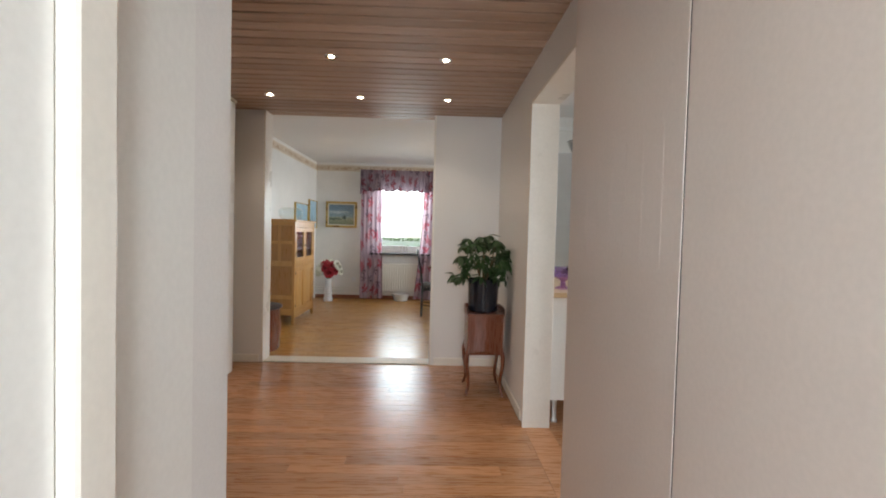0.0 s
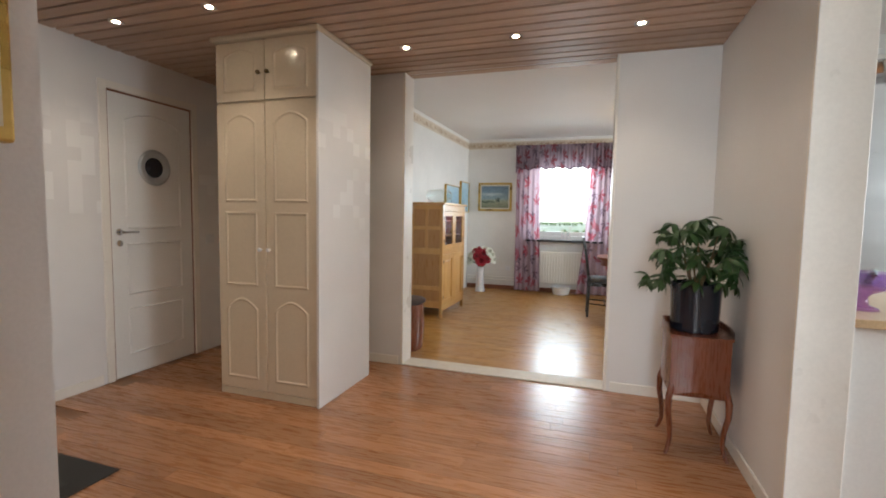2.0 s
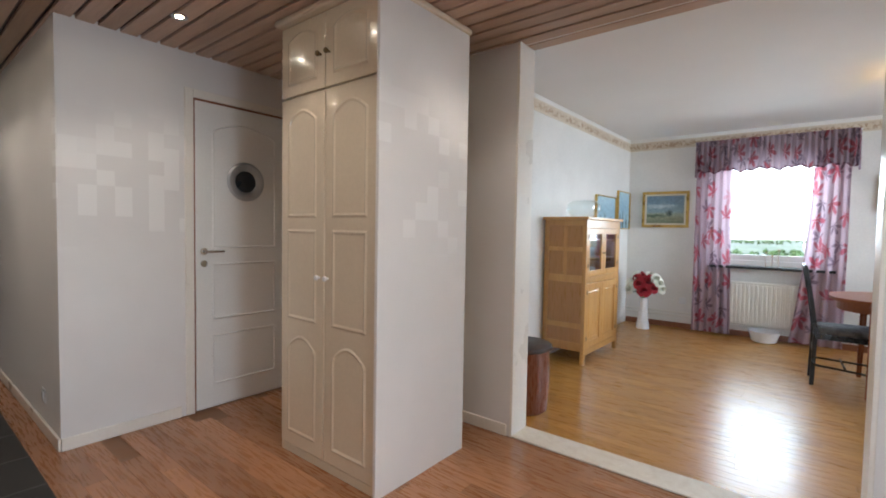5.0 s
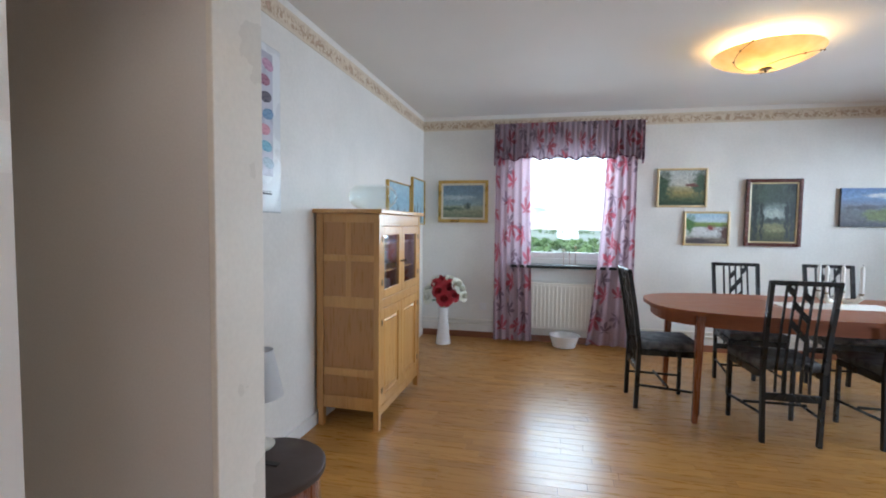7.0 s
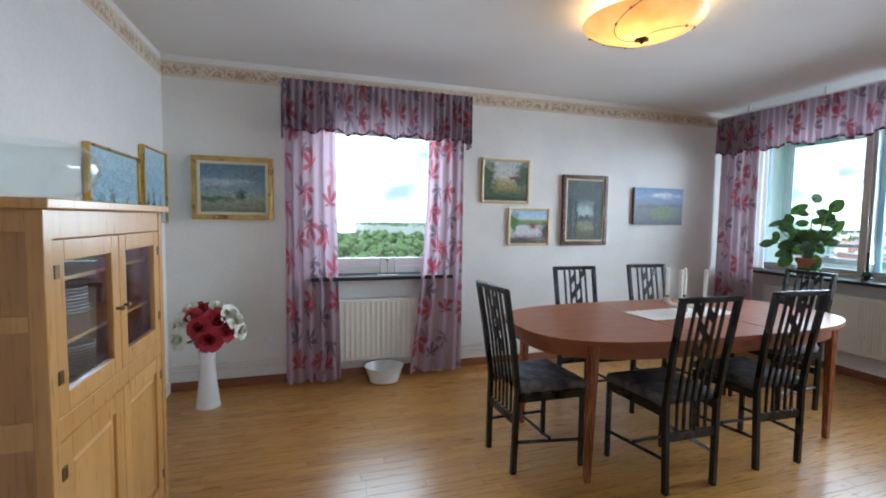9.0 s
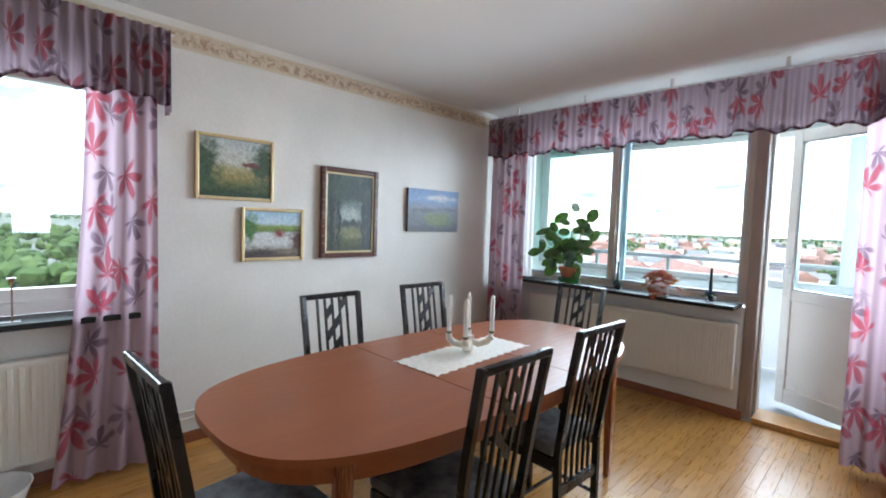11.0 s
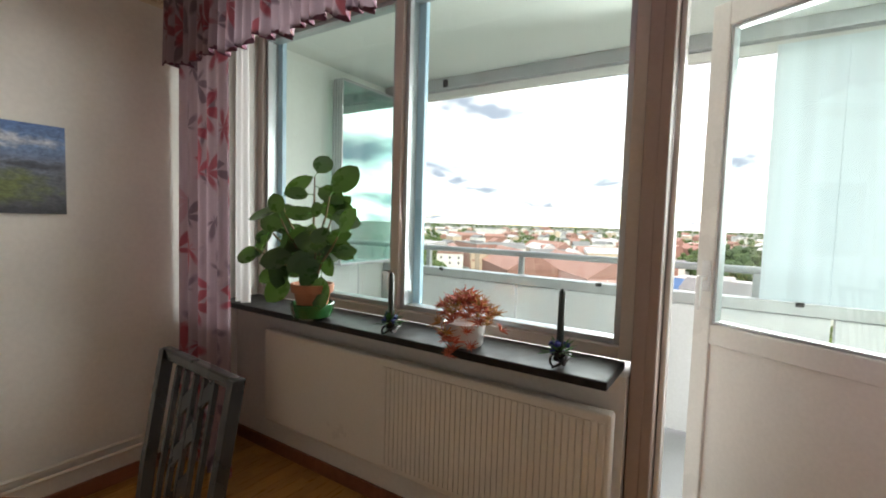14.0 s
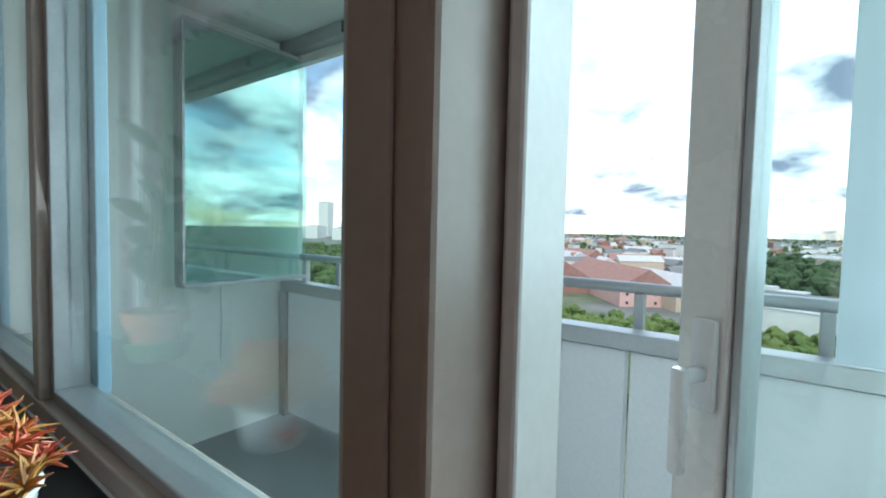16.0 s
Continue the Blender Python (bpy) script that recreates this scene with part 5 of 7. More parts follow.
for k, (x, y, z, r, h) in enumerate(((-0.02, -0.2, 0.982, 0.09, 0.10), (-0.02, 0.18, 0.982, 0.08, 0.09), (-0.05, -0.2, 0.762, 0.10, 0.14), (0.0, 0.2, 0.762, 0.07, 0.1))):
    t = thing("plate_stack", -0.425 + x, 2.14 + y, z - 0.002 + 0.002, "stack of white china plates in the glazed cabinet", "plates", "china in the cabinet")
    bm = BM(); j = 0
    while j * 0.012 < h:
        lathe(bm, [(r * 0.5, j * 0.012), (r, j * 0.012 + 0.006), (r, j * 0.012 + 0.009), (r * 0.5, j * 0.012 + 0.004)], 0, 0, 24); j += 1
    part("plates", bm, PORC, t, "", True)
t = thing("glass_bowl", -0.36, 1.98, 1.372, "large clear round glass bowl on the pine cabinet", "glass bowl")
bm = BM(); lathe(bm, [(0.07, 0.0), (0.10, 0.006), (0.15, 0.05), (0.163, 0.09), (0.155, 0.13), (0.12, 0.16), (0.10, 0.166), (0.10, 0.163), (0.12, 0.155), (0.15, 0.13), (0.158, 0.09), (0.145, 0.052), (0.095, 0.01)], 0, 0, 40, False); part("bowl", bm, CLEARGL, t, "", True)

PAINT_TREES = painting("trees_by_water", [(0.0, (0.30, 0.44, 0.50)), (0.25, (0.34, 0.50, 0.58)), (0.6, (0.30, 0.46, 0.56)), (1.0, (0.42, 0.58, 0.66))], [(0.2, 0.12, 0.10, 0.35, (0.03, 0.06, 0.05)), (0.45, 0.12, 0.09, 0.42, (0.03, 0.06, 0.05)), (0.75, 0.1, 0.09, 0.32, (0.04, 0.07, 0.06))])


def uv_quad(bm, vs):
    f = bm.faces.new(vs)
    uvl = bm.loops.layers.uv.verify()
    for lp, uv in zip(f.loops, ((0, 0), (1, 0), (1, 1), (0, 1))):
        lp[uvl].uv = uv


def picture(name, label, w, h, m, frame_mat, fw, depth, canvas, liner=None, lw=0.0, group=""):
    """A hanging picture: back at local y=0, facing -y, base middle at the origin."""
    t = tagged(new(name), label, "painting", group)
    t.matrix_basis = m
    if fw:
        bm = BM()
        box(bm, -w / 2, -w / 2 + fw, -depth, -0.002, 0, h, 0.005); box(bm, w / 2 - fw, w / 2, -depth, -0.002, 0, h, 0.005)
        box(bm, -w / 2 + fw, w / 2 - fw, -depth, -0.002, 0, fw, 0.005); box(bm, -w / 2 + fw, w / 2 - fw, -depth, -0.002, h - fw, h, 0.005)
        part("frame", bm, frame_mat, t)
    if liner:
        a, b = w / 2 - fw, w / 2 - fw - lw
        bm = BM(); d = depth * 0.75
        box(bm, -a, -b, -d, -0.004, fw, h - fw, 0.003); box(bm, b, a, -d, -0.004, fw, h - fw, 0.003)
        box(bm, -b, b, -d, -0.004, fw, fw + lw, 0.003); box(bm, -b, b, -d, -0.004, h - fw - lw, h - fw, 0.003)
        part("liner", bm, liner, t)
    i = fw + lw
    bm = BM()
    yb = -depth * 0.55 if fw else -depth
    vs = [bm.verts.new(p) for p in ((-w / 2 + i, yb, i), (w / 2 - i, yb, i), (w / 2 - i, yb, h - i), (-w / 2 + i, yb, h - i))]
    uv_quad(bm, vs)
    me = bpy.data.meshes.new("canvas")
    if not fw:
        bs = BM(); box(bs, -w / 2, w / 2, -depth + 0.0006, -0.002, 0, h)
        part("wrapped_edge", bs, SEATFAB, t, "dark canvas edge wrapped round the stretcher")
    bm.to_mesh(me); bm.free(); me.materials.append(canvas)
    ob = new("canvas", me); ob.parent = t
    return t


picture("wall_painting", "pale blue sea painting in a narrow gilt frame", 0.66, 0.40, pose(left_x(3.29) + 0.001, 3.29, 1.28, 0, 0, 88.7), GOLD, 0.014, 0.035, PAINT_TREES, None, 0, "paintings in the living room")
picture("wall_painting", "blue painting of three dark cypresses in a gilt frame", 0.47, 0.50, pose(left_x(3.93) + 0.001, 3.93, 1.28, 0, 0, 88.7), GOLD, 0.014, 0.035, PAINT_TREES, None, 0, "paintings in the living room")

P1 = painting("heath_landscape", [(0.0, (0.16, 0.19, 0.12)), (0.2, (0.26, 0.28, 0.18)), (0.34, (0.30, 0.34, 0.26)), (0.42, (0.24, 0.33, 0.36)), (0.7, (0.17, 0.25, 0.31)), (1.0, (0.13, 0.20, 0.26))], [(0.35, 0.62, 0.5, 0.10, (0.42, 0.49, 0.53)), (0.62, 0.36, 0.09, 0.14, (0.04, 0.07, 0.06)), (0.2, 0.28, 0.4, 0.08, (0.10, 0.14, 0.09))])
P2 = painting("meadow_and_farm", [(0.0, (0.05, 0.08, 0.04)), (0.2, (0.10, 0.12, 0.05)), (0.36, (0.30, 0.25, 0.09)), (0.5, (0.36, 0.33, 0.18)), (0.6, (0.52, 0.52, 0.46)), (1.0, (0.44, 0.48, 0.48))], [(0.08, 0.5, 0.25, 0.7, (0.05, 0.09, 0.05)), (0.9, 0.6, 0.25, 0.55, (0.06, 0.10, 0.06)), (0.7, 0.58, 0.16, 0.06, (0.16, 0.06, 0.05)), (0.5, 0.0, 0.9, 0.2, (0.03, 0.06, 0.03))])
P3 = painting("lake_and_boathouse", [(0.0, (0.10, 0.07, 0.05)), (0.16, (0.22, 0.19, 0.16)), (0.28, (0.55, 0.56, 0.55)), (0.52, (0.60, 0.62, 0.62)), (0.58, (0.14, 0.22, 0.05)), (0.68, (0.22, 0.30, 0.08)), (0.74, (0.50, 0.62, 0.70)), (1.0, (0.34, 0.52, 0.66))], [(0.6, 0.52, 0.16, 0.13, (0.22, 0.05, 0.05)), (0.95, 0.35, 0.2, 0.35, (0.10, 0.05, 0.04)), (0.08, 0.62, 0.18, 0.4, (0.07, 0.17, 0.05)), (0.3, 0.08, 0.5, 0.12, (0.07, 0.06, 0.06))], 0.04)
P4 = painting("forest_glade", [(0.0, (0.045, 0.055, 0.025)), (0.18, (0.10, 0.11, 0.05)), (0.30, (0.07, 0.09, 0.055)), (0.45, (0.075, 0.10, 0.085)), (0.7, (0.06, 0.085, 0.075)), (1.0, (0.07, 0.095, 0.085))], [(0.52, 0.50, 0.40, 0.22, (0.22, 0.27, 0.26)), (0.55, 0.46, 0.24, 0.14, (0.36, 0.41, 0.38)), (0.52, 0.24, 0.48, 0.11, (0.20, 0.20, 0.10)), (0.52, 0.36, 0.36, 0.06, (0.045, 0.06, 0.055)), (0.10, 0.5, 0.10, 1.2, (0.022, 0.03, 0.03)), (0.25, 0.5, 0.055, 1.0, (0.02, 0.028, 0.026)), (0.80, 0.55, 0.06, 1.1, (0.022, 0.03, 0.035)), (0.93, 0.5, 0.10, 1.1, (0.025, 0.035, 0.04)), (0.35, 0.82, 0.5, 0.20, (0.055, 0.08, 0.06)), (0.7, 0.78, 0.4, 0.16, (0.05, 0.07, 0.06))])
P5 = painting("stony_shore_photo", [(0.0, (0.045, 0.05, 0.06)), (0.2, (0.09, 0.10, 0.12)), (0.42, (0.12, 0.14, 0.17)), (0.58, (0.15, 0.18, 0.25)), (0.66, (0.13, 0.19, 0.32)), (0.76, (0.15, 0.25, 0.44)), (1.0, (0.08, 0.16, 0.36))], [(0.62, 0.80, 0.36, 0.09, (0.50, 0.52, 0.56)), (0.58, 0.30, 0.42, 0.24, (0.13, 0.16, 0.06)), (0.12, 0.28, 0.2, 0.24, (0.10, 0.11, 0.13)), (0.3, 0.5, 0.4, 0.07, (0.07, 0.08, 0.10)), (0.8, 0.55, 0.3, 0.05, (0.06, 0.075, 0.10))])
picture("wall_painting", "heath landscape under a grey sky in a broad gilt frame", 0.57, 0.475, pose(-0.115, WY, 1.31), GOLD, 0.035, 0.03, P1, LINEN, 0.022, "paintings in the living room")
picture("wall_painting", "green meadow with a farm in a narrow pale gilt frame", 0.48, 0.40, pose(2.16, WY, 1.49), GOLDLT, 0.022, 0.025, P2, None, 0, "paintings in the living room")
picture("wall_painting", "lake with a red boathouse in a pale gilt frame", 0.43, 0.35, pose(2.405, WY, 1.10), GOLDLT, 0.022, 0.025, P3, None, 0, "paintings in the living room")
picture("wall_painting", "dark forest glade in a deep reddish brown frame", 0.50, 0.67, pose(3.0, WY, 1.105), REDWOOD, 0.036, 0.035, P4, GOLDLT, 0.014, "paintings in the living room")
picture("wall_photo_canvas", "frameless canvas of a stony blue shore", 0.61, 0.37, pose(3.875, WY, 1.31), None, 0, 0.03, P5, None, 0, "paintings in the living room")

# poster on the left wall
t = thing("poster", left_x(1.06) + 0.008, 1.06, 1.335, "tall glazed poster of small painted houses in rows", "poster", rz=90)
t.matrix_basis = t.matrix_basis @ Matrix.Diagonal((0.90, 1, 0.85, 1))
bm = BM(); box(bm, -0.30, 0.30, -0.012, 0, 0, 1.0, 0.002); part("backing", bm, ALU, t, "thin grey metal edge")
bm = BM(); box(bm, -0.294, 0.294, -0.0140, -0.0121, 0.006, 0.994); part("sheet", bm, surf("poster_paper", (0.70, 0.72, 0.74), (0.76, 0.78, 0.80), 3, 0.25, 60, 0.0), t, "white paper")
bm = BM(); box(bm, -0.22, 0.215, -0.0150, -0.0141, 0.22, 0.95); part("print_ground", bm, surf("poster_lilac", (0.50, 0.50, 0.58), (0.58, 0.58, 0.66), 8, 0.3, 60, 0.0), t, "lilac printed field")
cols = [(0.28, 0.12, 0.18), (0.10, 0.09, 0.12), (0.16, 0.26, 0.40), (0.50, 0.24, 0.30), (0.16, 0.36, 0.48), (0.34, 0.42, 0.48), (0.46, 0.26, 0.38)]
PM = [surf("poster_ink", c, tuple(min(1, v * 1.3) for v in c), 40, 0.3, 90, 0.0) for c in cols]
for r in range(7):
    for c in range(3):
        bm = BM(); x = -0.15 + c * 0.15 + 0.02 * math.sin(r * 2.1 + c); z = 0.88 - r * 0.097
        lathe(bm, [(0.055, 0), (0.055, 0.0008)], 0, 0, 14)
        part("print_shape", bm, PM[(r + c * 3) % 7], t, "", False, pose(x, -0.0151, z, 90, 12 * math.sin(r + c), 0) @ Matrix.Diagonal((1, 0.6, 1, 1)))
bm = BM(); box(bm, 0.00, 0.20, -0.0148, -0.0141, 0.125, 0.128); box(bm, 0.05, 0.20, -0.0148, -0.0141, 0.108, 0.118); part("caption_bar", bm, BLACK, t, "thin dark caption line")

# vase with flowers
t = thing("floor_vase", -0.255, 3.84, 0, "tall white tapered porcelain floor vase", "vase")
bm = BM(); lathe(bm, [(0.076, 0), (0.082, 0.005), (0.078, 0.02), (0.052, 0.24), (0.047, 0.33), (0.056, 0.395), (0.06, 0.40), (0.054, 0.398), (0.043, 0.33), (0.04, 0.2)], 0, 0, 36, False); part("body", bm, PORC, t, "", True)
t = thing("flower_bouquet", -0.255, 3.84, 0.40, "red and cream silk flowers with green leaves in the white vase", "flowers")
def bloom(name, material, r, seed):
    rng = random.Random(seed); bm = BM()
    for ring, (cnt, tilt, rr) in enumerate(((5, 0.35, 0.55), (7, 0.75, 0.8), (9, 1.15, 1.0))):
        for k in range(cnt):
            a = 2 * math.pi * k / cnt + ring * 0.4 + rng.uniform(-0.15, 0.15)
            rot = Matrix.Rotation(a, 4, 'Z') @ Matrix.Rotation(-(math.pi / 2 - tilt) + rng.uniform(-0.1, 0.1), 4, 'Y')
            ln, w = r * rr, r * 0.75
            rows = []
            for i in range(4):
                u = i / 3
                hw = w / 2 * (0.35 + 0.65 * math.sin(math.pi * (0.15 + 0.65 * u)))
                rows.append([bm.verts.new(rot @ Vector((ln * u, s * hw, 0.25 * ln * u * u * (1 if ring < 2 else -1) + 0.1 * abs(s) * hw))) for s in (-1, 0, 1)])
            for a2, b2 in zip(rows, rows[1:]):
                for q in range(2):
                    bm.faces.new((a2[q], a2[q + 1], b2[q + 1], b2[q]))
    return mesh_of(name, bm, material, True)
BR, BW = bloom("red_flower", PETRED, 0.075, 1), bloom("cream_flower", PETWHITE, 0.06, 2)
rng = random.Random(8)
for k, (x, y, z, me) in enumerate(((-0.02, -0.09, 0.17, BR), (0.06, -0.05, 0.20, BR), (-0.06, -0.04, 0.22, BR), (0.03, -0.10, 0.10, BR), (0.10, -0.06, 0.13, BR), (-0.11, -0.05, 0.20, BW), (-0.13, -0.06, 0.10, BW), (-0.15, 0.0, 0.16, BW), (0.13, -0.04, 0.24, BW), (0.16, -0.02, 0.19, BW), (0.18, 0.0, 0.12, BW), (-0.09, 0.05, 0.26, BW), (0.05, 0.05, 0.27, BW), (-0.04, 0.08, 0.24, BR))):
    x, y, z = x * 1.15, y * 1.1, z * 1.05
    ob = new(me.name.split(".")[0], me); ob.parent = t
    d = Vector((x, y - 0.12, z * 0.35))
    ob.matrix_basis = Matrix.Translation((x, y, z)) @ d.to_track_quat('Z', 'Y').to_matrix().to_4x4() @ Matrix.Scale(rng.uniform(1.0, 1.3), 4)
    bm = BM(); tube(bm, [(0.0, 0.0, -0.12), (x * 0.3, y * 0.3, z * 0.4), (x * 0.97, y * 0.97, z - 0.01)], 0.003, 5); part("stalk", bm, GREENSP, t)
LM = leaf_mesh("leaf", LEAFMID, 0.12, 0.045)
for k in range(16):
    ob = new("leaf", LM); ob.parent = t
    a = k * 2.4
    ob.matrix_basis = pose(0.03 * math.cos(a), 0.03 * math.sin(a), 0.04 + 0.012 * k, rng.uniform(-20, 20), rng.uniform(-50, 10), math.degrees(a))


# radiators
def radiator(name, length, height, depth, m, label, ribs, r0, r1):
    t = tagged(new(name), label, "radiator"); t.matrix_basis = m
    bm = BM(); box(bm, -length / 2, length / 2, -depth, -0.03, 0, height, 0.012); part("panel", bm, RADW, t)
    bm = BM()
    for k in range(ribs):
        x = r0 + (r1 - r0) * k / (ribs - 1)
        box(bm, x - 0.011, x + 0.011, -depth - 0.009, -depth - 0.0005, 0.03, height - 0.03, 0.004)
    part("ribs", bm, RADW, t, "raised vertical ribs")
    for x in (-length / 2 + 0.1, length / 2 - 0.1):
        bm = BM(); box(bm, x - 0.02, x + 0.02, -0.03, -0.002, 0.05, height - 0.05); part("bracket", bm, RADW, t)
radiator("radiator", 0.74, 0.52, 0.085, pose(1.02, WY, 0.15), "cream ribbed radiator under the back window", 17, -0.34, 0.34)
radiator("radiator", 1.80, 0.50, 0.085, pose(TX, 2.92, 0.22, 0, 0, -90), "long cream ribbed radiator under the balcony window", 40, -0.05, 0.87)
t = thing("plastic_basin", 1.02, 4.02, 0, "white oval basin on the floor under the radiator", "basin")
bm = BM(); lathe(bm, [(0.09, 0), (0.12, 0.01), (0.15, 0.11), (0.16, 0.13), (0.152, 0.13), (0.11, 0.02)], 0, 0, 30, False)
part("bowl", bm, PORC, t, "", True)

# candle stand on the back window's sill
t = thing("wire_candle_holder", 1.06, 4.12, 0.86, "thin chrome wire candle holder on the window sill", "candle holder")
for dx, h in ((-0.06, 0.16), (0.0, 0.12), (0.06, 0.19)):
    bm = BM(); tube(bm, [(dx, 0, 0), (dx, 0, h)], 0.004, 6); lathe(bm, [(0.012, h), (0.018, h + 0.02), (0.014, h + 0.02)], dx, 0, 10, False); part("stem", bm, CHROME, t, "", True)
bm = BM(); box(bm, -0.09, 0.09, -0.02, 0.02, 0, 0.006, 0.002); part("foot", bm, CHROME, t)


# curtains
def drape(name, label, pts, z0, z1, folds, amp, parent=None, mat=None, seed=0, flare=0.0, hem=0.0, uvs=(0, 0), steps=9):
    """Cloth hanging along the plan line pts (p0, p1) with folds to one side; flare pulls the foot along the line."""
    rng = random.Random(seed)
    p0, p1 = Vector(pts[0]), Vector(pts[1])
    ln = (p1 - p0).length
    d = (p1 - p0) / ln
    nrm = Vector((d.y, -d.x))
    cols_n = folds * 8
    ph = [rng.uniform(-0.9, 0.9) for _ in range(folds + 2)]
    am = [rng.uniform(0.6, 1.2) for _ in range(folds + 2)]
    bm = BM(); uvl = bm.loops.layers.uv.verify()
    grid = []
    for j in range(steps + 1):
        v = j / steps
        row = []
        for i in range(cols_n + 1):
            u = i / cols_n
            k = min(folds, int(u * folds))
            w = am[k] * amp * (0.45 + 0.55 * (1 - v)) * math.sin(2 * math.pi * u * folds + ph[k] * (1 - v))
            s = ln * u + flare * (1 - v) ** 2 * (u if flare > 0 else (1 - u))
            z = z0 + (z1 - z0) * v
            if hem:
                z += hem * (0.5 + 0.35 * math.sin(u * folds * 1.05 + 1) + 0.3 * math.sin(u * folds * 2.7)) * (1 if steps == 1 else (1 - v) ** 2)
            q = p0 + d * s + nrm * w
            row.append(bm.verts.new((q.x, q.y, z)))
        grid.append(row)
    stretch = 1.6
    for j in range(steps):
        for i in range(cols_n):
            f = bm.faces.new((grid[j][i], grid[j][i + 1], grid[j + 1][i + 1], grid[j + 1][i]))
            for lp, (a, b) in zip(f.loops, ((i, j), (i + 1, j), (i + 1, j + 1), (i, j + 1))):
                lp[uvl].uv = (uvs[0] + ln * stretch * a / cols_n, uvs[1] + (z1 - z0) * b / steps)
    me = bpy.data.meshes.new(name); bm.to_mesh(me); bm.free(); me.materials.append(mat or CURTAIN)
    for p in me.polygons:
        p.use_smooth = True
    ob = new(name, me)
    if parent:
        ob.parent = parent
        ob.matrix_parent_inverse = parent.matrix_world.inverted() if False else Matrix.Translation(-Vector(parent.matrix_basis.translation))
    if label and not parent:
        tagged(ob, label, "curtain")
    return ob


HEM = surf("dark_hem", (0.10, 0.035, 0.06), (0.15, 0.05, 0.08), 30, 0.9, 120, 0.3)
def curtain(label, pts, z0, z1, folds, amp, seed, flare=0.0, uvs=(0, 0)):
    t = thing("curtain", pts[0][0], pts[0][1], z0, label, "curtain", "printed curtains")
    drape("cloth", "", pts, z0, z1, folds, amp, t, CURTAIN, seed, flare, 0, uvs)
    return t
def valance(label, pts, z0, z1, folds, amp, seed, ends):
    t = thing("valance", pts[0][0], pts[0][1], z0, label, "valance", "printed valances")
    drape("ruffle", "", pts, z0, z1, folds, amp, t, VALANCE_DIM, seed, 0, 0.04, (seed * 0.7, 0.2), 7)
    drape("hem_band", "", pts, z0 - 0.006, z0 + 0.012, folds, amp, t, HEM, seed, 0, 0.04, (0, 0), 1)
    for k, e in enumerate(ends):
        drape("return", "", e, z0 - 0.03, z1, 2, 0.012, t, VALANCE_DIM, seed + k, 0, 0, (2.0, 0.2), 5)
    return t
YC = 4.06
curtain("printed pink and plum curtain hanging to the floor", ((0.26, YC), (0.64, YC)), 0.03, 2.33, 5, 0.030, 1, 0.04, (0.0, 0.0))
curtain("printed pink and plum curtain with its foot pulled aside", ((1.40, YC), (1.70, YC)), 0.03, 2.33, 4, 0.030, 2, -0.16, (1.3, 0.4))
valance("gathered pink and plum printed valance over the back window", ((0.25, YC - 0.06), (1.75, YC - 0.06)), 1.97, 2.36, 28, 0.020, 3, (((0.24, 4.17), (0.25, YC - 0.06)), ((1.75, YC - 0.06), (1.77, 4.17))))
XC = 4.64
curtain("printed pink and plum curtain in the room's corner", ((XC + 0.02, 4.16), (XC + 0.02, 3.74)), 0.03, 2.36, 5, 0.032, 4, 0.0, (0.5, 0.3))
curtain("printed pink curtain beside the balcony door", ((XC + 0.02, 1.39), (XC + 0.02, 0.80)), 0.03, 2.36, 6, 0.03, 5, 0.02, (0.2, 0.9))
valance("long gathered printed valance over the balcony window", ((XC - 0.05, 4.17), (XC - 0.05, 0.78)), 2.03, 2.42, 56, 0.024, 6, ())
drape("sheer", "", ((XC + 0.10, 3.80), (XC + 0.10, 3.70)), 0.9, 2.30, 2, 0.02, None, SHEERW, 9)
tagged(bpy.data.objects["sheer"], "narrow white sheer curtain at the window's edge", "curtain")
for nm, p0, p1, z in (("back", (0.24, YC - 0.03), (1.77, YC - 0.03), 2.345), ("balcony", (XC - 0.02, 4.18), (XC - 0.02, 0.75), 2.43)):
    t = thing("curtain_rail", (p0[0] + p1[0]) / 2, (p0[1] + p1[1]) / 2, z, "white curtain rail under the ceiling", "curtain rail")
    bm = BM(); h = (Vector(p1) - Vector(p0)) / 2
    tube(bm, [(-h.x, -h.y, 0), (h.x, h.y, 0)], 0.010, 8); part("rail", bm, PORC, t, "", True)
    for k in range(5):
        u = -0.8 + 0.4 * k
        bm = BM()
        if nm == "back": box(bm, h.x * u - 0.01, h.x * u + 0.01, 0.0, WY - p0[1], -0.008, 0.008)
        else: box(bm, -0.01, 0.01, h.y * u - 0.01, h.y * u + 0.01, 0.0, LC - z)
        part("bracket", bm, PORC, t)
    if nm == "balcony":
        for k in range(42):
            u = -0.97 + 1.94 * k / 41
            bm = BM(); lathe(bm, [(0.006, -0.006), (0.007, 0.006)], h.x * u - 0.012, h.y * u, 6); part("hook", bm, PORC, t)


# ---------------- dining table ----------------
tb = thing("dining_table", 2.63, 2.655, 0, "oval reddish teak dining table with tapered legs", "table")
HL, HW, EX = 1.11, 0.52, 0.66
def oval(l, w, n=64):
    o = []
    for k in range(n):
        a = 2 * math.pi * k / n
        c, s = math.cos(a), math.sin(a)
        o.append((l * math.copysign(abs(c) ** EX, c), w * math.copysign(abs(s) ** EX, s)))
    return o
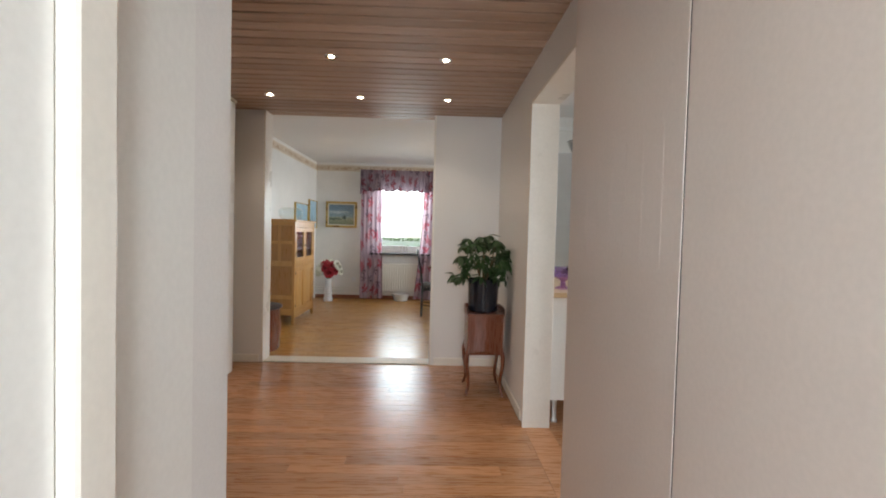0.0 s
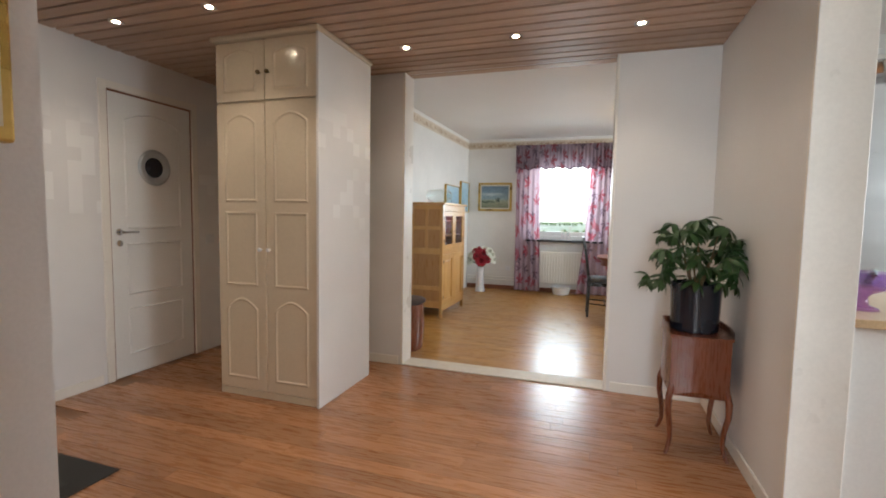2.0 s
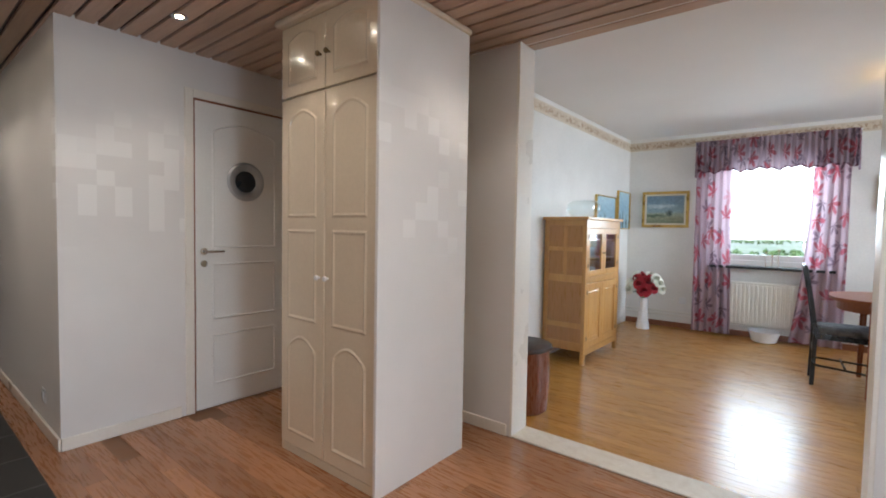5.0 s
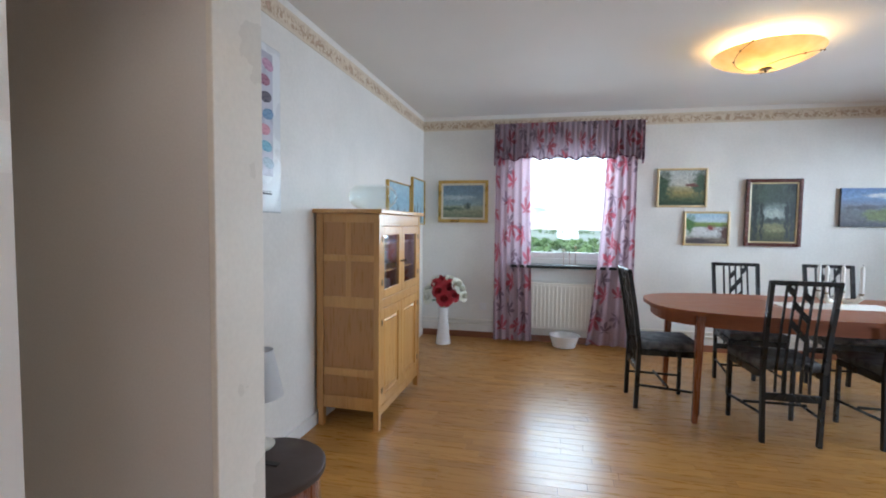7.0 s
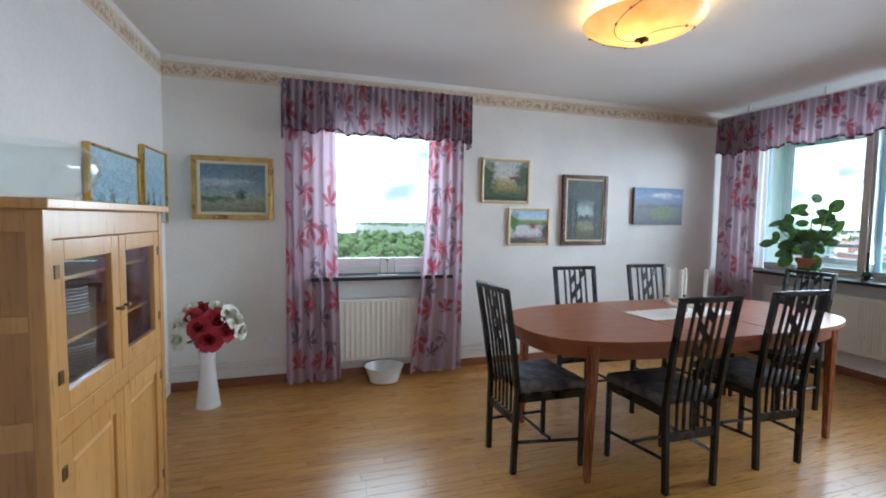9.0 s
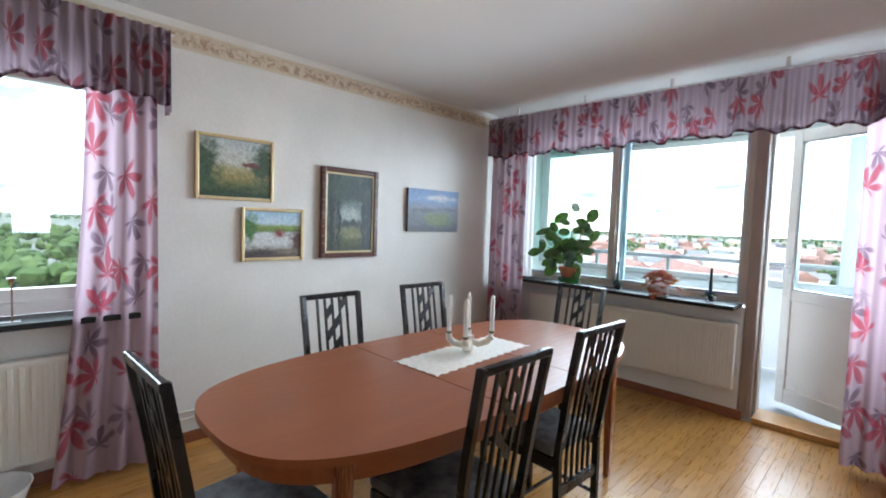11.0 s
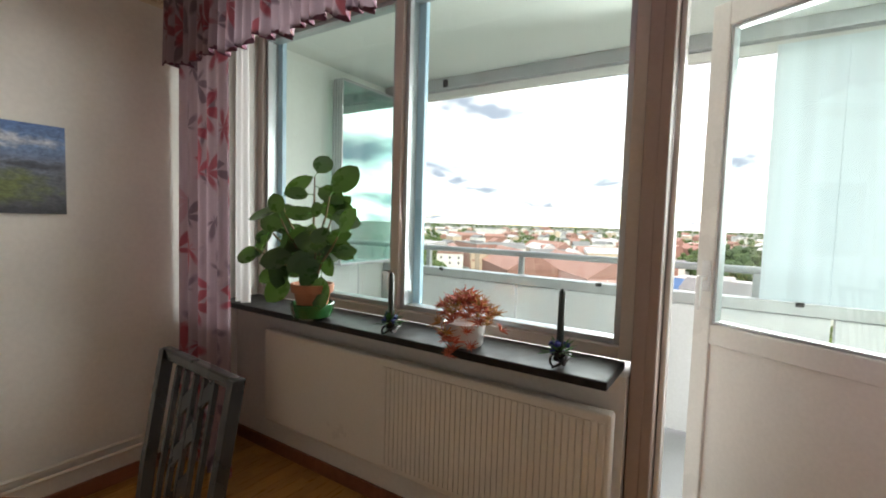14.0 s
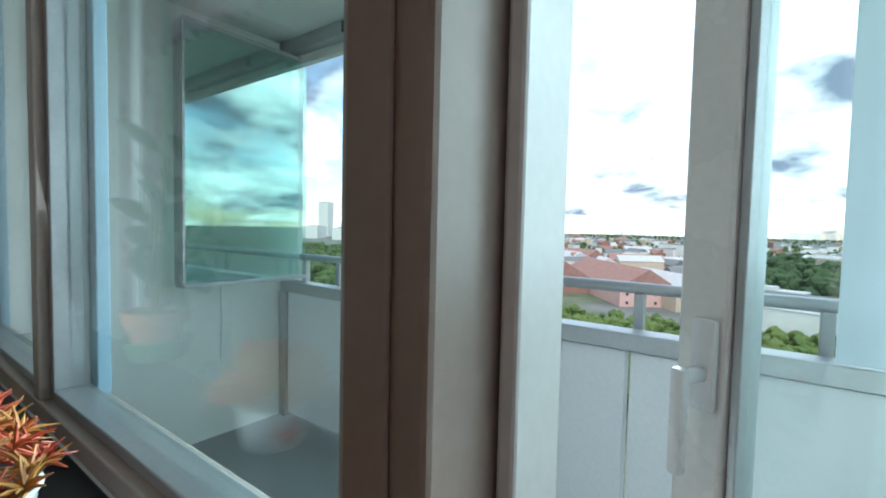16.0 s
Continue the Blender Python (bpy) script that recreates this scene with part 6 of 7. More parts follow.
for x0, x1 in ((-2, -0.262), (-0.260, 0.260), (0.262, 2)):
    bm = BM()
    pts = [(min(max(x, x0), x1), y) for x, y in oval(HL, HW, 240)]
    pts = dedupe(pts)
    if x0 == -0.260:
        yv = HW * (1 - (0.26 / HL) ** (2 / EX)) ** (EX / 2)
        pts = [(-0.26, -yv), (0.0, -HW), (0.26, -yv), (0.26, yv), (0.0, HW), (-0.26, yv)]
    prism(bm, pts, 0.722, 0.748)
    bmesh.ops.bevel(bm, geom=[e for e in bm.edges if abs(e.verts[0].co.z - e.verts[1].co.z) < 1e-6], offset=0.004, segments=2, affect='EDGES')
    part("tabletop", bm, TEAK, tb)
bm = BM()
o, i_ = oval(HL - 0.05, HW - 0.05), oval(HL - 0.072, HW - 0.072)
n = len(o)
a = [[bm.verts.new((x, y, z)) for x, y in r] for r, z in ((o, 0.645), (o, 0.7215), (i_, 0.7215), (i_, 0.645))]
for q in range(4):
    for k in range(n):
        bm.faces.new((a[q][k], a[q][(k + 1) % n], a[(q + 1) % 4][(k + 1) % n], a[(q + 1) % 4][k]))
part("apron", bm, TEAK, tb)
TEAKLEG = wood("teak_leg", (0.17, 0.045, 0.015), (0.26, 0.075, 0.025), (0.33, 0.105, 0.038), 2, 0.25, 0.4)
for sx in (-0.86, 0.86):
    for sy in (-0.36, 0.36):
        bm = BM()
        lo = [(sx + dx * 0.016 + (0.012 if sx > 0 else -0.012), sy + dy * 0.016) for dx, dy in ((-1, -1), (1, -1), (1, 1), (-1, 1))]
        hi = [(sx + dx * 0.025, sy + dy * 0.025) for dx, dy in ((-1, -1), (1, -1), (1, 1), (-1, 1))]
        va = [bm.verts.new((x, y, 0)) for x, y in lo]; vb = [bm.verts.new((x, y, 0.7212)) for x, y in hi]
        bm.faces.new(list(reversed(va))); bm.faces.new(vb)
        for k in range(4): bm.faces.new((va[k], va[(k + 1) % 4], vb[(k + 1) % 4], vb[k]))
        bmesh.ops.bevel(bm, geom=list(bm.edges), offset=0.004, segments=1, affect='EDGES')
        part("leg", bm, TEAKLEG, tb)

# chairs
def make_chair():
    t = thing("dining_chair", 0, 0, 0, "black lacquered slat-back dining chair with dark patterned seat", "chair", "chairs round the table")
    # local: seat faces +y, back at -y
    for s in (-1, 1):
        bm = BM()
        pts = [(s * 0.150, -0.200, 0.0), (s * 0.155, -0.195, 0.22), (s * 0.160, -0.19, 0.44), (s * 0.166, -0.225, 0.70), (s * 0.170, -0.275, 0.985)]
        for a, b in zip(pts, pts[1:]):
            va = [bm.verts.new((a[0] + dx * 0.0115, a[1] + dy * 0.0145, a[2])) for dx, dy in ((-1, -1), (1, -1), (1, 1), (-1, 1))]
            vb = [bm.verts.new((b[0] + dx * 0.0115, b[1] + dy * 0.0145, b[2])) for dx, dy in ((-1, -1), (1, -1), (1, 1), (-1, 1))]
            for k in range(4): bm.faces.new((va[k], va[(k + 1) % 4], vb[(k + 1) % 4], vb[k]))
            if a is pts[0]: bm.faces.new(list(reversed(va)))
            if b is pts[-1]: bm.faces.new(vb)
        bmesh.ops.remove_doubles(bm, verts=bm.verts, dist=1e-4)
        part("back_leg", bm, BLACKW, t)
        bm = BM(); box(bm, s * 0.19 - 0.0125, s * 0.19 + 0.0125, 0.178, 0.203, 0, 0.43, 0.004); part("front_leg", bm, BLACKW, t)
        bm = BM(); tube(bm, [(s * 0.154, -0.185, 0.17), (s * 0.19, 0.18, 0.15)], 0.009, 6); part("stretcher", bm, BLACKW, t)
        bm = BM()
        va = [bm.verts.new(p) for p in ((s * 0.17 - 0.01, -0.18, 0.39), (s * 0.17 + 0.01, -0.18, 0.39), (s * 0.17 + 0.01, -0.18, 0.435), (s * 0.17 - 0.01, -0.18, 0.435))]
        vb = [bm.verts.new(p) for p in ((s * 0.19 - 0.01, 0.18, 0.39), (s * 0.19 + 0.01, 0.18, 0.39), (s * 0.19 + 0.01, 0.18, 0.43), (s * 0.19 - 0.01, 0.18, 0.43))]
        for k in range(4): bm.faces.new((va[k], va[(k + 1) % 4], vb[(k + 1) % 4], vb[k]))
        part("side_rail", bm, BLACKW, t)
    bm = BM(); box(bm, -0.18, 0.18, 0.18, 0.2, 0.385, 0.43, 0.003); part("front_rail", bm, BLACKW, t)
    bm = BM(); tube(bm, [(-0.178, 0.0, 0.176), (0.178, 0.0, 0.176)], 0.009, 6); part("stretcher", bm, BLACKW, t)
    bm = BM(); box(bm, -0.182, 0.182, -0.288, -0.264, 0.960, 0.988, 0.005); part("top_rail", bm, BLACKW, t)
    bm = BM(); box(bm, -0.148, 0.148, -0.202, -0.182, 0.26, 0.305, 0.004); part("lower_rail", bm, BLACKW, t)
    def yback(z):
        return -0.19 if z < 0.44 else -0.19 - (z - 0.44) / 0.26 * 0.035 if z < 0.70 else -0.225 - (z - 0.70) / 0.285 * 0.05
    xs = (-0.09, -0.045, 0.0, 0.045, 0.09)
    for x in xs:
        bm = BM()
        zz = (0.31, 0.44, 0.70, 0.958)
        for a, b in zip(zz, zz[1:]):
            box_pts = []
            va = [bm.verts.new((x + dx * 0.0055, yback(a) + dy * 0.006, a)) for dx, dy in ((-1, -1), (1, -1), (1, 1), (-1, 1))]
            vb = [bm.verts.new((x + dx * 0.0055, yback(b) + dy * 0.006, b)) for dx, dy in ((-1, -1), (1, -1), (1, 1), (-1, 1))]
            for k in range(4): bm.faces.new((va[k], va[(k + 1) % 4], vb[(k + 1) % 4], vb[k]))
        part("slat", bm, BLACKW, t)
    for (x0, x1, z) in ((-0.045, 0.0, 0.86), (0.0, 0.045, 0.80), (-0.045, 0.0, 0.745), (0.0, 0.045, 0.685), (-0.045, 0.0, 0.63), (0.045, 0.09, 0.90)):
        bm = BM()
        x0 = -x0; x1 = -x1
        if x0 > x1: x0, x1 = x1, x0
        pts = [(x0, z + 0.03), (x1, z - 0.015), (x1, z + 0.03), (x0, z + 0.075)]
        va = [bm.verts.new((x, yback(zv) - 0.005, zv)) for x, zv in pts]; vb = [bm.verts.new((x, yback(zv) + 0.005, zv)) for x, zv in pts]
        bm.faces.new(va); bm.faces.new(list(reversed(vb)))
        for k in range(4): bm.faces.new((va[k], va[(k + 1) % 4], vb[(k + 1) % 4], vb[k]))
        part("inlay", bm, BLACKW, t)
    bm = BM()
    box(bm, -0.205, 0.205, -0.175, 0.215, 0.432, 0.482, 0.02)
    for v in bm.verts:
        if v.co.y < 0: v.co.x *= 0.87
        if v.co.z > 0.475: v.co.z += 0.012 * math.cos(v.co.x * 6) * math.cos(v.co.y * 6)
    part("seat", bm, SEATFAB, t, "dark mottled upholstered seat", True)
    return t
ch0 = make_chair()
spots = [(1.625, 2.63, -88), (2.22, 2.30, 0), (2.88, 2.34, -2), (2.38, 3.12, 180), (3.08, 3.16, 178), (3.71, 2.78, 86)]
ch0.matrix_basis = pose(spots[0][0], spots[0][1], 0, 0, 0, spots[0][2])
for x, y, r in spots[1:]:
    copy_thing(ch0, pose(x, y, 0, 0, 0, r))

# runner and candelabrum
t = thing("table_runner", 2.735, 2.70, 0.748, "white crocheted lace runner on the dining table", "table runner", rz=3)
bm = BM(); nx, ny = 40, 14; rng = random.Random(4)
g = []
for j in range(ny + 1):
    row = []
    for i in range(nx + 1):
        x, y = -0.36 + 0.72 * i / nx, -0.135 + 0.27 * j / ny
        if i in (0, nx): x += (0.008 if i else -0.008) * math.cos(j * 2.2)
        if j in (0, ny): y += (0.008 if j else -0.008) * math.cos(i * 1.9)
        row.append(bm.verts.new((x, y, 0.002 + 0.0005 * rng.random())))
    g.append(row)
for j in range(ny):
    for i in range(nx):
        bm.faces.new((g[j][i], g[j][i + 1], g[j + 1][i + 1], g[j + 1][i]))
part("cloth", bm, LACE, t)
cd = thing("candelabrum", 2.76, 2.71, 0.751, "pale wooden four-armed candle holder on the runner", "candle holder")
bm = BM(); box(bm, -0.018, 0.018, -0.018, 0.018, 0.0, 0.085, 0.004); part("foot_block", bm, PALEWOOD, cd)
cpos = ((-0.08, 0.065, 0.105), (-0.105, -0.07, 0.105), (0.07, 0.07, 0.10), (0.11, -0.055, 0.10))
for x, y, z in cpos:
    bm = BM()
    pts = [(0, 0, 0.06), (x * 0.4, y * 0.4, 0.035), (x * 0.8, y * 0.8, 0.045), (x, y, 0.07), (x, y, z - 0.012)]
    tube(bm, pts, 0.017, 10); part("arm", bm, PALEWOOD, cd, "", True)
    bm = BM(); lathe(bm, [(0.014, z - 0.013), (0.0155, z)], x, y, 14); part("cup", bm, BRASSDK, cd, "dark metal cup", True)
    c = thing("candle", 2.76 + x, 2.71 + y, 0.751 + z, "slim white candle in the wooden holder", "candle", "candles on the table")
    bm = BM(); lathe(bm, [(0.0115, 0), (0.011, 0.165), (0.007, 0.178), (0.002, 0.184)], 0, 0, 16); part("wax", bm, WAX, c, "", True)
    bm = BM(); tube(bm, [(0, 0, 0.182), (0.001, 0, 0.195)], 0.001, 5); part("wick", bm, BLACK, c)

# ceiling lamp
cl = thing("ceiling_lamp", 2.16, 2.50, LC, "shallow amber glass ceiling lamp, switched on, with bronze finial", "ceiling lamp")
def shell_material():
    m, nt, b = nodes_of("amber_lamp_glass")
    mp = coords(nt)
    n = node(nt, "ShaderNodeTexNoise", i_Scale=9.0, i_Detail=4.0)
    nt.links.new(mp.outputs[0], n.inputs["Vector"])
    col = ramp(nt, n.outputs[0], [(0.3, (0.80, 0.58, 0.24)), (0.7, (0.90, 0.74, 0.42))])
    nt.links.new(col, b.inputs["Base Color"])
    nt.links.new(col, b.inputs["Emission Color"])
    b.inputs["Emission Strength"].default_value = 0.08
    b.inputs["Roughness"].default_value = 0.25
    tl = nt.nodes.new("ShaderNodeBsdfTranslucent"); nt.links.new(col, tl.inputs[0])
    mx = nt.nodes.new("ShaderNodeMixShader"); mx.inputs[0].default_value = 0.38
    nt.links.new(b.outputs[0], mx.inputs[1]); nt.links.new(tl.outputs[0], mx.inputs[2])
    nt.links.new(mx.outputs[0], nt.nodes["Material Output"].inputs[0])
    return m
bm = BM(); lathe(bm, [(0.02, -0.165), (0.10, -0.160), (0.19, -0.140), (0.265, -0.110), (0.31, -0.080), (0.315, -0.076), (0.262, -0.103), (0.19, -0.133), (0.02, -0.158)], 0, 0, 56, False); part("glass_shade", bm, shell_material(), cl, "amber glass bowl with swirls", True)
bm = BM()
for k in range(3):
    a0 = k * 2 * math.pi / 3
    pts = []
    for i in range(15):
        u = i / 14
        r = 0.03 + 0.285 * u; a = a0 + 2.0 * u
        z = -0.169 + 0.090 * (u ** 2.2)
        pts.append((r * math.cos(a), r * math.sin(a), z))
    tube(bm, pts, 0.0022, 5)
    for i in (9, 12, 14):
        x, y, z = pts[i]
        bmesh.ops.create_icosphere(bm, subdivisions=1, radius=0.008, matrix=Matrix.Translation((x * 1.01, y * 1.01, z)))
part("swirl_wires", bm, BRASSDK, cl, "thin bronze swirl wires with beads", True)
bm = BM(); lathe(bm, [(0.002, -0.195), (0.010, -0.188), (0.006, -0.180), (0.035, -0.176), (0.038, -0.168), (0.02, -0.166)], 0, 0, 20); part("finial", bm, BRASSDK, cl, "bronze finial", True)
bm = BM(); lathe(bm, [(0.09, -0.02), (0.10, -0.001)], 0, 0, 24); part("ceiling_plate", bm, PORC, cl)

# stool with a small lamp, beside the opening
t = thing("round_stool", -0.17, 0.46, 0, "dark brown round drum stool beside the opening", "stool")
BROWNLID = surf("brown_lid", (0.035, 0.022, 0.018), (0.055, 0.036, 0.030), 8, 0.5, 80, 0.1)
bm = BM(); lathe(bm, [(0.165, 0), (0.175, 0.01), (0.19, 0.22), (0.178, 0.42)], 0, 0, 36); part("drum", bm, MAHOG, t, "", True)
bm = BM(); lathe(bm, [(0.185, 0.421), (0.20, 0.43), (0.20, 0.45), (0.19, 0.458)], 0, 0, 36); part("lid", bm, BROWNLID, t, "dark lid", True)
bm = BM(); box(bm, -0.05, 0.05, -0.012, 0.012, 0.4585, 0.462, 0.002); part("grip", bm, BLACK, t)
t = thing("table_lamp", -0.26, 0.56, 0.458, "small lamp with pale shade on the round stool", "table lamp")
bm = BM(); lathe(bm, [(0.05, 0), (0.055, 0.01), (0.02, 0.03), (0.018, 0.14), (0.012, 0.19)], 0, 0, 20); part("base", bm, PALEWOOD, t, "", True)
bm = BM(); lathe(bm, [(0.085, 0.19), (0.05, 0.36), (0.048, 0.36), (0.083, 0.19)], 0, 0, 28, False); part("shade", bm, SHEERW, t, "pale cloth shade", True)
bm = BM(); lathe(bm, [(0.01, 0.19), (0.008, 0.37)], 0, 0, 10); part("stem", bm, BRASSDK, t)

# ---------------- window sill things ----------------
SZ = 0.86
fp = thing("flower_pot", 4.83, 3.345, SZ, "terracotta pot standing in a green glazed bowl on the sill", "flower pot")
bm = BM(); lathe(bm, [(0.055, 0), (0.085, 0.015), (0.098, 0.05), (0.10, 0.075), (0.094, 0.078), (0.088, 0.05)], 0, 0, 32, False); part("green_bowl", bm, GREENGL, fp, "green glazed bowl", True)
bm = BM(); lathe(bm, [(0.06, 0.02), (0.082, 0.125), (0.095, 0.128), (0.098, 0.165), (0.088, 0.166), (0.08, 0.14), (0.0, 0.14)], 0, 0, 32, False); part("terracotta_pot", bm, TERRA, fp, "terracotta pot", True)
bm = BM(); lathe(bm, [(0.081, 0.135), (0.081, 0.150), (0.02, 0.156)], 0, 0, 24); part("soil", bm, SOIL, fp)
rp = thing("rubber_plant", 4.83, 3.345, SZ + 0.15, "rubber plant with large dark oval leaves on the sill", "plant")
LEAFM = [leaf_mesh("leaf", LEAFDK, ln, w, cu, 0.10) for ln, w, cu in ((0.130, 0.086, 0.10), (0.115, 0.078, 0.22), (0.140, 0.088, 0.05))]
rng = random.Random(21)
# (foot), (tip), height, leaves on the branch
branches = [((0, 0), (-0.02, -0.03), 0.50, 9), ((0.01, 0.01), (-0.05, 0.17), 0.40, 7), ((-0.01, 0), (-0.07, -0.18), 0.41, 8), ((0, 0.01), (-0.13, 0.25), 0.17, 5),
            ((0.0, -0.01), (-0.04, -0.20), 0.24, 5), ((0, 0), (-0.13, 0.06), 0.31, 5), ((0, 0.01), (-0.09, 0.23), 0.29, 6), ((0.01, 0), (0.03, -0.09), 0.33, 5)]
cnt = 0
for (bx, by), (tx_, ty_), h, nl in branches:
    pts = [Vector((bx, by, 0.0)), Vector((bx + (tx_ - bx) * 0.3, by + (ty_ - by) * 0.3, h * 0.45)), Vector((tx_ * 0.8, ty_ * 0.8, h * 0.8)), Vector((tx_, ty_, h))]
    bm = BM(); tube(bm, pts, 0.007, 7, 0.003); part("stem", bm, STEMBR, rp, "", True)
    for k in range(nl):
        u = 0.34 + 0.66 * k / (nl - 1)
        q = pts[0].lerp(pts[3], u); q.z = h * u
        a = cnt * 2.4 + rng.uniform(-0.3, 0.3)
        # blades droop outwards and turn their faces between room and window
        size = rng.uniform(0.80, 1.22)
        face = Vector((-0.78, -0.55, 0.30)) + Vector((rng.uniform(-1, 1), rng.uniform(-1, 1), rng.uniform(-0.6, 0.9))) * 0.55
        face.normalize()
        out = Vector((math.cos(a), math.sin(a), rng.uniform(-0.75, 0.25) if k < nl - 1 else 1.2))
        out = (out - face * out.dot(face)).normalized()
        if q.x + out.x * 0.16 > 0.15:
            out.x = -abs(out.x)
            out = (out - face * out.dot(face)).normalized()
        side = face.cross(out)
        turn = Matrix((out, side, face)).transposed().to_4x4()
        ob = new("leaf", LEAFM[cnt % 3]); ob.parent = rp
        ob.matrix_basis = Matrix.Translation(q + out * 0.026) @ turn @ Matrix.Scale(size, 4)
        bm = BM(); tip = ob.matrix_basis.translation
        tube(bm, [q, q.lerp(tip, 0.6) + Vector((0, 0, 0.003)), tip], 0.0022, 5); part("petiole", bm, GREENSP, rp)
        cnt += 1


def candle_stand(y, x, h, seed):
    t = thing("candle_stand", x, y, SZ, "dark candle in a curled wire holder with blue and green sprigs", "candle holder", "candle stands on the sill")
    bm = BM()
    pts = []
    for k in range(34):
        u = k / 33
        a = u * 4.2 * math.pi
        r = 0.012 + 0.045 * u
        pts.append((r * math.cos(a), r * math.sin(a) * 0.7, 0.006 + 0.03 * abs(math.sin(u * 9))))
    tube(bm, pts, 0.0045, 6); part("wire", bm, BLACKW, t, "black curled wire", True)
    bm = BM(); lathe(bm, [(0.018, 0.02), (0.020, 0.05), (0.014, 0.06)], 0, 0, 14); part("socket", bm, BLACKW, t)
    bm = BM(); lathe(bm, [(0.0125, 0.05), (0.0105, h - 0.01), (0.004, h)], 0, 0, 14); part("candle", bm, WAXDK, t, "dark green candle", True)
    rng = random.Random(seed)
    bmg, bmb = BM(), BM()
    for k in range(46):
        a, el = rng.uniform(0, 6.28), rng.uniform(0.1, 1.2)
        ln = rng.uniform(0.04, 0.075)
        d = Vector((math.cos(a) * math.cos(el), math.sin(a) * math.cos(el), math.sin(el)))
        p = Vector((0, 0, 0.045)) + d * 0.012
        s = d.cross(Vector((0, 0, 1))).normalized() * 0.0035
        vs = [bmg.verts.new(q) for q in (p - s, p + s, p + d * ln * 0.6 + s * 0.8 - Vector((0, 0, 0.004)), p + d * ln - Vector((0, 0, 0.012)), p + d * ln * 0.6 - s * 0.8 - Vector((0, 0, 0.004)))]
        bmg.faces.new(vs)
    for k in range(9):
        a = rng.uniform(0, 6.28)
        bmesh.ops.create_icosphere(bmb, subdivisions=1, radius=rng.uniform(0.008, 0.013), matrix=Matrix.Translation((0.028 * math.cos(a), 0.028 * math.sin(a), rng.uniform(0.05, 0.085))))
    for v in bmb.verts:
        v.co += Vector((rng.uniform(-1, 1), rng.uniform(-1, 1), rng.uniform(-1, 1))) * 0.003
    part("sprig", bmg, GREENSP, t, "green artificial sprigs")
    part("blue_flowers", bmb, PETBLUE, t, "blue artificial flowers")
candle_stand(2.89, 4.845, 0.255, 1)
candle_stand(2.19, 4.875, 0.26, 2)
t = thing("basket_pot", 4.905, 2.57, SZ, "white round pot with a handle on the sill", "plant pot")
bm = BM(); lathe(bm, [(0.06, 0), (0.068, 0.01), (0.078, 0.085), (0.084, 0.09), (0.078, 0.092), (0.07, 0.07), (0.0, 0.07)], 0, 0, 30, False); part("pot", bm, PORC, t, "", True)
bm = BM(); tube(bm, [(0.0, 0.08, 0.085), (0.0, 0.06, 0.14), (0.0, 0.0, 0.165), (0.0, -0.05, 0.15), (0.0, -0.08, 0.085)], 0.004, 6); part("handle", bm, PALEWOOD, t, "", True)
sp = thing("red_succulent", 4.905, 2.57, SZ + 0.07, "bushy orange-red trailing succulent in the white pot", "plant")
rng = random.Random(31)
bm0 = BM()
for k in range(11):
    a = 2 * math.pi * k / 11; el = rng.uniform(0.1, 1.0)
    d = Vector((math.cos(a) * math.cos(el), math.sin(a) * math.cos(el), math.sin(el))); ln = rng.uniform(0.028, 0.045)
    tube(bm0, [d * 0.003, d * ln * 0.5 + Vector((0, 0, 0.003)), d * ln], 0.0042, 5, 0.0008)
ros = mesh_of("rosette", bm0, REDLEAF, True)
bm0 = BM()
for k in range(9):
    a = 2 * math.pi * k / 9; el = rng.uniform(0.0, 0.9)
    d = Vector((math.cos(a) * math.cos(el), math.sin(a) * math.cos(el), math.sin(el))); ln = rng.uniform(0.028, 0.045)
    tube(bm0, [d * 0.003, d * ln * 0.5 + Vector((0, 0, 0.003)), d * ln], 0.0042, 5, 0.0008)
ros2 = mesh_of("rosette", bm0, surf("orange_succulent", (0.45, 0.13, 0.03), (0.42, 0.28, 0.06), 22, 0.5, 90, 0.2), True)
for k in range(74):
    a = rng.uniform(0, 6.28)
    r = 0.13 * math.sqrt(rng.random())
    z = 0.10 * (1 - (r / 0.13) ** 2) + rng.uniform(-0.01, 0.03)
    x, y = r * math.cos(a), r * math.sin(a) * 1.05
    if x < -0.05: z -= (-x - 0.05) * 1.2
    if x > 0.07: x = 0.07
    ob = new("rosette", ros if rng.random() < 0.7 else ros2); ob.parent = sp
    ob.matrix_basis = Matrix.Translation((x, y, z)) @ Euler((rng.uniform(-0.6, 0.6), rng.uniform(-0.6, 0.6), a)).to_matrix().to_4x4() @ Matrix.Scale(rng.uniform(0.8, 1.2), 4)

# ---------------- floors of single boards ----------------
JOINT = surf("dark_oak_joint", (0.17, 0.075, 0.026), (0.21, 0.095, 0.034), 6, 0.5, 60, 0.0)


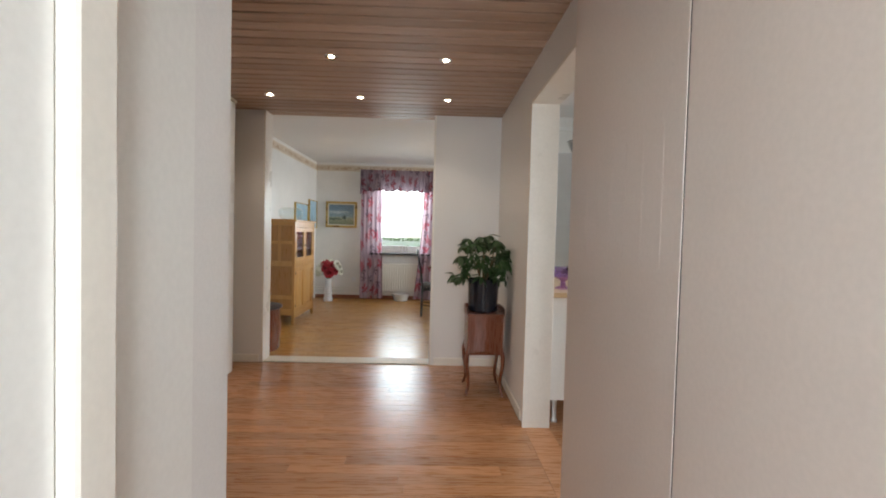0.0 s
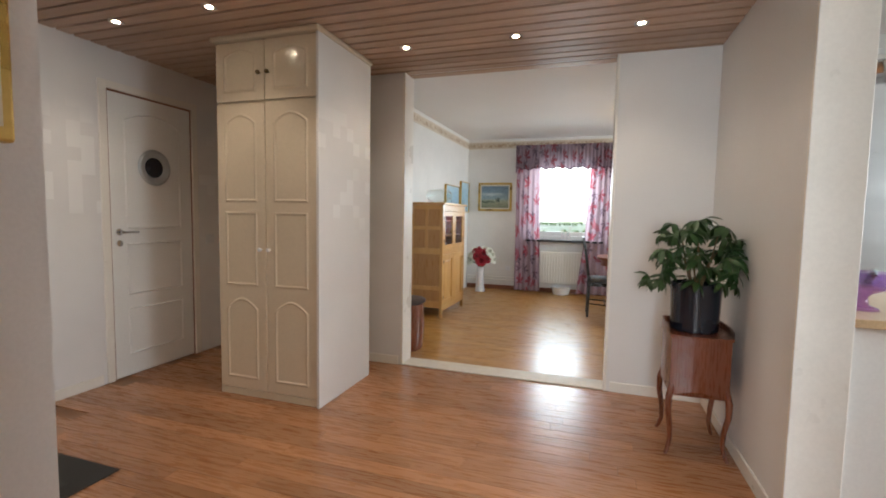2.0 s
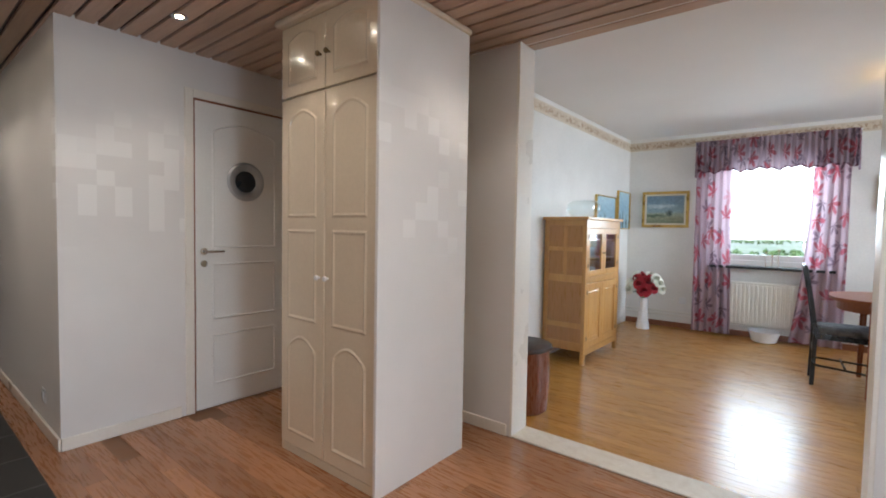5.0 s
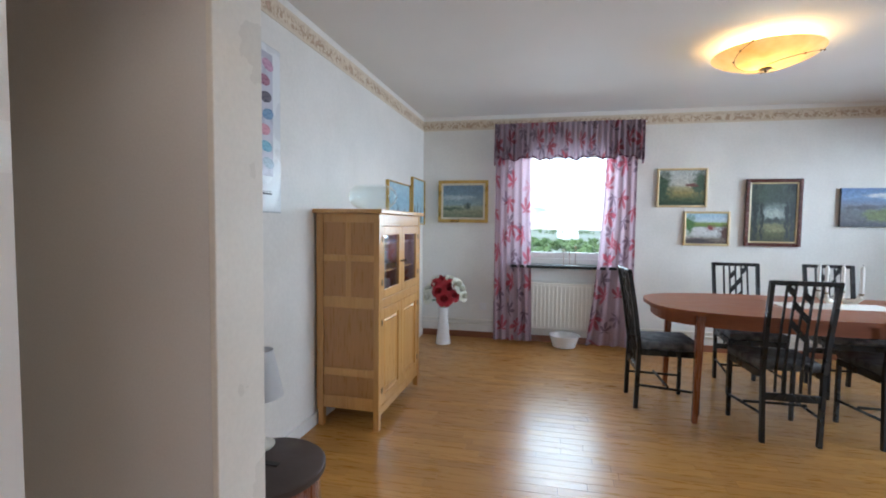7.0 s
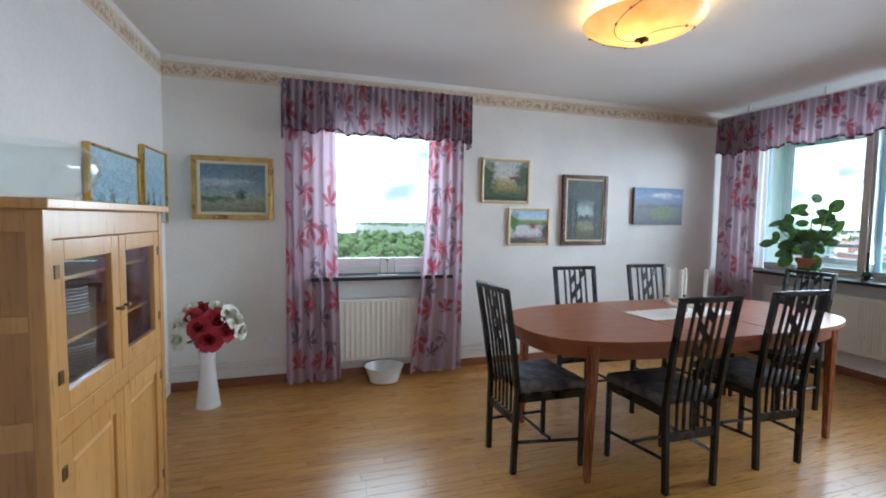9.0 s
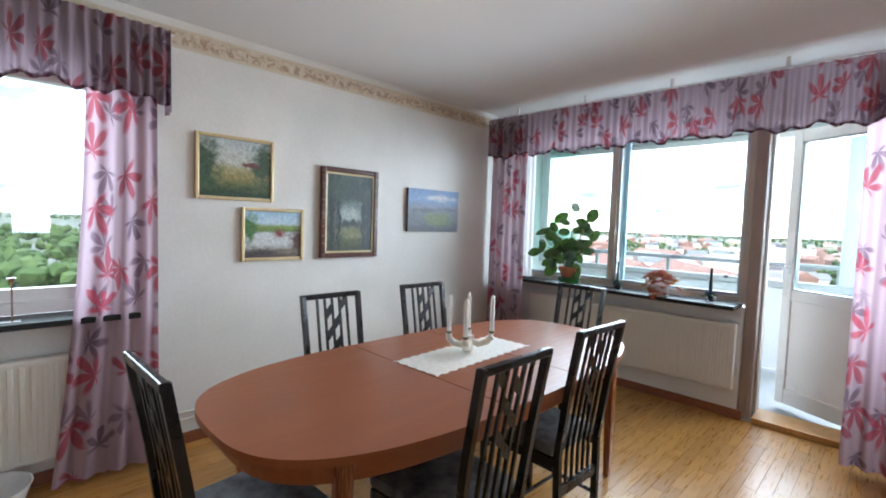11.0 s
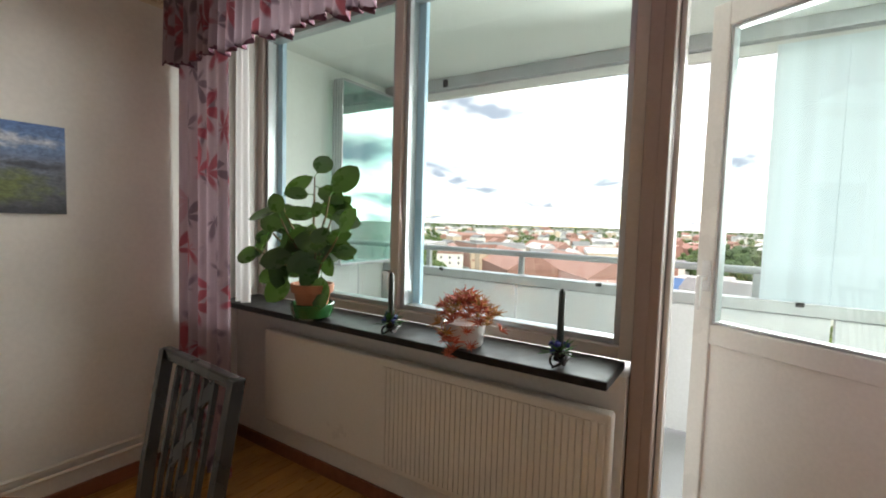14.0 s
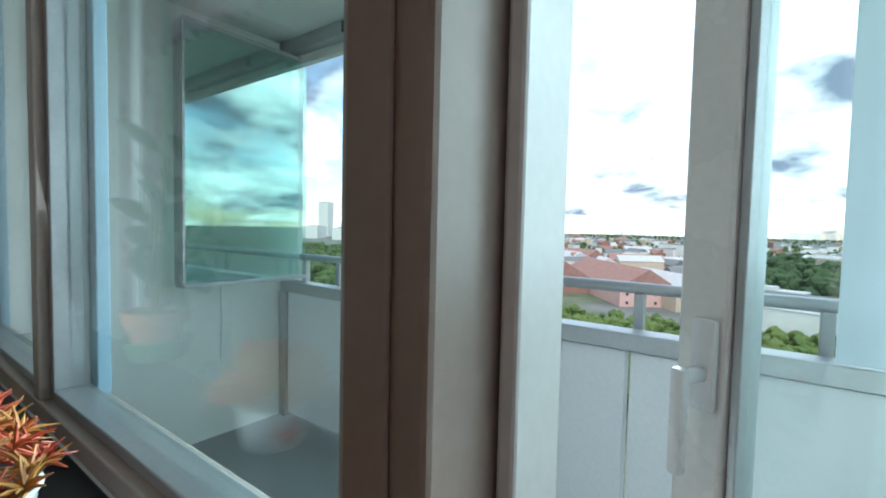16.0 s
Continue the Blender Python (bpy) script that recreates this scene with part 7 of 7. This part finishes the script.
def board_floor(name, label, x0, x1, y0, y1, bw, lmin, lmax, material, near, seed, holes=(), bases=()):
    rng = random.Random(seed)
    base = BM()
    for c in bases or ((x0, x1, y0, y1),):
        box(base, *c, -0.12, -0.006)
    fl = setting(name, base, JOINT, label)
    rest = BM()
    shapes = {}
    y, count, row = y0, 0, 0
    while y < y1 - 0.01:
        w = min(bw, y1 - y)
        x = x0 - rng.uniform(0, lmax * 0.8)
        while x < x1 - 0.01:
            ln = round(rng.uniform(lmin, lmax) / 0.1) * 0.1
            a, b = max(x, x0), min(x + ln, x1)
            x += ln
            if b - a < 0.02:
                continue
            cx, cy = (a + b) / 2, y + w / 2
            if any(h[0] < cx < h[1] and h[2] < cy < h[3] for h in holes):
                continue
            if near(cx, cy) and count < 300 and b - a > ln - 0.01 and w > bw - 0.001:
                key = round(b - a, 2)
                if key not in shapes:
                    bm = BM(); g = 0.00025
                    h0, h1 = (b - a) / 2, bw / 2
                    lo = [bm.verts.new((sx * (h0 - g), sy * (h1 - g), -0.006)) for sx, sy in ((-1, -1), (1, -1), (1, 1), (-1, 1))]
                    hi = [bm.verts.new((sx * (h0 - g - 0.0005), sy * (h1 - g - 0.0005), 0.0)) for sx, sy in ((-1, -1), (1, -1), (1, 1), (-1, 1))]
                    bm.faces.new(hi)
                    for k in range(4):
                        bm.faces.new((lo[k], lo[(k + 1) % 4], hi[(k + 1) % 4], hi[k]))
                    shapes[key] = mesh_of("plank", bm, material)
                ob = new("plank", shapes[key])
                ob.parent = fl
                ob.matrix_basis = pose(cx, cy, 0)
                count += 1
            else:
                g = 0.00025
                lo = [rest.verts.new((px, py, -0.006)) for px, py in ((a + g, y + g), (b - g, y + g), (b - g, y + w - g), (a + g, y + w - g))]
                e = g + 0.0005
                hi = [rest.verts.new((px, py, 0.0)) for px, py in ((a + e, y + e), (b - e, y + e), (b - e, y + w - e), (a + e, y + w - e))]
                rest.faces.new(hi)
                for k in range(4):
                    rest.faces.new((lo[k], lo[(k + 1) % 4], hi[(k + 1) % 4], hi[k]))
        y += bw
    r = part("planks_beyond", rest, material, fl)
    tagged(r, "", "", "", "stuff")


board_floor("floor_hall", "reddish brown oak plank floor of the hall", -4.3, 2.18, -3.32, -0.008, 0.092, 0.7, 1.5, FLOOR_HALL, lambda x, y: x > -1.75 and y > -2.9, 5, ((-9, -1.83, -1.55, 9),), ((-4.3, -1.85, -3.32, -1.52), (-1.85, 2.18, -3.32, -0.008)))
board_floor("floor_corridor", "reddish brown oak plank floor of the corridor", 1.10, 2.18, -5.6, -3.322, 0.092, 0.7, 1.5, FLOOR_HALL, lambda x, y: False, 6)
board_floor("floor_living", "glossy honey oak parquet floor", -0.68, TX + 0.02, 0.178, WY, 0.068, 0.3, 0.7, FLOOR_LIV, lambda x, y: x < 1.9 and 0.4 < y < 3.9, 7, ((2.30, 9, -1, 0.72),))
board_floor("floor_kitchen", "brown oak plank floor of the kitchen", 2.34, TX, -5.6, 0.60, 0.12, 0.9, 1.6, FLOOR_HALL, lambda x, y: False, 9)
bm = BM(); box(bm, 2.18, 2.34, -2.40, -1.35, -0.1, 0.001); setting("trim_kitchen_threshold", bm, FLOOR_HALL, "wooden kitchen threshold")
bm = BM(); box(bm, 2.34, TX, 0.60, 0.72, -0.1, -0.001); box(bm, 2.33, TX, 0.72, 0.73, -0.1, -0.002); setting("floor_opening_strip", bm, FLOOR_LIV, "wooden strip in the kitchen opening")

# ================= the city far below =================
GZ = -38.0
def ground_material():
    m, nt, b = nodes_of("city_ground")
    mp = coords(nt)
    n1 = node(nt, "ShaderNodeTexNoise", i_Scale=0.006, i_Detail=6.0)
    n2 = node(nt, "ShaderNodeTexNoise", i_Scale=0.05, i_Detail=5.0)
    for n in (n1, n2):
        nt.links.new(mp.outputs[0], n.inputs["Vector"])
    a = ramp(nt, n1.outputs[0], [(0.38, (0.045, 0.075, 0.025)), (0.46, (0.10, 0.13, 0.04)), (0.52, (0.17, 0.165, 0.155)), (0.58, (0.13, 0.13, 0.125)), (0.66, (0.06, 0.09, 0.03))])
    c = mixc(nt, 0.45, a, ramp(nt, n2.outputs[0], [(0.35, (0.03, 0.055, 0.02)), (0.5, (0.14, 0.14, 0.12)), (0.65, (0.22, 0.21, 0.20))]))
    nt.links.new(c, b.inputs["Base Color"])
    b.inputs["Roughness"].default_value = 0.95
    return m
bm = BM()
rings = []
for r in (0.0, 60, 200, 600, 1500, 4600):
    if r == 0:
        rings.append([bm.verts.new((0, 0, GZ))])
    else:
        rings.append([bm.verts.new((r * math.cos(2 * math.pi * k / 48), r * math.sin(2 * math.pi * k / 48), GZ)) for k in range(48)])
for k in range(48):
    bm.faces.new((rings[0][0], rings[1][k], rings[1][(k + 1) % 48]))
for a, b in zip(rings[1:], rings[2:]):
    for k in range(48):
        bm.faces.new((a[k], b[k], b[(k + 1) % 48], a[(k + 1) % 48]))
setting("ground", bm, ground_material(), "green and grey city ground reaching the horizon")


def place(bearing, dist):
    """Plan place at a bearing in degrees clockwise from +y, seen from the window."""
    a = radians(bearing)
    return 4.5 + dist * math.sin(a), 1.7 + dist * math.cos(a)


WALLS_C = [surf("render_white", (0.62, 0.60, 0.56), (0.70, 0.68, 0.64), 0.3, 0.8, 3, 0.0), surf("brick_red", (0.25, 0.13, 0.10), (0.33, 0.18, 0.14), 0.3, 0.85, 3, 0.0),
           surf("render_sand", (0.48, 0.38, 0.28), (0.55, 0.45, 0.34), 0.3, 0.8, 3, 0.0), surf("render_blue", (0.10, 0.20, 0.42), (0.14, 0.26, 0.5), 0.3, 0.7, 3, 0.0), surf("render_pink", (0.56, 0.34, 0.30), (0.62, 0.40, 0.36), 0.3, 0.8, 3, 0.0)]
ROOFS_C = [surf("roof_red", (0.25, 0.125, 0.10), (0.34, 0.19, 0.155), 0.4, 0.85, 3, 0.0), surf("roof_grey", (0.14, 0.14, 0.145), (0.20, 0.20, 0.20), 0.4, 0.8, 3, 0.0), surf("roof_pale", (0.44, 0.42, 0.42), (0.54, 0.52, 0.52), 0.4, 0.8, 3, 0.0)]
WINC = surf("far_window", (0.03, 0.035, 0.045), (0.07, 0.08, 0.10), 0.5, 0.2, 3, 0.0)


def building(bearing, dist, w, d, h, turn, wall, roof, pitched, floors=0, cols_n=0, label="", z=GZ):
    x, y = place(bearing, dist)
    t = thing("building", x, y, z, label or "distant city building with plain facade", "building", "city buildings", rz=turn)
    bm = BM(); box(bm, -w / 2, w / 2, -d / 2, d / 2, 0, h); part("wall", bm, wall, t)
    bm = BM()
    if pitched:
        e = 0.4
        v = [bm.verts.new(p) for p in ((-w / 2 - e, -d / 2 - e, h), (w / 2 + e, -d / 2 - e, h), (w / 2 + e, d / 2 + e, h), (-w / 2 - e, d / 2 + e, h), (-w / 2 - e, 0, h + d * 0.32), (w / 2 + e, 0, h + d * 0.32))]
        for q in ((0, 1, 5, 4), (2, 3, 4, 5), (0, 4, 3), (1, 2, 5), (3, 2, 1, 0)):
            bm.faces.new([v[i] for i in q])
    else:
        box(bm, -w / 2 - 0.2, w / 2 + 0.2, -d / 2 - 0.2, d / 2 + 0.2, h + 0.01, h + 0.5)
        box(bm, -w * 0.2, w * 0.05, -d * 0.2, d * 0.2, h + 0.5, h + 2.2)
    part("roof", bm, roof, t)
    if floors:
        key = (cols_n, round(w, 1), floors)
        bm = BM(); box(bm, -0.7, 0.7, -0.08, 0.08, 0, 1.5); me = mesh_of("window", bm, WINC)
        for side, span in ((-d / 2, w), (None, d)):
            n = cols_n if side is not None else max(2, int(cols_n * d / w))
            for f in range(floors):
                for c in range(n):
                    ob = new("window", me); ob.parent = t
                    u = -span / 2 + span * (c + 0.5) / n
                    ob.matrix_basis = pose(u, side, 1.4 + f * (h - 1) / floors) if side is not None else pose(-w / 2, u, 1.4 + f * (h - 1) / floors, 0, 0, 90)


building(66, 330, 90, 34, 9, 40, WALLS_C[1], ROOFS_C[0], True, label="long red brick works with a red roof")
building(74, 300, 96, 30, 10, 38, WALLS_C[4], ROOFS_C[0], True, 2, 14, label="long red-roofed industrial hall with rows of windows")
building(80, 280, 60, 26, 9, 40, WALLS_C[2], ROOFS_C[2], True, label="long hall with a pale pink roof")
building(58, 330, 44, 18, 16, 30, WALLS_C[0], ROOFS_C[0], True, 4, 9, label="white apartment house with a red roof")
building(61, 390, 50, 18, 20, 52, WALLS_C[1], ROOFS_C[1], False, 5, 10, label="red brick apartment block with a flat roof")
building(55, 410, 40, 18, 18, 10, WALLS_C[0], ROOFS_C[2], False, 5, 8, label="white apartment block with a flat roof")
building(70, 420, 46, 18, 17, 60, WALLS_C[1], ROOFS_C[0], True, 4, 9, label="red brick house with a red roof")
building(88.5, 250, 34, 14, 14, 75, WALLS_C[3], ROOFS_C[2], False, 3, 7, label="bright blue commercial building")
building(90.5, 215, 40, 14, 13, 70, WALLS_C[0], ROOFS_C[1], True, 3, 8, label="white house with a grey pitched roof")
building(94, 205, 36, 14, 12, 70, WALLS_C[0], ROOFS_C[2], False, 3, 8, label="white low house with a flat roof")
building(81.5, 620, 60, 20, 24, 60, WALLS_C[0], ROOFS_C[1], False, 6, 10, label="white office block on the far slope")
building(38.8, 1500, 34, 34, 108, 20, WALLS_C[0], ROOFS_C[1], False, label="grey high-rise tower on the horizon")
building(37.5, 1300, 120, 40, 34, 40, WALLS_C[0], ROOFS_C[2], False, label="long pale hospital block near the horizon")
building(40.6, 1200, 80, 30, 30, 40, WALLS_C[0], ROOFS_C[1], False, label="pale block near the horizon")
building(63, 900, 70, 24, 24, 60, WALLS_C[0], ROOFS_C[1], False, 6, 12, label="white slab block in the distance")
# far rows of houses: too many and small to count
rng = random.Random(77)
for nm, wl_, rf, cnt in (("far_houses", WALLS_C[0], ROOFS_C[1], 150), ("far_red_houses", WALLS_C[1], ROOFS_C[0], 170), ("far_pale_houses", WALLS_C[2], ROOFS_C[2], 110)):
    bm, br = BM(), BM()
    for k in range(cnt):
        be, di = rng.uniform(42, 112), 360 + 1500 * rng.random() ** 1.7
        if be < 56 and di < 750: continue
        if be > 84 and di < 600: continue
        x, y = place(be, di)
        w, d, h = rng.uniform(12, 42), rng.uniform(10, 16), rng.uniform(6, 18)
        a = rng.choice((0.5, 0.9, 2.1)) + rng.uniform(-0.1, 0.1)
        rot = Matrix.Translation((x, y, GZ)) @ Matrix.Rotation(a, 4, 'Z')
        v = [bm.verts.new(rot @ Vector((sx * w / 2, sy * d / 2, zz))) for zz in (0, h) for sx, sy in ((-1, -1), (1, -1), (1, 1), (-1, 1))]
        for q in ((4, 5, 6, 7), (0, 1, 5, 4), (1, 2, 6, 5), (2, 3, 7, 6), (3, 0, 4, 7)):
            bm.faces.new([v[i] for i in q])
        e = 0.4; rh = h + d * 0.3
        v = [br.verts.new(rot @ Vector(p)) for p in ((-w / 2 - e, -d / 2 - e, h + 0.02), (w / 2 + e, -d / 2 - e, h + 0.02), (w / 2 + e, d / 2 + e, h + 0.02), (-w / 2 - e, d / 2 + e, h + 0.02), (-w / 2 - e, 0, rh), (w / 2 + e, 0, rh))]
        for q in ((0, 1, 5, 4), (2, 3, 4, 5), (0, 4, 3), (1, 2, 5)):
            br.faces.new([v[i] for i in q])
    tagged(new(nm, mesh_of(nm, bm, wl_)), "scattered distant city houses", "houses", "", "stuff")
    tagged(new(nm + "_roofs", mesh_of(nm, br, rf)), "roofs of scattered distant houses", "roofs", "", "stuff")

FOL = [surf("far_foliage", (0.030, 0.060, 0.015), (0.085, 0.125, 0.035), 0.12, 0.95, 1.6, 0.0), surf("far_foliage_dark", (0.022, 0.045, 0.014), (0.055, 0.085, 0.026), 0.12, 0.95, 1.6, 0.0), surf("far_foliage_light", (0.06, 0.10, 0.02), (0.14, 0.18, 0.05), 0.12, 0.95, 1.6, 0.0)]


def woods(name, label, material, count, pick, size, seed):
    """Uneven crowns of many leafy lumps, joined."""
    rng = random.Random(seed)
    t0 = BM(); bmesh.ops.create_icosphere(t0, subdivisions=1, radius=1.0)
    vs0 = [v.co.copy() for v in t0.verts]; fs0 = [[v.index for v in f.verts] for f in t0.faces]; t0.free()
    verts, faces = [], []
    for k in range(count):
        be, di = pick(rng)
        x, y = place(be, di)
        hgt = rng.uniform(0.7, 1.2) * size * 2.2
        for lump in range(5):
            s = size * rng.uniform(0.35, 0.75)
            c = Vector((x + rng.uniform(-1, 1) * size * 0.7, y + rng.uniform(-1, 1) * size * 0.7, GZ + hgt * rng.uniform(0.35, 0.95)))
            b0 = len(verts)
            for v in vs0:
                verts.append(c + v * s * rng.uniform(0.65, 1.25))
            faces += [[b0 + i for i in f] for f in fs0]
    me = bpy.data.meshes.new(name); me.from_pydata(verts, [], faces); me.materials.append(material)
    tagged(new(name, me), label, "trees", "", "stuff")


woods("woodland", "dense mixed woodland below the windows", FOL[0], 620, lambda r: (r.uniform(34, 57), 210 + 480 * r.random()), 5.5, 1)
woods("woodland_dark", "darker pine woodland", FOL[1], 420, lambda r: (r.uniform(86, 106), 330 + 420 * r.random()), 6, 2)
woods("street_trees", "light green trees near the building's foot", FOL[2], 420, lambda r: (r.uniform(60, 100), 105 + 85 * r.random()), 3.4, 3)
woods("street_trees_far", "tree clumps between the houses", FOL[0], 900, lambda r: (r.uniform(44, 110), 380 + 1500 * r.random() ** 1.5), 5, 4)
woods("forest_back", "forest edge seen from the back window", FOL[0], 900, lambda r: (r.uniform(-50, 33), 240 + 700 * r.random() ** 1.3), 7, 5)
woods("horizon_woods", "wooded ridge along the horizon", FOL[0], 2200, lambda r: (r.uniform(-60, 115), 2100 + 1600 * r.random()), 5.5, 6)
# roads: a pale motorway band across the valley
bm = BM()
for off, di0, di1, w in ((0, 640, 760, 14), (0, 700, 840, 9)):
    pr = None
    for k in range(25):
        be = 48 + 62 * k / 24
        x, y = place(be, di0 + (di1 - di0) * k / 24)
        x2, y2 = place(be, di0 + (di1 - di0) * k / 24 + w)
        cur = (bm.verts.new((x, y, GZ + 6)), bm.verts.new((x2, y2, GZ + 6)))
        if pr: bm.faces.new((pr[0], cur[0], cur[1], pr[1]))
        pr = cur
setting("road", bm, surf("asphalt_pale", (0.16, 0.16, 0.165), (0.24, 0.24, 0.24), 0.05, 0.9, 1, 0.0), "raised grey motorway crossing the valley")
bm = BM()
for k in range(25):
    for di0, di1 in ((640, 760), (700, 840)):
        be = 48 + 62 * k / 24
        x, y = place(be, di0 + (di1 - di0) * k / 24 + 4)
        box(bm, x - 1.2, x + 1.2, y - 1.2, y + 1.2, GZ, GZ + 5.98)
setting("road_piers", bm, WALLS_C[0], "concrete piers of the raised road")
